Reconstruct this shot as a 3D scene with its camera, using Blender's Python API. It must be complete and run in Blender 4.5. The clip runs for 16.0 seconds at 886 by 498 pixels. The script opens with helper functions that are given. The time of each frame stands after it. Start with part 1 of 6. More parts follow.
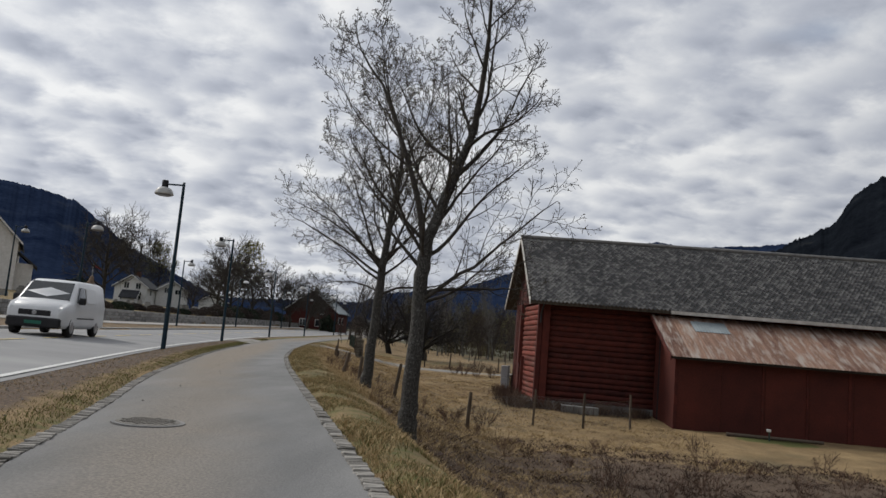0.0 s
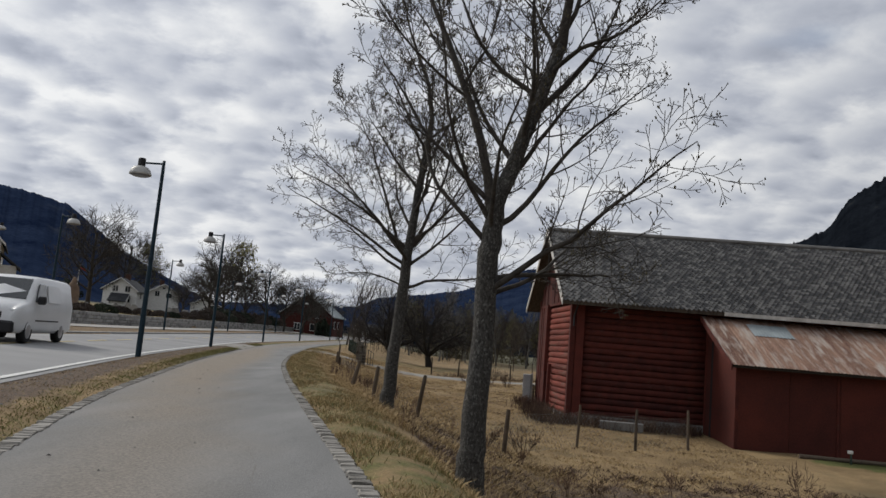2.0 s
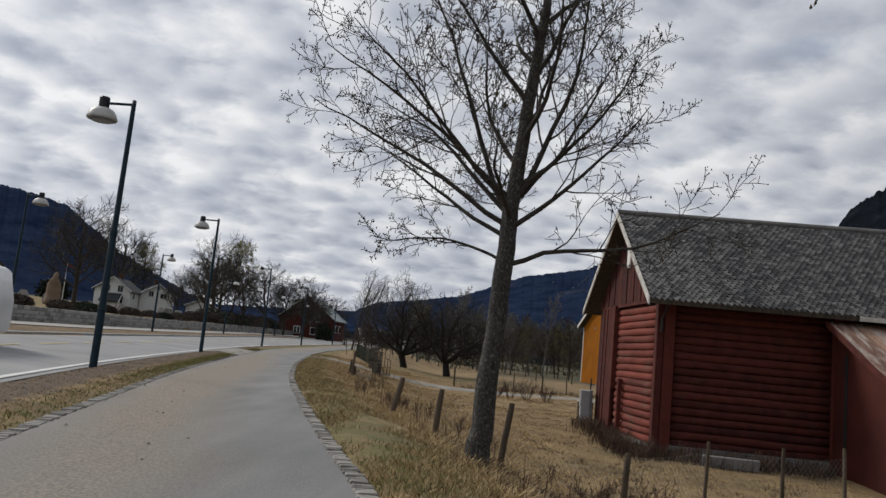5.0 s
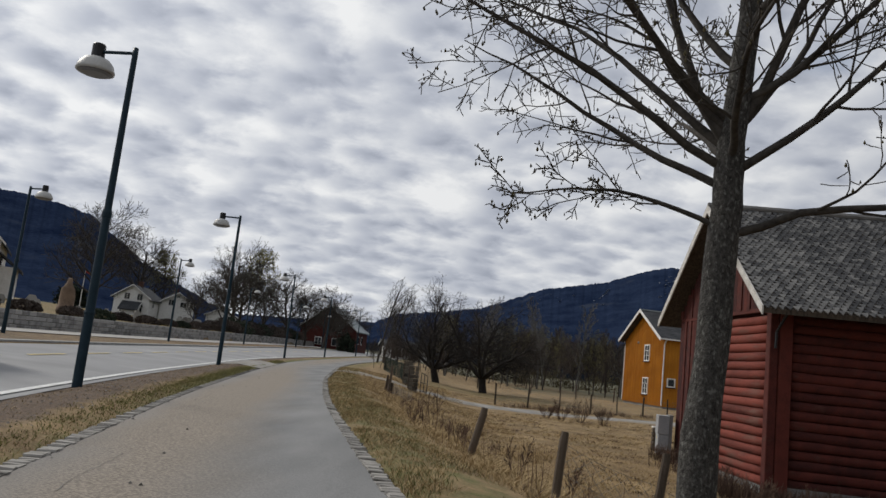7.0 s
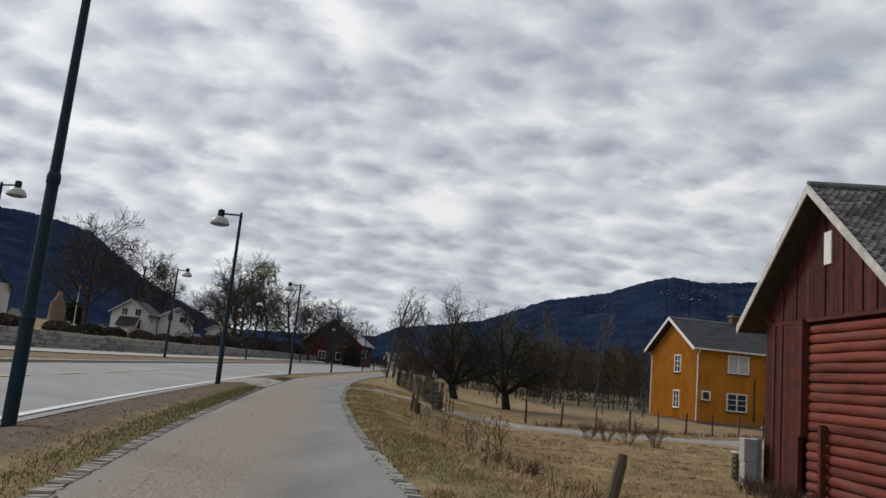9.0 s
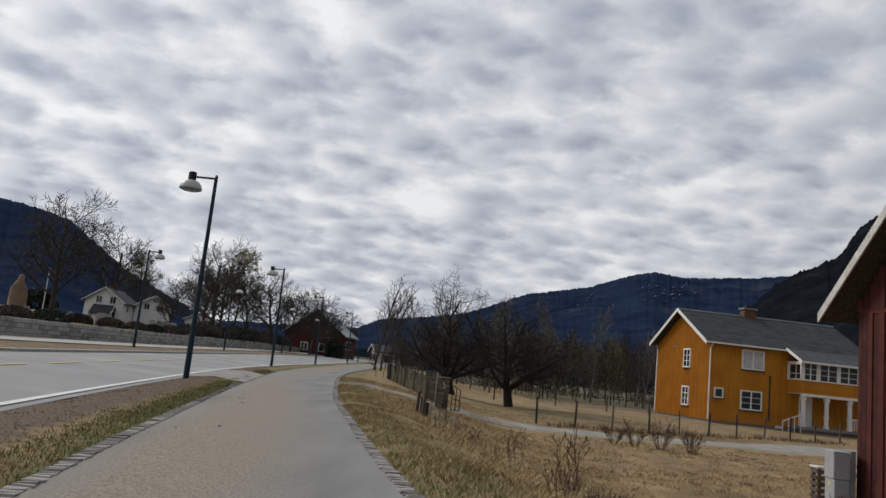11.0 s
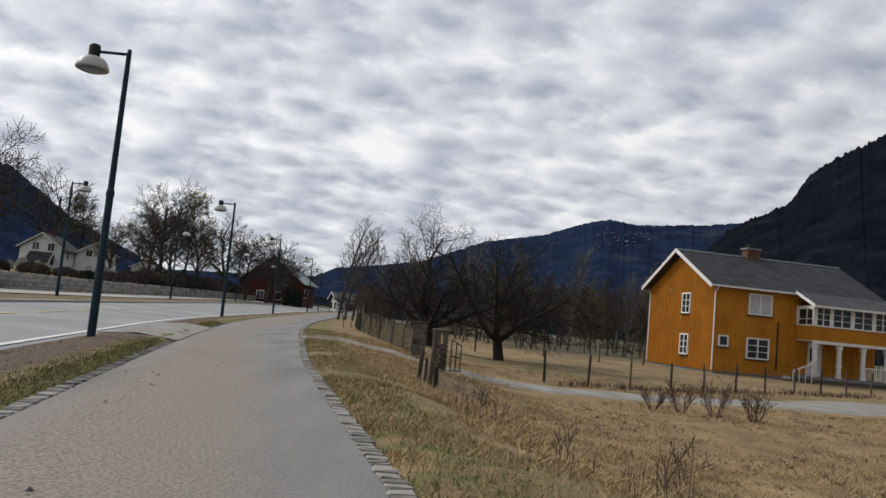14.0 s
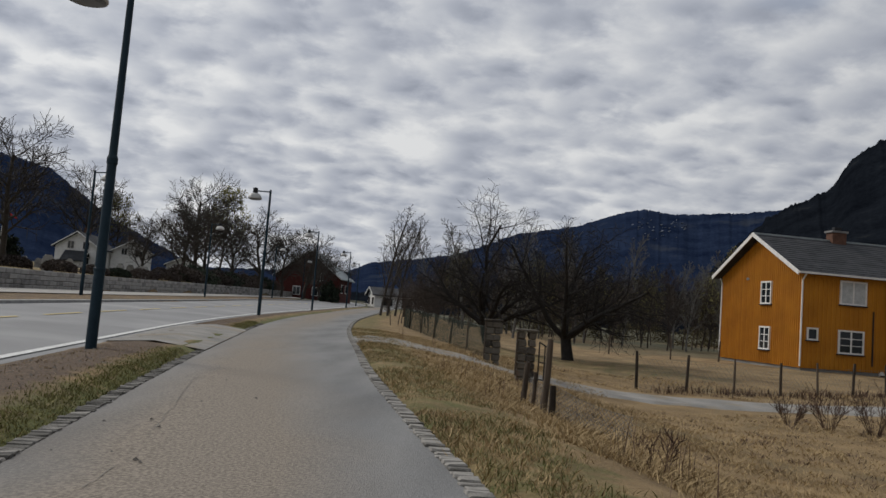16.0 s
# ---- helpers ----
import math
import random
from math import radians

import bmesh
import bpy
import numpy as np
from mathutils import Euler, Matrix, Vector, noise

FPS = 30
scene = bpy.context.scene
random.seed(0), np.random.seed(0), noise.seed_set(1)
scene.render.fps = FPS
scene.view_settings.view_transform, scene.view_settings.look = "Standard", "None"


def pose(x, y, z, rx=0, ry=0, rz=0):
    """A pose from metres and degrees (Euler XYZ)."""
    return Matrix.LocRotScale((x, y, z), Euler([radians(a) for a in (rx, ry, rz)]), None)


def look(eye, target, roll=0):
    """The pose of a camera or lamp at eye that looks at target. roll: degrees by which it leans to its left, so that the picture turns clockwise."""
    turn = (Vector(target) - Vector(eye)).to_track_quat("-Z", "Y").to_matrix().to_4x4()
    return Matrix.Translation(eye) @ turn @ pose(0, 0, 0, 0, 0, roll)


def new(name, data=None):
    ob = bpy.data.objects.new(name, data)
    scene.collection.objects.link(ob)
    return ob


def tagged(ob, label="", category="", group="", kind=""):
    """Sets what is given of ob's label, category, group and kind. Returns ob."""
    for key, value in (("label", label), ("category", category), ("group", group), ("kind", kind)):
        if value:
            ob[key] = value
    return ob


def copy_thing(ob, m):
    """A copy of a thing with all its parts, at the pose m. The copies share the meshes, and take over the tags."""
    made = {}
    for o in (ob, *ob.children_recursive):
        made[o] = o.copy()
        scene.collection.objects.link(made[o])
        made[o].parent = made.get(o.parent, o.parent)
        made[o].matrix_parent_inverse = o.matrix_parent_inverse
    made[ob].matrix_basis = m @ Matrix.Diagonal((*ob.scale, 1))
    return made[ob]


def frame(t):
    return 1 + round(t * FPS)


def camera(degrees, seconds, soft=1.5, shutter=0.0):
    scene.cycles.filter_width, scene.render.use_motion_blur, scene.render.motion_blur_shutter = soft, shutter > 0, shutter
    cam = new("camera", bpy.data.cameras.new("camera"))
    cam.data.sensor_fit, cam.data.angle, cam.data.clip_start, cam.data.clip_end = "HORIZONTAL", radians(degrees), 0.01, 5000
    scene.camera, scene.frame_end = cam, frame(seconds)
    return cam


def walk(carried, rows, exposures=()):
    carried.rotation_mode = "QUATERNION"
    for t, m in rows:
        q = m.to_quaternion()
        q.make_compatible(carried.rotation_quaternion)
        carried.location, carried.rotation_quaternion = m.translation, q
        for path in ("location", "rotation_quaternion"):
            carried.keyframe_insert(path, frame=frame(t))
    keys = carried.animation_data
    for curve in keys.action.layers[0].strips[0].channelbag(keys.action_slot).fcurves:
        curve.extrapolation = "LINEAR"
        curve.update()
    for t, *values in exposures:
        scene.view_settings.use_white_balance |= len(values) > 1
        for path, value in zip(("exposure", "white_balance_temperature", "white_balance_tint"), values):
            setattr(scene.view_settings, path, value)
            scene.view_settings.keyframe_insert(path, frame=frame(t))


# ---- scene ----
cam = camera(60.5, 16.0)

PATH = [
    (0, (2.195, 0.141, 1.09), (2.088, 2.124, 1.332), 4.9),
    (0.5, (1.891, 1.166, 1.056), (1.78, 3.146, 1.313), 4.8),
    (1, (1.617, 2.196, 1.041), (1.507, 4.176, 1.3), 4.7),
    (1.5, (1.334, 3.19, 1.055), (1.235, 5.171, 1.306), 4.9),
    (2, (1.048, 4.188, 1.062), (0.956, 6.17, 1.317), 4.9),
    (2.5, (0.754, 5.169, 1.071), (0.659, 7.151, 1.317), 5.1),
    (3, (0.45, 6.177, 1.07), (0.351, 8.16, 1.314), 5.2),
    (3.5, (0.135, 7.182, 1.057), (0.034, 9.164, 1.31), 5.2),
    (4, (-0.164, 8.206, 1.04), (-0.257, 10.189, 1.284), 5.6),
    (4.2, (-0.289, 8.652, 1.039), (-0.374, 10.634, 1.289), 5.6),
    (6.3, (-1.571, 12.919, 1.043), (-1.691, 14.894, 1.33), 5.8),
    (6.5, (-1.704, 13.273, 1.07), (-1.834, 15.247, 1.362), 6.0),
    (7, (-2.041, 14.232, 1.054), (-2.185, 16.205, 1.349), 6.2),
    (7.5, (-2.392, 15.195, 1.065), (-2.543, 17.165, 1.377), 5.9),
    (8, (-2.732, 16.187, 1.057), (-2.884, 18.155, 1.378), 5.7),
    (8.2, (-2.869, 16.58, 1.062), (-3.02, 18.548, 1.389), 5.5),
    (10.3, (-4.067, 20.632, 0.999), (-4.197, 22.601, 1.327), 5.9),
    (10.5, (-4.199, 21.061, 0.996), (-4.316, 23.031, 1.319), 5.9),
    (11, (-4.443, 22.089, 1.023), (-4.544, 24.062, 1.336), 5.9),
    (11.5, (-4.714, 23.17, 1.01), (-4.782, 25.145, 1.317), 5.9),
    (12, (-4.933, 24.21, 1.016), (-4.962, 26.186, 1.328), 5.8),
    (12.5, (-5.145, 25.182, 1.014), (-5.157, 27.158, 1.324), 5.7),
    (13, (-5.365, 26.264, 1.003), (-5.361, 28.242, 1.305), 5.7),
    (13.5, (-5.561, 27.263, 0.998), (-5.545, 29.243, 1.282), 5.3),
    (14, (-5.775, 28.246, 0.997), (-5.75, 30.236, 1.186), 5.3),
    (14.5, (-6.019, 29.219, 1.02), (-5.992, 31.212, 1.192), 5.3),
    (15, (-6.284, 30.183, 1.018), (-6.286, 32.176, 1.179), 5.3),
    (15.5, (-6.588, 31.214, 1.018), (-6.62, 33.207, 1.178), 5.0),
    (16, (-6.875, 32.209, 1.021), (-6.934, 34.202, 1.186), 4.5),
]
walk(cam, [(t, look(eye, target, roll)) for t, eye, target, roll in PATH],
     exposures=[(0, 0.0), (13.3, 0.0), (13.9, 0.14), (14.6, 0.18), (15.1, -0.05), (15.6, -0.2), (16, -0.2)])

# ---- world and light ----
SUN_AZ, SUN_EL = -62.0, 38.0          # degrees from +y towards +x, and above the horizon


def sun_way():
    a, e = radians(SUN_AZ), radians(SUN_EL)
    return Vector((math.sin(a) * math.cos(e), math.cos(a) * math.cos(e), math.sin(e)))


world = bpy.data.worlds.new("sky")
scene.world = world
world.use_nodes = True
wn, wl = world.node_tree.nodes, world.node_tree.links
wn.clear()


def wnode(kind, **props):
    n = wn.new(kind)
    for key, value in props.items():
        n.inputs[key].default_value = value
    return n


def wmath(op, a, b=None, clamp=False):
    n = wn.new("ShaderNodeMath")
    n.operation, n.use_clamp = op, clamp
    for i, v in enumerate((a, b)):
        if v is None:
            continue
        if isinstance(v, (int, float)):
            n.inputs[i].default_value = v
        else:
            wl.new(v, n.inputs[i])
    return n.outputs[0]


sky = wn.new("ShaderNodeTexSky")
sky.sky_type, sky.sun_disc = "NISHITA", False
sky.sun_elevation, sky.sun_rotation = radians(SUN_EL), radians(SUN_AZ % 360)
coord = wn.new("ShaderNodeTexCoord")
sep = wn.new("ShaderNodeSeparateXYZ")
wl.new(coord.outputs["Generated"], sep.inputs[0])
up = wmath("ADD", wmath("MAXIMUM", sep.outputs["Z"], 0.0), 0.27)
comb = wn.new("ShaderNodeCombineXYZ")
wl.new(wmath("DIVIDE", sep.outputs["X"], up), comb.inputs["X"])
wl.new(wmath("DIVIDE", sep.outputs["Y"], up), comb.inputs["Y"])
turn = wn.new("ShaderNodeMapping")
turn.inputs["Rotation"].default_value = (0, 0, radians(-14))
turn.inputs["Scale"].default_value = (0.98, 1.08, 1.0)
wl.new(comb.outputs[0], turn.inputs["Vector"])
cells = wnode("ShaderNodeTexNoise", Scale=7.0, Detail=9.0, Roughness=0.56, Distortion=0.15)
wl.new(turn.outputs[0], cells.inputs["Vector"])
broad = wnode("ShaderNodeTexNoise", Scale=1.3, Detail=3.0, Roughness=0.5)
wl.new(turn.outputs[0], broad.inputs["Vector"])
warp = wn.new("ShaderNodeVectorMath")
warp.operation = "MULTIPLY_ADD"
warp.inputs[1].default_value = (0.16, 0.16, 0.0)
wl.new(cells.outputs["Color"], warp.inputs[0])
wl.new(turn.outputs[0], warp.inputs[2])
puffs = wnode("ShaderNodeTexVoronoi", Scale=9.5)
puffs.feature = "SMOOTH_F1"
puffs.inputs["Smoothness"].default_value = 0.6
wl.new(warp.outputs[0], puffs.inputs["Vector"])
mixed = wmath("ADD", wmath("ADD", wmath("MULTIPLY", cells.outputs["Fac"], 0.52), wmath("MULTIPLY", puffs.outputs["Distance"], 0.36)),
              wmath("MULTIPLY", broad.outputs["Fac"], 0.33))
dot = wn.new("ShaderNodeVectorMath")
dot.operation = "DOT_PRODUCT"
wl.new(coord.outputs["Generated"], dot.inputs[0])
dot.inputs[1].default_value = sun_way()
glow = wmath("POWER", wmath("MAXIMUM", dot.outputs["Value"], 0.0), 3.0)
cloud = wn.new("ShaderNodeValToRGB")
cr = cloud.color_ramp
cr.elements[0].position, cr.elements[0].color = 0.40, (0.36, 0.39, 0.46, 1)
cr.elements[1].position, cr.elements[1].color = 0.76, (0.83, 0.84, 0.85, 1)
e = cr.elements.new(0.52)
e.color = (0.47, 0.50, 0.57, 1)
e = cr.elements.new(0.62)
e.color = (0.60, 0.625, 0.675, 1)
wl.new(mixed, cloud.inputs["Fac"])
# the cloud deck is thinner towards the sun and duller on the far side
away = wn.new("ShaderNodeMapRange")
away.interpolation_type = "SMOOTHSTEP"
for key, value in (("From Min", -0.75), ("From Max", 0.40), ("To Min", 0.30), ("To Max", 0.94)):
    away.inputs[key].default_value = value
wl.new(dot.outputs["Value"], away.inputs["Value"])
gain = wmath("ADD", wmath("MULTIPLY", glow, 0.22), away.outputs[0])
lit = wn.new("ShaderNodeVectorMath")
lit.operation = "SCALE"
wl.new(cloud.outputs["Color"], lit.inputs[0])
wl.new(gain, lit.inputs["Scale"])
back_cloud = wnode("ShaderNodeBackground", Strength=1.0)
wl.new(lit.outputs[0], back_cloud.inputs["Color"])
back_sky = wnode("ShaderNodeBackground", Strength=0.1)
wl.new(sky.outputs["Color"], back_sky.inputs["Color"])
holes = wn.new("ShaderNodeMapRange")
holes.inputs["From Min"].default_value, holes.inputs["From Max"].default_value = 0.27, 0.34
wl.new(broad.outputs["Fac"], holes.inputs["Value"])
joined = wn.new("ShaderNodeMixShader")
wl.new(holes.outputs[0], joined.inputs["Fac"])
wl.new(back_sky.outputs[0], joined.inputs[1])
wl.new(back_cloud.outputs[0], joined.inputs[2])
out = wn.new("ShaderNodeOutputWorld")
wl.new(joined.outputs[0], out.inputs["Surface"])

lamp = bpy.data.lights.new("sun", "SUN")
lamp.energy, lamp.angle, lamp.color = 1.95, radians(14), (1.0, 0.95, 0.87)
new("sun", lamp).matrix_world = look(sun_way() * 200, (0, 0, 0))

# ---- materials ----


def material(name, dark, light, scale=3.0, rough=0.85, fine=60.0, bump=0.3, dist=0.01, metal=0.0, stretch=(1, 1, 1),
             vary=0.0, spot=None, spot_scale=1.0, spot_at=(0.55, 0.65), spec=0.3, detail=5.0):
    """Two colours mixed by noise at two scales, with relief; spot: a third colour in patches; vary: spread from piece to piece."""
    m = bpy.data.materials.new(name)
    m.use_nodes = True
    nt, n = m.node_tree, m.node_tree.nodes
    b = n["Principled BSDF"]
    b.inputs["Roughness"].default_value, b.inputs["Metallic"].default_value = rough, metal
    b.inputs["Specular IOR Level"].default_value = spec
    geo = n.new("ShaderNodeNewGeometry")
    mp = n.new("ShaderNodeMapping")
    mp.inputs["Scale"].default_value = stretch
    nt.links.new(geo.outputs["Position"], mp.inputs["Vector"])
    a, c = n.new("ShaderNodeTexNoise"), n.new("ShaderNodeTexNoise")
    for tex, s, d in ((a, scale, detail), (c, fine, 3.0)):
        tex.inputs["Scale"].default_value, tex.inputs["Detail"].default_value = s, d
        nt.links.new(mp.outputs[0], tex.inputs["Vector"])
    add = n.new("ShaderNodeMath")
    add.operation = "MULTIPLY_ADD"
    add.inputs[1].default_value = 0.45
    nt.links.new(c.outputs["Fac"], add.inputs[0])
    sc = n.new("ShaderNodeMath")
    sc.operation = "MULTIPLY"
    sc.inputs[1].default_value = 0.6
    nt.links.new(a.outputs["Fac"], sc.inputs[0])
    nt.links.new(sc.outputs[0], add.inputs[2])
    last = add.outputs[0]
    if vary:
        info = n.new("ShaderNodeObjectInfo")
        va = n.new("ShaderNodeMath")
        va.operation = "MULTIPLY_ADD"
        va.inputs[1].default_value = vary
        nt.links.new(info.outputs["Random"], va.inputs[0])
        off = n.new("ShaderNodeMath")
        off.operation = "ADD"
        off.inputs[1].default_value = -vary / 2
        nt.links.new(last, off.inputs[0])
        isl = n.new("ShaderNodeMath")
        isl.operation = "MULTIPLY_ADD"
        isl.inputs[1].default_value = vary
        nt.links.new(geo.outputs["Random Per Island"], isl.inputs[0])
        off2 = n.new("ShaderNodeMath")
        off2.operation = "ADD"
        off2.inputs[1].default_value = -vary / 2
        nt.links.new(off.outputs[0], off2.inputs[0])
        nt.links.new(off2.outputs[0], isl.inputs[2])
        nt.links.new(isl.outputs[0], va.inputs[2])
        last = va.outputs[0]
    ramp = n.new("ShaderNodeValToRGB")
    ramp.color_ramp.elements[0].position, ramp.color_ramp.elements[0].color = 0.34, (*dark, 1)
    ramp.color_ramp.elements[1].position, ramp.color_ramp.elements[1].color = 0.70, (*light, 1)
    nt.links.new(last, ramp.inputs["Fac"])
    col = ramp.outputs["Color"]
    if spot:
        sp = n.new("ShaderNodeTexNoise")
        sp.inputs["Scale"].default_value, sp.inputs["Detail"].default_value = spot_scale, 4.0
        nt.links.new(mp.outputs[0], sp.inputs["Vector"])
        rng = n.new("ShaderNodeMapRange")
        rng.inputs["From Min"].default_value, rng.inputs["From Max"].default_value = spot_at
        nt.links.new(sp.outputs["Fac"], rng.inputs["Value"])
        mix = n.new("ShaderNodeMix")
        mix.data_type = "RGBA"
        nt.links.new(rng.outputs[0], mix.inputs["Factor"])
        nt.links.new(col, mix.inputs[6])
        mix.inputs[7].default_value = (*spot, 1)
        col = mix.outputs[2]
    nt.links.new(col, b.inputs["Base Color"])
    if bump:
        bp = n.new("ShaderNodeBump")
        bp.inputs["Strength"].default_value, bp.inputs["Distance"].default_value = bump, dist
        nt.links.new(add.outputs[0], bp.inputs["Height"])
        nt.links.new(bp.outputs[0], b.inputs["Normal"])
    return m


def mixed_by(m, name, colour_dark, colour_light, scale=6.0, lo=0.78, hi=1.1, weight=1.0, grain=None):
    """Adds a cover to a material where the mesh's own float attribute of that name says so, broken up by noise."""
    nt, n = m.node_tree, m.node_tree.nodes
    b = n["Principled BSDF"]
    src = b.inputs["Base Color"].links[0].from_socket
    at = n.new("ShaderNodeAttribute")
    at.attribute_name = name
    geo = n.new("ShaderNodeNewGeometry")
    tex = n.new("ShaderNodeTexNoise")
    tex.inputs["Scale"].default_value, tex.inputs["Detail"].default_value = scale, 6.0
    nt.links.new(geo.outputs["Position"], tex.inputs["Vector"])
    s = n.new("ShaderNodeMath")
    s.operation = "MULTIPLY_ADD"
    s.inputs[1].default_value = weight
    nt.links.new(at.outputs["Fac"], s.inputs[2])
    nt.links.new(tex.outputs["Fac"], s.inputs[0])
    rng = n.new("ShaderNodeMapRange")
    rng.inputs["From Min"].default_value, rng.inputs["From Max"].default_value = lo, hi
    nt.links.new(s.outputs[0], rng.inputs["Value"])
    ramp = n.new("ShaderNodeValToRGB")
    ramp.color_ramp.elements[0].position, ramp.color_ramp.elements[0].color = 0.35, (*colour_dark, 1)
    ramp.color_ramp.elements[1].position, ramp.color_ramp.elements[1].color = 0.65, (*colour_light, 1)
    tex2 = n.new("ShaderNodeTexNoise")
    tex2.inputs["Scale"].default_value, tex2.inputs["Detail"].default_value = grain or scale * 4, 8.0
    nt.links.new(geo.outputs["Position"], tex2.inputs["Vector"])
    nt.links.new(tex2.outputs["Fac"], ramp.inputs["Fac"])
    mix = n.new("ShaderNodeMix")
    mix.data_type = "RGBA"
    nt.links.new(rng.outputs[0], mix.inputs["Factor"])
    nt.links.new(src, mix.inputs[6])
    nt.links.new(ramp.outputs["Color"], mix.inputs[7])
    nt.links.new(mix.outputs[2], b.inputs["Base Color"])


M = {}
M["ground"] = material("dry_grass_ground", (0.11, 0.07, 0.033), (0.34, 0.242, 0.124), 0.9, 0.95, 30.0, 1.0, 0.05, detail=9.0,
                       spot=(0.14, 0.11, 0.058), spot_scale=0.35, spot_at=(0.56, 0.72))
mixed_by(M["ground"], "soil", (0.05, 0.035, 0.025), (0.16, 0.112, 0.076), 3.0, grain=26.0)
mixed_by(M["ground"], "green", (0.055, 0.062, 0.018), (0.15, 0.155, 0.05), 3.0, grain=34.0)
mixed_by(M["ground"], "far", (0.05, 0.05, 0.035), (0.12, 0.11, 0.06), 0.05)
M["path"] = material("dusty_asphalt_path", (0.125, 0.126, 0.126), (0.265, 0.263, 0.258), 0.9, 0.95, 90.0, 1.0, 0.01, detail=12.0, stretch=(1.5, 0.28, 1.0))
mixed_by(M["path"], "sand", (0.15, 0.128, 0.105), (0.315, 0.272, 0.222), 0.6, 0.30, 0.85, 0.40, 45.0)
M["road"] = material("grey_asphalt_road", (0.215, 0.215, 0.217), (0.30, 0.30, 0.302), 0.3, 0.9, 90.0, 0.3, 0.004,
                     spot=(0.33, 0.33, 0.328), spot_scale=0.25, spot_at=(0.5, 0.7))
M["gravel"] = material("grey_gravel", (0.15, 0.145, 0.135), (0.33, 0.315, 0.29), 1.2, 0.95, 40.0, 0.8, 0.02,
                       spot=(0.25, 0.2, 0.13), spot_scale=0.8, spot_at=(0.55, 0.7))
M["sidewalk"] = material("pale_paving", (0.30, 0.29, 0.27), (0.42, 0.40, 0.37), 0.8, 0.9, 50.0, 0.3, 0.005)
M["sett"] = material("granite_sett", (0.085, 0.08, 0.07), (0.29, 0.275, 0.25), 5.0, 0.85, 70.0, 0.5, 0.006, vary=0.45)
M["wall_block"] = material("grey_granite_block", (0.14, 0.14, 0.14), (0.36, 0.355, 0.345), 3.0, 0.85, 40.0, 0.6, 0.012, vary=0.4)
M["white_line"] = material("white_road_paint", (0.5, 0.5, 0.48), (0.78, 0.78, 0.76), 6.0, 0.7, 80.0, 0.1, 0.002)
M["yellow_line"] = material("yellow_road_paint", (0.45, 0.36, 0.16), (0.66, 0.52, 0.22), 6.0, 0.7, 80.0, 0.1, 0.002)
# red darkened to hold the long wall's shade; boards and battens share it
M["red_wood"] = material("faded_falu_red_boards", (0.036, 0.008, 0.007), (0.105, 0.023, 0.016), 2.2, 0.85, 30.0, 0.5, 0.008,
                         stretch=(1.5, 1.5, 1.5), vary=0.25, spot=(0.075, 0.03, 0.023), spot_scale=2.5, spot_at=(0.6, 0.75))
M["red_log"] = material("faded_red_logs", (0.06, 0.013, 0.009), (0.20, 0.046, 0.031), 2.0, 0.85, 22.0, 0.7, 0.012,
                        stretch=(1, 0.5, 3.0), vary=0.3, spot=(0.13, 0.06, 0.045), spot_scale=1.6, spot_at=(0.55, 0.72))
M["red_panel"] = material("dark_red_sheet_boards", (0.042, 0.008, 0.006), (0.095, 0.019, 0.012), 1.0, 0.75, 18.0, 0.2, 0.004, vary=0.1)
M["slate"] = material("weathered_slate_tile", (0.055, 0.055, 0.057), (0.215, 0.21, 0.20), 3.0, 0.75, 45.0, 0.5, 0.008, vary=0.34)
M["house_roof"] = material("dark_slate_roof", (0.028, 0.03, 0.034), (0.080, 0.082, 0.087), 1.5, 0.9, 18.0, 0.4, 0.01, vary=0.4)
M["rust_tin"] = material("rusted_corrugated_sheet", (0.11, 0.052, 0.036), (0.31, 0.19, 0.135), 2.6, 0.75, 24.0, 0.4, 0.006,
                         stretch=(2.0, 0.35, 0.35), vary=0.35, spot=(0.40, 0.345, 0.30), spot_scale=3.0, spot_at=(0.48, 0.70))
M["zinc"] = material("bare_zinc_sheet", (0.22, 0.26, 0.27), (0.38, 0.42, 0.43), 1.5, 0.5, 20.0, 0.2, 0.003, metal=0.3)
M["white_wood"] = material("white_painted_wood", (0.62, 0.61, 0.58), (0.82, 0.81, 0.79), 3.0, 0.6, 40.0, 0.15, 0.003)
M["worn_white"] = material("weathered_white_board", (0.33, 0.31, 0.28), (0.68, 0.66, 0.62), 3.5, 0.8, 30.0, 0.3, 0.005)
M["ochre"] = material("ochre_yellow_boards", (0.38, 0.148, 0.010), (0.55, 0.238, 0.020), 0.8, 0.7, 25.0, 0.25, 0.005, vary=0.15)
M["foundation"] = material("grey_rendered_foundation", (0.14, 0.14, 0.14), (0.27, 0.265, 0.255), 1.5, 0.9, 30.0, 0.3, 0.008)
M["dark_inside"] = material("dark_interior", (0.012, 0.012, 0.013), (0.03, 0.03, 0.032), 1.0, 0.9, 8.0, 0.0)
M["curtain"] = material("pale_curtain", (0.35, 0.37, 0.38), (0.55, 0.57, 0.57), 4.0, 0.9, 20.0, 0.2, 0.01)
M["brick"] = material("brown_brick", (0.06, 0.03, 0.022), (0.15, 0.078, 0.053), 4.0, 0.9, 40.0, 0.4, 0.006, vary=0.4)
M["post_wood"] = material("weathered_fence_wood", (0.028, 0.022, 0.017), (0.11, 0.085, 0.063), 6.0, 0.9, 50.0, 0.6, 0.008,
                          stretch=(3, 3, 0.5), vary=0.4)
M["wire"] = material("galvanised_wire", (0.16, 0.16, 0.155), (0.30, 0.30, 0.29), 5.0, 0.5, 60.0, 0.0, metal=0.6)
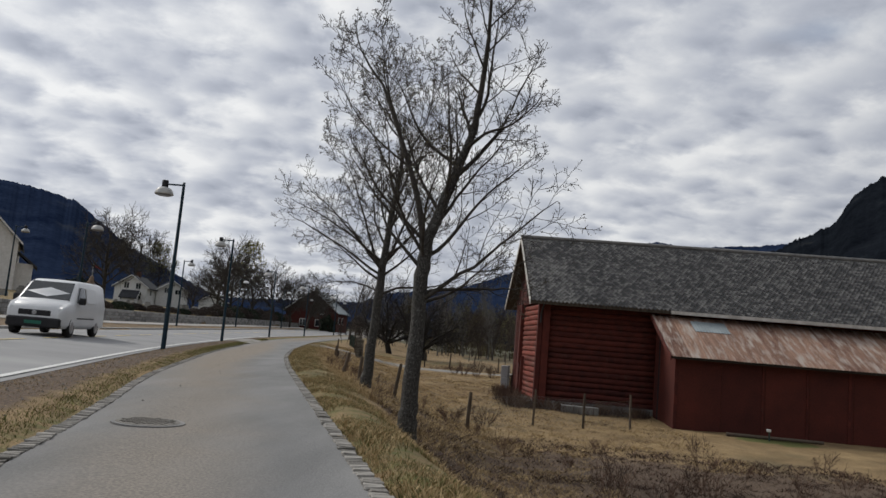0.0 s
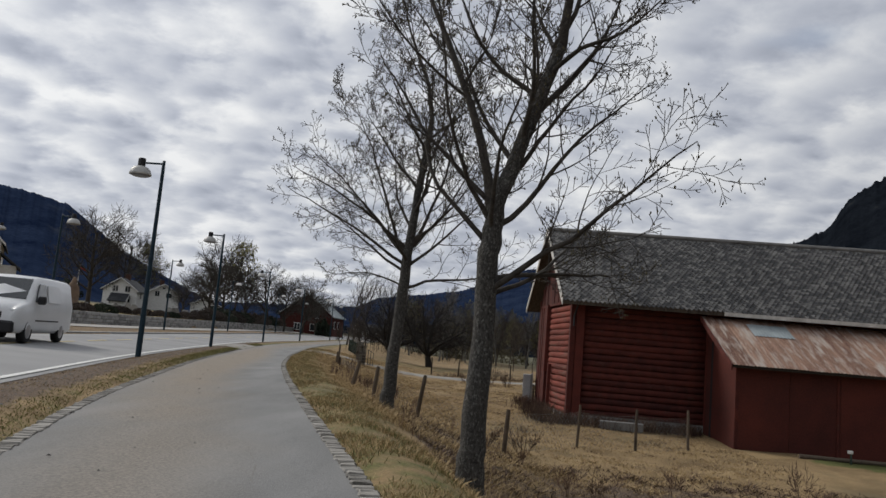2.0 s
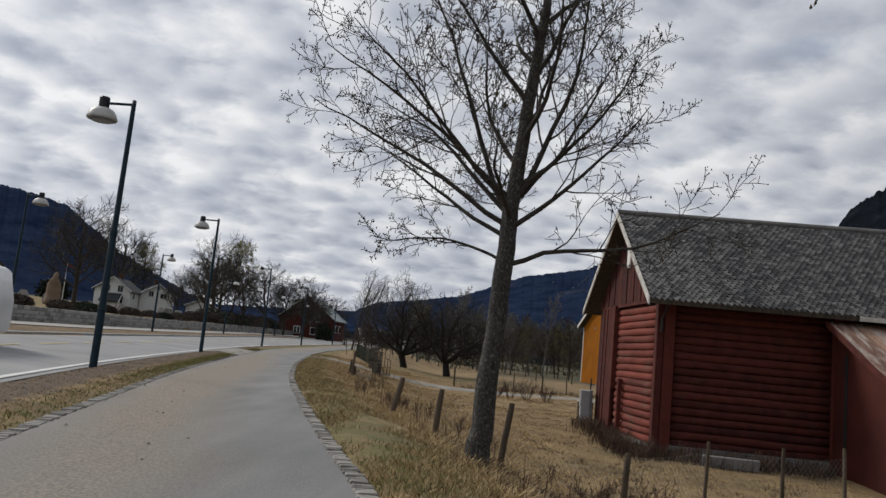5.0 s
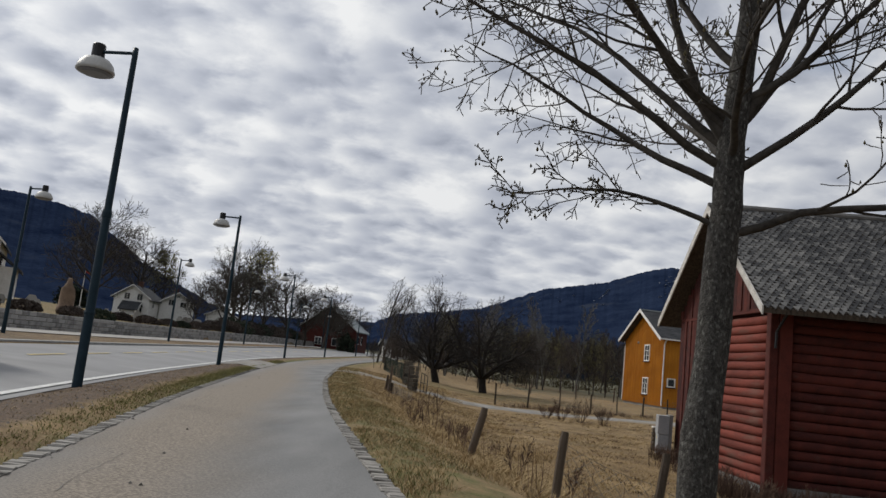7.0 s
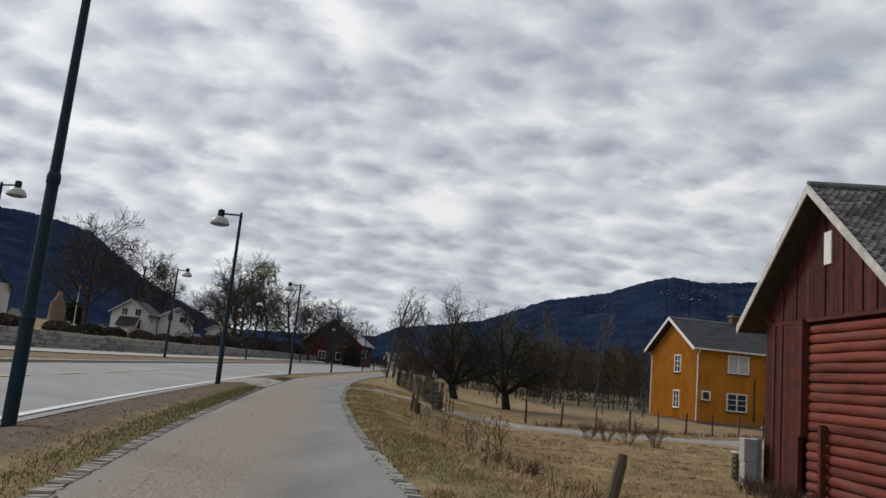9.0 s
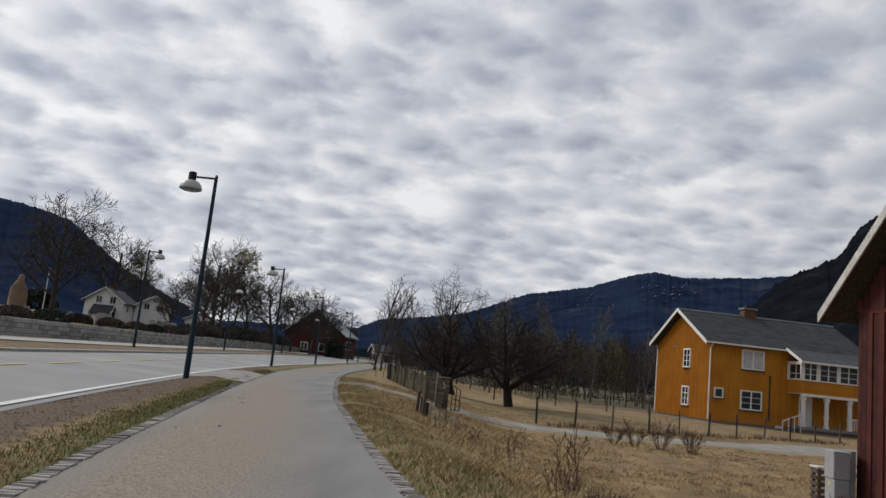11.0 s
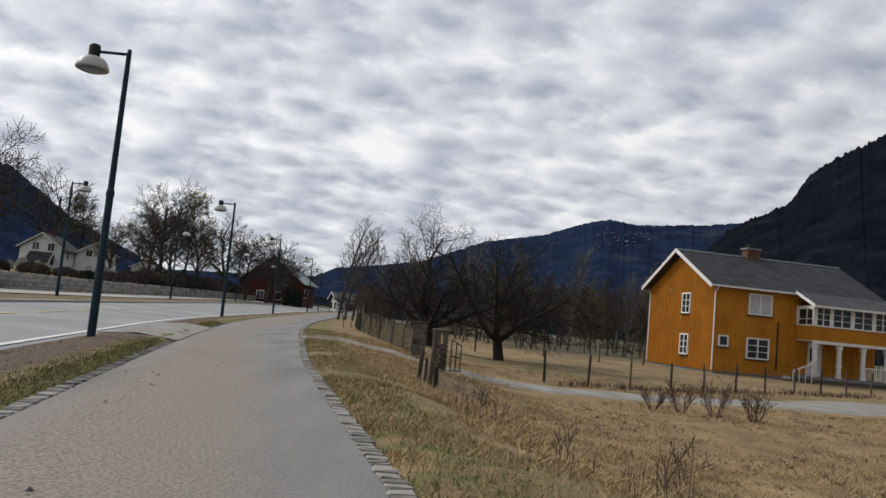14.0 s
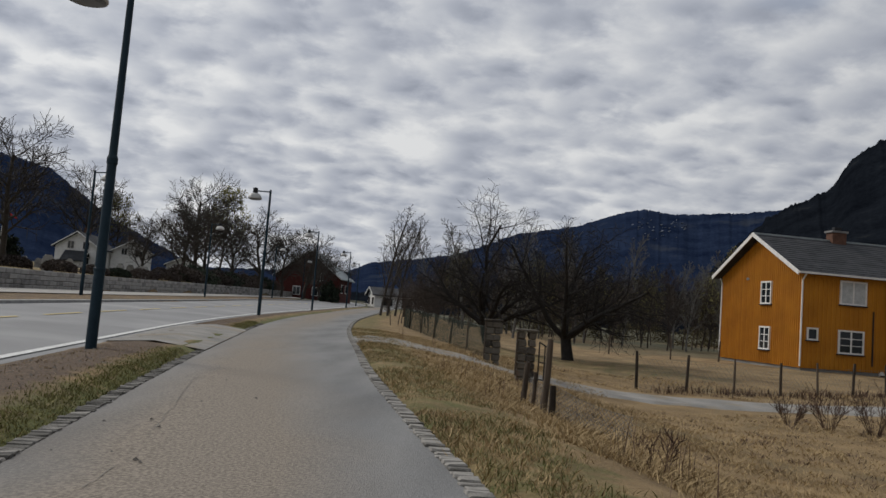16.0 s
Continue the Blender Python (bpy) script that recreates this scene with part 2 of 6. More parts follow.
M["net"] = material("dark_green_netting", (0.02, 0.035, 0.028), (0.05, 0.075, 0.06), 5.0, 0.6, 60.0, 0.0)
M["lamp_metal"] = material("dark_teal_painted_steel", (0.006, 0.019, 0.030), (0.014, 0.034, 0.049), 4.0, 0.5, 40.0, 0.05, 0.002, spec=0.22)
M["black_metal"] = material("black_painted_metal", (0.012, 0.012, 0.014), (0.025, 0.025, 0.028), 4.0, 0.45, 40.0, 0.05, 0.002)
M["lamp_shade"] = material("off_white_enamel_shade", (0.36, 0.36, 0.35), (0.52, 0.52, 0.50), 2.0, 0.45, 30.0, 0.05, 0.002)
M["lamp_glass"] = material("grey_diffuser", (0.10, 0.10, 0.10), (0.17, 0.17, 0.17), 2.0, 0.35, 30.0, 0.0)
M["bark"] = material("grey_lichen_bark", (0.015, 0.014, 0.013), (0.10, 0.094, 0.086), 34.0, 0.95, 120.0, 1.0, 0.03,
                     stretch=(1, 1, 0.6), spot=(0.165, 0.165, 0.15), spot_scale=45.0, spot_at=(0.54, 0.68))
M["twig"] = material("dark_brown_twigs", (0.026, 0.023, 0.020), (0.080, 0.070, 0.060), 9.0, 0.9, 30.0, 0.3, 0.004)
M["bud"] = material("brown_green_buds", (0.04, 0.03, 0.018), (0.10, 0.085, 0.04), 8.0, 0.8, 30.0, 0.0, vary=0.4)
M["apple_bark"] = material("black_apple_bark", (0.010, 0.009, 0.008), (0.036, 0.031, 0.027), 5.0, 0.95, 30.0, 0.8, 0.02)
M["far_twig"] = material("grey_brown_far_twigs", (0.032, 0.025, 0.022), (0.085, 0.067, 0.056), 0.6, 0.95, 6.0, 0.0, vary=0.3)
M["birch"] = material("pale_birch_bark", (0.06, 0.055, 0.05), (0.20, 0.195, 0.18), 3.0, 0.9, 14.0, 0.3, 0.01, stretch=(1, 1, 3))
M["spring_leaf"] = material("young_yellow_green_leaves", (0.16, 0.155, 0.05), (0.33, 0.30, 0.11), 2.0, 0.8, 10.0, 0.0, vary=0.5)
M["evergreen"] = material("dark_evergreen", (0.010, 0.016, 0.010), (0.032, 0.045, 0.026), 2.0, 0.9, 12.0, 0.5, 0.05, vary=0.4)
M["brush"] = material("olive_brown_brush", (0.05, 0.042, 0.024), (0.12, 0.10, 0.052), 0.5, 0.95, 5.0, 0.0, vary=0.4)
M["straw"] = material("dry_straw_blades", (0.155, 0.105, 0.048), (0.42, 0.31, 0.163), 0.8, 0.9, 8.0, 0.0, vary=0.6)
M["green_blade"] = material("spring_grass_blades", (0.12, 0.115, 0.04), (0.26, 0.24, 0.09), 0.8, 0.9, 8.0, 0.0, vary=0.6)
M["dead_stem"] = material("dead_brown_stems", (0.05, 0.03, 0.022), (0.16, 0.10, 0.07), 3.0, 0.9, 20.0, 0.0, vary=0.4)
# distance haze is mixed into this forest colour as blue
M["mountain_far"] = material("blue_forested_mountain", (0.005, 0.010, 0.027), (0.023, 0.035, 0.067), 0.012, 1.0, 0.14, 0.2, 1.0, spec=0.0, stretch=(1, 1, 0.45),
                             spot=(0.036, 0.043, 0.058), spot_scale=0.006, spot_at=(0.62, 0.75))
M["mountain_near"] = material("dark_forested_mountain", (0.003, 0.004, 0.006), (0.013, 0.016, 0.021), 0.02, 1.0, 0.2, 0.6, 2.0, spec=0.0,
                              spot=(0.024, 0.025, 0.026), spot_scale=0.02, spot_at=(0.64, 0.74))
M["snow"] = material("old_snow_patch", (0.20, 0.225, 0.275), (0.42, 0.45, 0.50), 0.05, 0.8, 0.3, 0.0)
M["van_white"] = material("white_car_paint", (0.62, 0.63, 0.64), (0.74, 0.75, 0.76), 1.0, 0.3, 20.0, 0.0, spec=0.5)
M["glass_dark"] = material("dark_glass", (0.012, 0.016, 0.02), (0.025, 0.03, 0.036), 1.0, 0.06, 9.0, 0.0, spec=0.6)
M["tyre"] = material("black_rubber", (0.012, 0.012, 0.012), (0.025, 0.025, 0.025), 6.0, 0.85, 60.0, 0.2, 0.004)
M["rim"] = material("silver_rim", (0.3, 0.3, 0.31), (0.5, 0.5, 0.51), 4.0, 0.35, 40.0, 0.0, metal=0.8)
M["headlight"] = material("clear_headlight", (0.55, 0.57, 0.58), (0.75, 0.77, 0.78), 4.0, 0.15, 40.0, 0.0)
M["plate"] = material("green_number_plate", (0.02, 0.12, 0.08), (0.03, 0.17, 0.12), 4.0, 0.5, 40.0, 0.0)
M["stone"] = material("mottled_field_stone", (0.03, 0.026, 0.022), (0.135, 0.12, 0.098), 7.0, 0.95, 30.0, 0.9, 0.03, vary=0.5)
M["grave"] = material("grey_gravestone", (0.09, 0.09, 0.09), (0.30, 0.30, 0.29), 3.0, 0.7, 30.0, 0.3, 0.006, vary=0.5)
M["monument"] = material("brown_sandstone", (0.10, 0.07, 0.05), (0.24, 0.17, 0.12), 2.0, 0.9, 20.0, 0.6, 0.02)
M["cabinet"] = material("grey_sheet_steel", (0.25, 0.26, 0.27), (0.38, 0.39, 0.40), 2.0, 0.5, 30.0, 0.05, 0.002)
M["iron"] = material("cast_iron_cover", (0.12, 0.112, 0.10), (0.24, 0.225, 0.20), 6.0, 0.8, 50.0, 0.3, 0.004, metal=0.2)
M["flag_red"] = material("red_pennant", (0.35, 0.03, 0.03), (0.5, 0.05, 0.05), 3.0, 0.8, 20.0, 0.0)

# ---- building helpers ----


def mesh_of(name, verts, faces, mats, smooth=False, index=None):
    me = bpy.data.meshes.new(name)
    me.from_pydata([tuple(v) for v in verts], [], [tuple(f) for f in faces])
    for m in (mats if isinstance(mats, (list, tuple)) else [mats]):
        me.materials.append(m)
    if index is not None:
        me.polygons.foreach_set("material_index", index)
    if smooth:
        me.polygons.foreach_set("use_smooth", [True] * len(me.polygons))
    me.update()
    return me


def thing(name, at, label, category, group="", kind="", turn=0.0):
    ob = new(name)
    ob.empty_display_size = 0.2
    ob.matrix_world = pose(*at, 0, 0, turn)
    return tagged(ob, label, category, group, kind)


def under(ob, parent):
    ob.parent = parent
    return ob


def part(name, bm, mat, parent, label="", smooth=False):
    """One bmesh as one mesh object under a thing or a part."""
    me = bpy.data.meshes.new(name)
    bmesh.ops.recalc_face_normals(bm, faces=bm.faces)
    bm.to_mesh(me)
    bm.free()
    me.materials.append(mat)
    if smooth:
        me.polygons.foreach_set("use_smooth", [True] * len(me.polygons))
    ob = new(name, me)
    ob.parent = parent
    if label:
        tagged(ob, label)
    return ob


class Plan:
    """A skewed ground plan: u along the length, v across, z up, relative to the thing's base."""

    def __init__(self, u, v):
        self.u, self.v = Vector((*u, 0)), Vector((*v, 0))

    def __call__(self, u, v, z):
        return self.u * u + self.v * v + Vector((0, 0, z))


SQUARE = Plan((1, 0), (0, 1))


def add_box(bm, F, u0, u1, v0, v1, z0, z1, bevel=0.0):
    vs = [bm.verts.new(F(u, v, z)) for z in (z0, z1) for u, v in ((u0, v0), (u1, v0), (u1, v1), (u0, v1))]
    fs = [bm.faces.new([vs[i] for i in f]) for f in
          ((0, 3, 2, 1), (4, 5, 6, 7), (0, 1, 5, 4), (1, 2, 6, 5), (2, 3, 7, 6), (3, 0, 4, 7))]
    if bevel:
        bmesh.ops.recalc_face_normals(bm, faces=fs)
        edges = list({ed for f in fs for ed in f.edges})
        bmesh.ops.bevel(bm, geom=edges, offset=bevel, segments=1, affect="EDGES")


def box_part(name, F, dims, mat, parent, label="", bevel=0.0):
    bm = bmesh.new()
    add_box(bm, F, *dims, bevel=bevel)
    return part(name, bm, mat, parent, label)


def add_hull(bm, pts_a, pts_b):
    """A prism between two matching outlines."""
    a, b = [bm.verts.new(p) for p in pts_a], [bm.verts.new(p) for p in pts_b]
    k = len(a)
    bm.faces.new(a[::-1]), bm.faces.new(b)
    for i in range(k):
        bm.faces.new((a[i], a[(i + 1) % k], b[(i + 1) % k], b[i]))


def add_tube(bm, pts, radii, sides=8, cap=True):
    rings = []
    for i, p in enumerate(pts):
        d = (Vector(pts[min(i + 1, len(pts) - 1)]) - Vector(pts[max(i - 1, 0)])).normalized()
        s = d.cross(Vector((0, 0, 1)) if abs(d.z) < 0.95 else Vector((0, 1, 0))).normalized()
        t = d.cross(s)
        rings.append([bm.verts.new(Vector(p) + (s * math.cos(a) + t * math.sin(a)) * radii[i])
                      for a in (2 * math.pi * k / sides for k in range(sides))])
    for r, q in zip(rings, rings[1:]):
        for k in range(sides):
            bm.faces.new((r[k], r[(k + 1) % sides], q[(k + 1) % sides], q[k]))
    if cap:
        bm.faces.new(rings[0][::-1]), bm.faces.new(rings[-1])


def add_turned(bm, centre, profile, sides=20, axis="z"):
    """A turned body from (radius, height) pairs."""
    c = Vector(centre)
    rings = []
    for r, h in profile:
        ring = []
        for k in range(sides):
            a = 2 * math.pi * k / sides
            p = Vector((r * math.cos(a), r * math.sin(a), h))
            ring.append(bm.verts.new(c + (p if axis == "z" else Vector((p.z, p.x, p.y)))))
        rings.append(ring)
    for r, q in zip(rings, rings[1:]):
        for k in range(sides):
            bm.faces.new((r[k], r[(k + 1) % sides], q[(k + 1) % sides], q[k]))
    bm.faces.new(rings[0][::-1]), bm.faces.new(rings[-1])


def curve_through(pairs):
    """x as a smooth function of y through a few points."""
    ys, xs = np.array([p[0] for p in pairs], float), np.array([p[1] for p in pairs], float)
    m = np.gradient(xs, ys)

    def f(y):
        i = int(np.clip(np.searchsorted(ys, y) - 1, 0, len(ys) - 2))
        h = ys[i + 1] - ys[i]
        t = (y - ys[i]) / h
        if t < 0 or t > 1:
            k, s = (0, m[0]) if t < 0 else (len(ys) - 1, m[-1])
            return float(xs[k] + s * (y - ys[k]))
        return float((2 * t ** 3 - 3 * t * t + 1) * xs[i] + (t ** 3 - 2 * t * t + t) * h * m[i]
                     + (3 * t * t - 2 * t ** 3) * xs[i + 1] + (t ** 3 - t * t) * h * m[i + 1])
    return f


def smooth(a, b, x):
    t = min(max((x - a) / (b - a), 0.0), 1.0)
    return t * t * (3 - 2 * t)


# ---- plan of path, road and land ----
path_right = curve_through([(-30, 11.7), (0, 3.15), (8.5, 0.69), (14.5, -1.05), (22.2, -3.24), (31.2, -5.55), (36.9, -6.8), (43.5, -8.17),
                            (48.5, -9.04), (60, -10.95), (73, -12.5), (92, -13.8), (120, -15.0), (160, -17.5), (300, -40)])
path_left = curve_through([(-30, 9.2), (0, 0.55), (8.6, -1.95), (14.1, -3.75), (20.7, -5.55), (26.7, -7.1), (35.8, -9.2), (44, -11.0),
                           (50, -12.2), (60, -14.0), (75, -15.8), (94, -17.1), (120, -18.3), (160, -21.0), (300, -44)])
road_near = curve_through([(-30, 7.0), (0, -1.4), (13.7, -5.3), (25.8, -8.65), (36, -11.1), (43.8, -12.8), (55, -15.0), (68, -16.75),
                           (89, -18.4), (113, -19.5), (160, -23.0), (300, -47)])
road_far = curve_through([(-30, -3.0), (0, -9.3), (30, -15.6), (40, -17.8), (54, -20.5), (64, -22.0), (75, -23.4), (95, -25.6),
                          (120, -27.0), (160, -30.5), (300, -55)])
wall_line = curve_through([(0, -16.5), (20, -20.3), (42, -24.9), (62, -27.4), (75, -28.8), (95, -30.9), (120, -32.6), (160, -36), (300, -60)])
base_rise = curve_through([(-30, 0.0), (0, 0.0), (30, 0.0), (50, 0.02), (68, 0.14), (89, 0.32), (113, 0.62), (160, 1.0), (300, 2.0)])
field_depth = curve_through([(-30, 1.5), (0, 1.5), (27, 1.5), (32, 1.32), (37, 1.12), (45, 0.98), (57, 0.9), (66, 0.68), (75, 0.72), (95, 0.9),
                             (130, 1.0), (300, 1.0)])
bank_width = curve_through([(-30, 3.4), (0, 3.4), (13, 3.7), (19, 6.0), (24, 6.6), (30, 6.2), (35, 5.6), (45, 6.2), (54, 9.0), (70, 10.0), (300, 12.0)])


def lumps(x, y, s, a):
    return a * noise.noise((x * s, y * s, 3.7))


def land(x, y):
    """The height of the natural ground."""
    zc = base_rise(y)
    xr, xl, rn, rf = path_right(y), path_left(y), road_near(y), road_far(y)
    if x >= xr:
        d = x - xr
        z = zc - 0.06 + 0.08 * smooth(0.05, 0.34, d) - (field_depth(y) + zc * 0.6) * smooth(0.5, bank_width(y), d)
        z += lumps(x, y, 0.9, 0.05) * smooth(0.4, 1.5, d) + lumps(x, y, 0.16, 0.10) * smooth(3, 9, d)
        z += (lumps(x, y, 2.3, 0.09) + lumps(x, y, 1.1, 0.13)) * smooth(1.6, 3.0, d) * (1 - smooth(19, 25, y))
        return z
    if x > xl:
        return zc - 0.06
    if x > rn:
        return zc - 0.06 + 0.09 * smooth(0.05, 0.34, xl - x) + 0.04 * math.sin(math.pi * min(max((xl - x) / max(xl - rn, 0.1), 0), 1)) + lumps(x, y, 1.4, 0.02) - 0.04 * (1 - smooth(0.0, 0.4, x - rn))
    side = zc + 0.035 * (rn - x)
    if x > rf:
        return side - 0.012 - 0.06 * smooth(0.0, 0.5, rn - x)
    wl_x = wall_line(y)
    if x > wl_x - 0.15:
        return side + 0.06
    up_there = zc + 0.035 * (rn - wl_x) + 0.92
    return up_there + 0.045 * min(wl_x - x, 60) * 0.9 + lumps(x, y, 0.2, 0.12)


def strip(name, left, right, ys, lift, mats, across=6, raise_by=None, crown=0.0):
    """A long surface between two edges."""
    verts, faces = [], []
    for y in ys:
        a, b = left(y), right(y)
        for k in range(across + 1):
            f = k / across
            x = a + (b - a) * f
            z = (base_rise(y) if raise_by is None else raise_by(x, y)) + lift + crown * math.sin(math.pi * f)
            verts.append((x, y, z))
    w = across + 1
    for i in range(len(ys) - 1):
        for k in range(across):
            a = i * w + k
            faces.append((a, a + 1, a + w + 1, a + w))
    me = mesh_of(name, verts, faces, mats, smooth=True)
    if name == "path":
        sand = []
        for y in ys:
            for k in range(across + 1):
                f = k / across
                sand.append(0.92 * math.exp(-((f - 0.33 - 0.06 * math.sin(y * .21)) / 0.33) ** 2) * (0.75 + 0.25 * math.sin(y * .13 + 3.6)))
        me.attributes.new("sand", "FLOAT", "POINT").data.foreach_set("value", sand)
    return new(name, me)


def steps(*runs):
    out_ = []
    for a, b, s in runs:
        out_ += list(np.arange(a, b, s))
    return [float(v) for v in out_]


def road_height(x, y):
    return base_rise(y) + 0.035 * max(road_near(y) - x, 0)


# ground sheet
rows_y = steps((-900, -60, 120), (-60, -6, 6), (-6, 62, 0.5), (62, 130, 2.0), (130, 300, 10), (300, 3200, 290))
cols = ([-3200, -2400, -1700, -1100, -700, -450, -300, -200, -140, -100, -75, -60, -50, -42, -36, -31, -27]
        + steps((-24, 0, 0.4)) + [0.0] + steps((0.18, 3, 0.18), (3, 10, 0.3), (10, 30, 1.0), (30, 60, 3.0))
        + [62, 75, 95, 130, 180, 260, 400, 650, 1000, 1500, 2200, 3200])
gv, soil, green, far = [], [], [], []
for y in rows_y:
    yy = min(max(y, -60), 300)
    base = path_right(yy)
    for s in cols:
        x = base + s
        gv.append((x, y, land(x, yy) if abs(s) < 900 else land(base + math.copysign(900, s), yy)))
        xl, rn, rf = path_left(yy), road_near(yy), road_far(yy)
        d = x - base
        gr, so, fa = 0.0, 0.0, 0.0
        if d > 0:
            gr = 0.42 * (1 - smooth(0.9, 2.4, d)) + 0.35 * smooth(56, 62, y) * smooth(3, 6, d) * (1 - smooth(66, 72, y)) * (1 - smooth(12, 18, d))
            if (x - 13.2) ** 2 / 4 + (y - 28.3) ** 2 < .8:
                gr = 0.8
            if y < 24:
                so = 0.80 * smooth(1.4, 2.2, d) * (1 - smooth(15, 20, d)) * (1 - smooth(18.5, 24.5, y))
        elif x < xl and x > rn:
            f = (xl - x) / max(xl - rn, 0.1)
            gr = (0.42 + 0.30 * smooth(22, 36, y)) * (1 - smooth(0.15, 0.42, f))
            so = 0.75 * smooth(0.2, 0.5, f)
        elif x < rf and x > wall_line(yy):
            so = 0.45
        elif x < wall_line(yy):
            gr = 0.35
        if abs(s) > 90 or y > 130:
            fa = 0.9
        elif s > 14 and y > 80:
            fa = 0.5
        soil.append(so), green.append(gr), far.append(fa)
nc = len(cols)
gf = [(i * nc + k, i * nc + k + 1, (i + 1) * nc + k + 1, (i + 1) * nc + k) for i in range(len(rows_y) - 1) for k in range(nc - 1)]
gme = mesh_of("ground", gv, gf, M["ground"], smooth=True)
for name, values in (("soil", soil), ("green", green), ("far", far)):
    at = gme.attributes.new(name, "FLOAT", "POINT")
    at.data.foreach_set("value", values)
tagged(new("ground", gme), "dry straw-coloured grass ground with a bank beside the path", "ground", kind="structure")

long_y = steps((-30, 70, 0.8), (70, 300, 3))
tagged(strip("path", path_left, path_right, long_y, 0.0, M["path"], 8, crown=0.02), "dusty grey asphalt footpath with sandy patches",
       "path", kind="structure")
tagged(strip("road", road_far, road_near, long_y, 0.0, M["road"], 6, road_height, crown=0.03), "pale grey asphalt main road", "road", kind="structure")


def line_on(name, curve, off, width, y0, y1, mat, label, s=0.8):
    ob = strip(name, lambda y: curve(y) + off, lambda y: curve(y) + off + width, steps((y0, y1, s)) + [y1], 0.016, mat, 1,
               lambda x, y: road_height(x, y) + 0.03 * math.sin(math.pi * min(max((x - road_far(y)) / (road_near(y) - road_far(y)), 0), 1)))
    return tagged(ob, label, "road marking", kind="structure")


line_on("edge_line", road_near, -0.30, 0.13, -30, 200, M["white_line"], "white painted edge line on the road")
for k in range(34):
    y0 = -4 + k * 4.6
    mid = lambda y: 0.46 * road_near(y) + 0.54 * road_far(y)
    tagged(line_on("centre_line", mid, 0.0, 0.11, y0, y0 + 2.9, M["yellow_line"], "worn yellow dashed centre line", 0.97), group="centre dashes")

# ---- mountains ----


def ridge(name, profile, r0, r1, mat, label, seed, rough_deg=0.10, back=1.4, tooth=0.5):
    """A wooded ridge, seen from the valley floor: its crest by bearing and height angle (degrees)."""
    az = [p[0] for p in profile]
    el = [p[1] for p in profile]
    n, rings = 800, 12
    verts, faces = [], []
    for i in range(n + 1):
        a = az[0] + (az[-1] - az[0]) * i / n
        e_ = float(np.interp(a, az, el))
        e_ += rough_deg * (noise.noise((a * 2.1, seed, 0)) + 0.7 * noise.noise((a * 9, seed, 1)) + 0.6 * noise.noise((a * 31, seed, 2)))
        top = (r1 * math.tan(radians(max(e_, 0.2))))
        tip = r1 * radians(rough_deg * tooth * noise.noise((a * 75, seed, 3)))
        for k in range(rings + 3):
            f = min(k / rings, 1.0)
            r = r0 + (r1 - r0) * f if k <= rings else r1 * (1 + (back - 1) * (k - rings) / 2)
            z = top * (0.25 * f + 0.75 * f ** 1.6)
            z *= 1 + 0.05 * math.sin(math.pi * f) * noise.noise((a * 0.35, f * 4, seed + 5)) if k <= rings else 1
            if k > rings:
                z = top * (1 - 0.4 * (k - rings) / 2)
            r *= 1 + 0.015 * noise.noise((a * 0.5, f * 3, seed + 9)) * math.sin(math.pi * f)
            verts.append((r * math.sin(radians(a)), r * math.cos(radians(a)), z - 3 + (tip if k == rings else 0)))
    w = rings + 3
    for i in range(n):
        for k in range(w - 1):
            faces.append((i * w + k, (i + 1) * w + k, (i + 1) * w + k + 1, i * w + k + 1))
    ob = new(name, mesh_of(name, verts, faces, mat, smooth=True))
    return tagged(ob, label, "mountain", kind="structure")


# the west and north ridges carry painted haze in their blue colour
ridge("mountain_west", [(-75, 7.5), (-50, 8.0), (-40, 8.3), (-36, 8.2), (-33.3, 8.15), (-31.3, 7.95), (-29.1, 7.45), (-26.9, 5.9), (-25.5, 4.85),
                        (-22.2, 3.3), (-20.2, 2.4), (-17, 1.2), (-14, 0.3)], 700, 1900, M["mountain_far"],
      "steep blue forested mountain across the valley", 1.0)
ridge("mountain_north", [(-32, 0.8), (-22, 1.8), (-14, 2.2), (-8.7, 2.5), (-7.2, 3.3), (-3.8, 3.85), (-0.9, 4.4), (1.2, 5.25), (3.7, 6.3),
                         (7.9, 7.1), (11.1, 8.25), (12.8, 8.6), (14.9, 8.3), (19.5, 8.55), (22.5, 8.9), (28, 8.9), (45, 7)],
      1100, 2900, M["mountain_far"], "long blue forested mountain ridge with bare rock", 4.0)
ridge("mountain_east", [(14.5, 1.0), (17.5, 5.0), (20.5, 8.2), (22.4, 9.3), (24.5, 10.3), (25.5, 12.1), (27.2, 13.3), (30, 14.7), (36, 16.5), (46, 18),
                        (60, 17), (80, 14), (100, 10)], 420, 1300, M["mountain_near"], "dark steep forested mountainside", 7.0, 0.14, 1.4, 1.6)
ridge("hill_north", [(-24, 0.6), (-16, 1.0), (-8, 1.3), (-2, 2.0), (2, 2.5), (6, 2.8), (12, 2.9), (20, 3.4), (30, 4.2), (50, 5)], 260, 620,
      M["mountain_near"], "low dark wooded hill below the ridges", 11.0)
north_az = [-0.9, 1.2, 3.7, 7.9, 11.1, 12.8, 14.9, 19.5, 22.5]
north_el = [4.4, 5.25, 6.3, 7.1, 8.25, 8.6, 8.3, 8.55, 8.9]
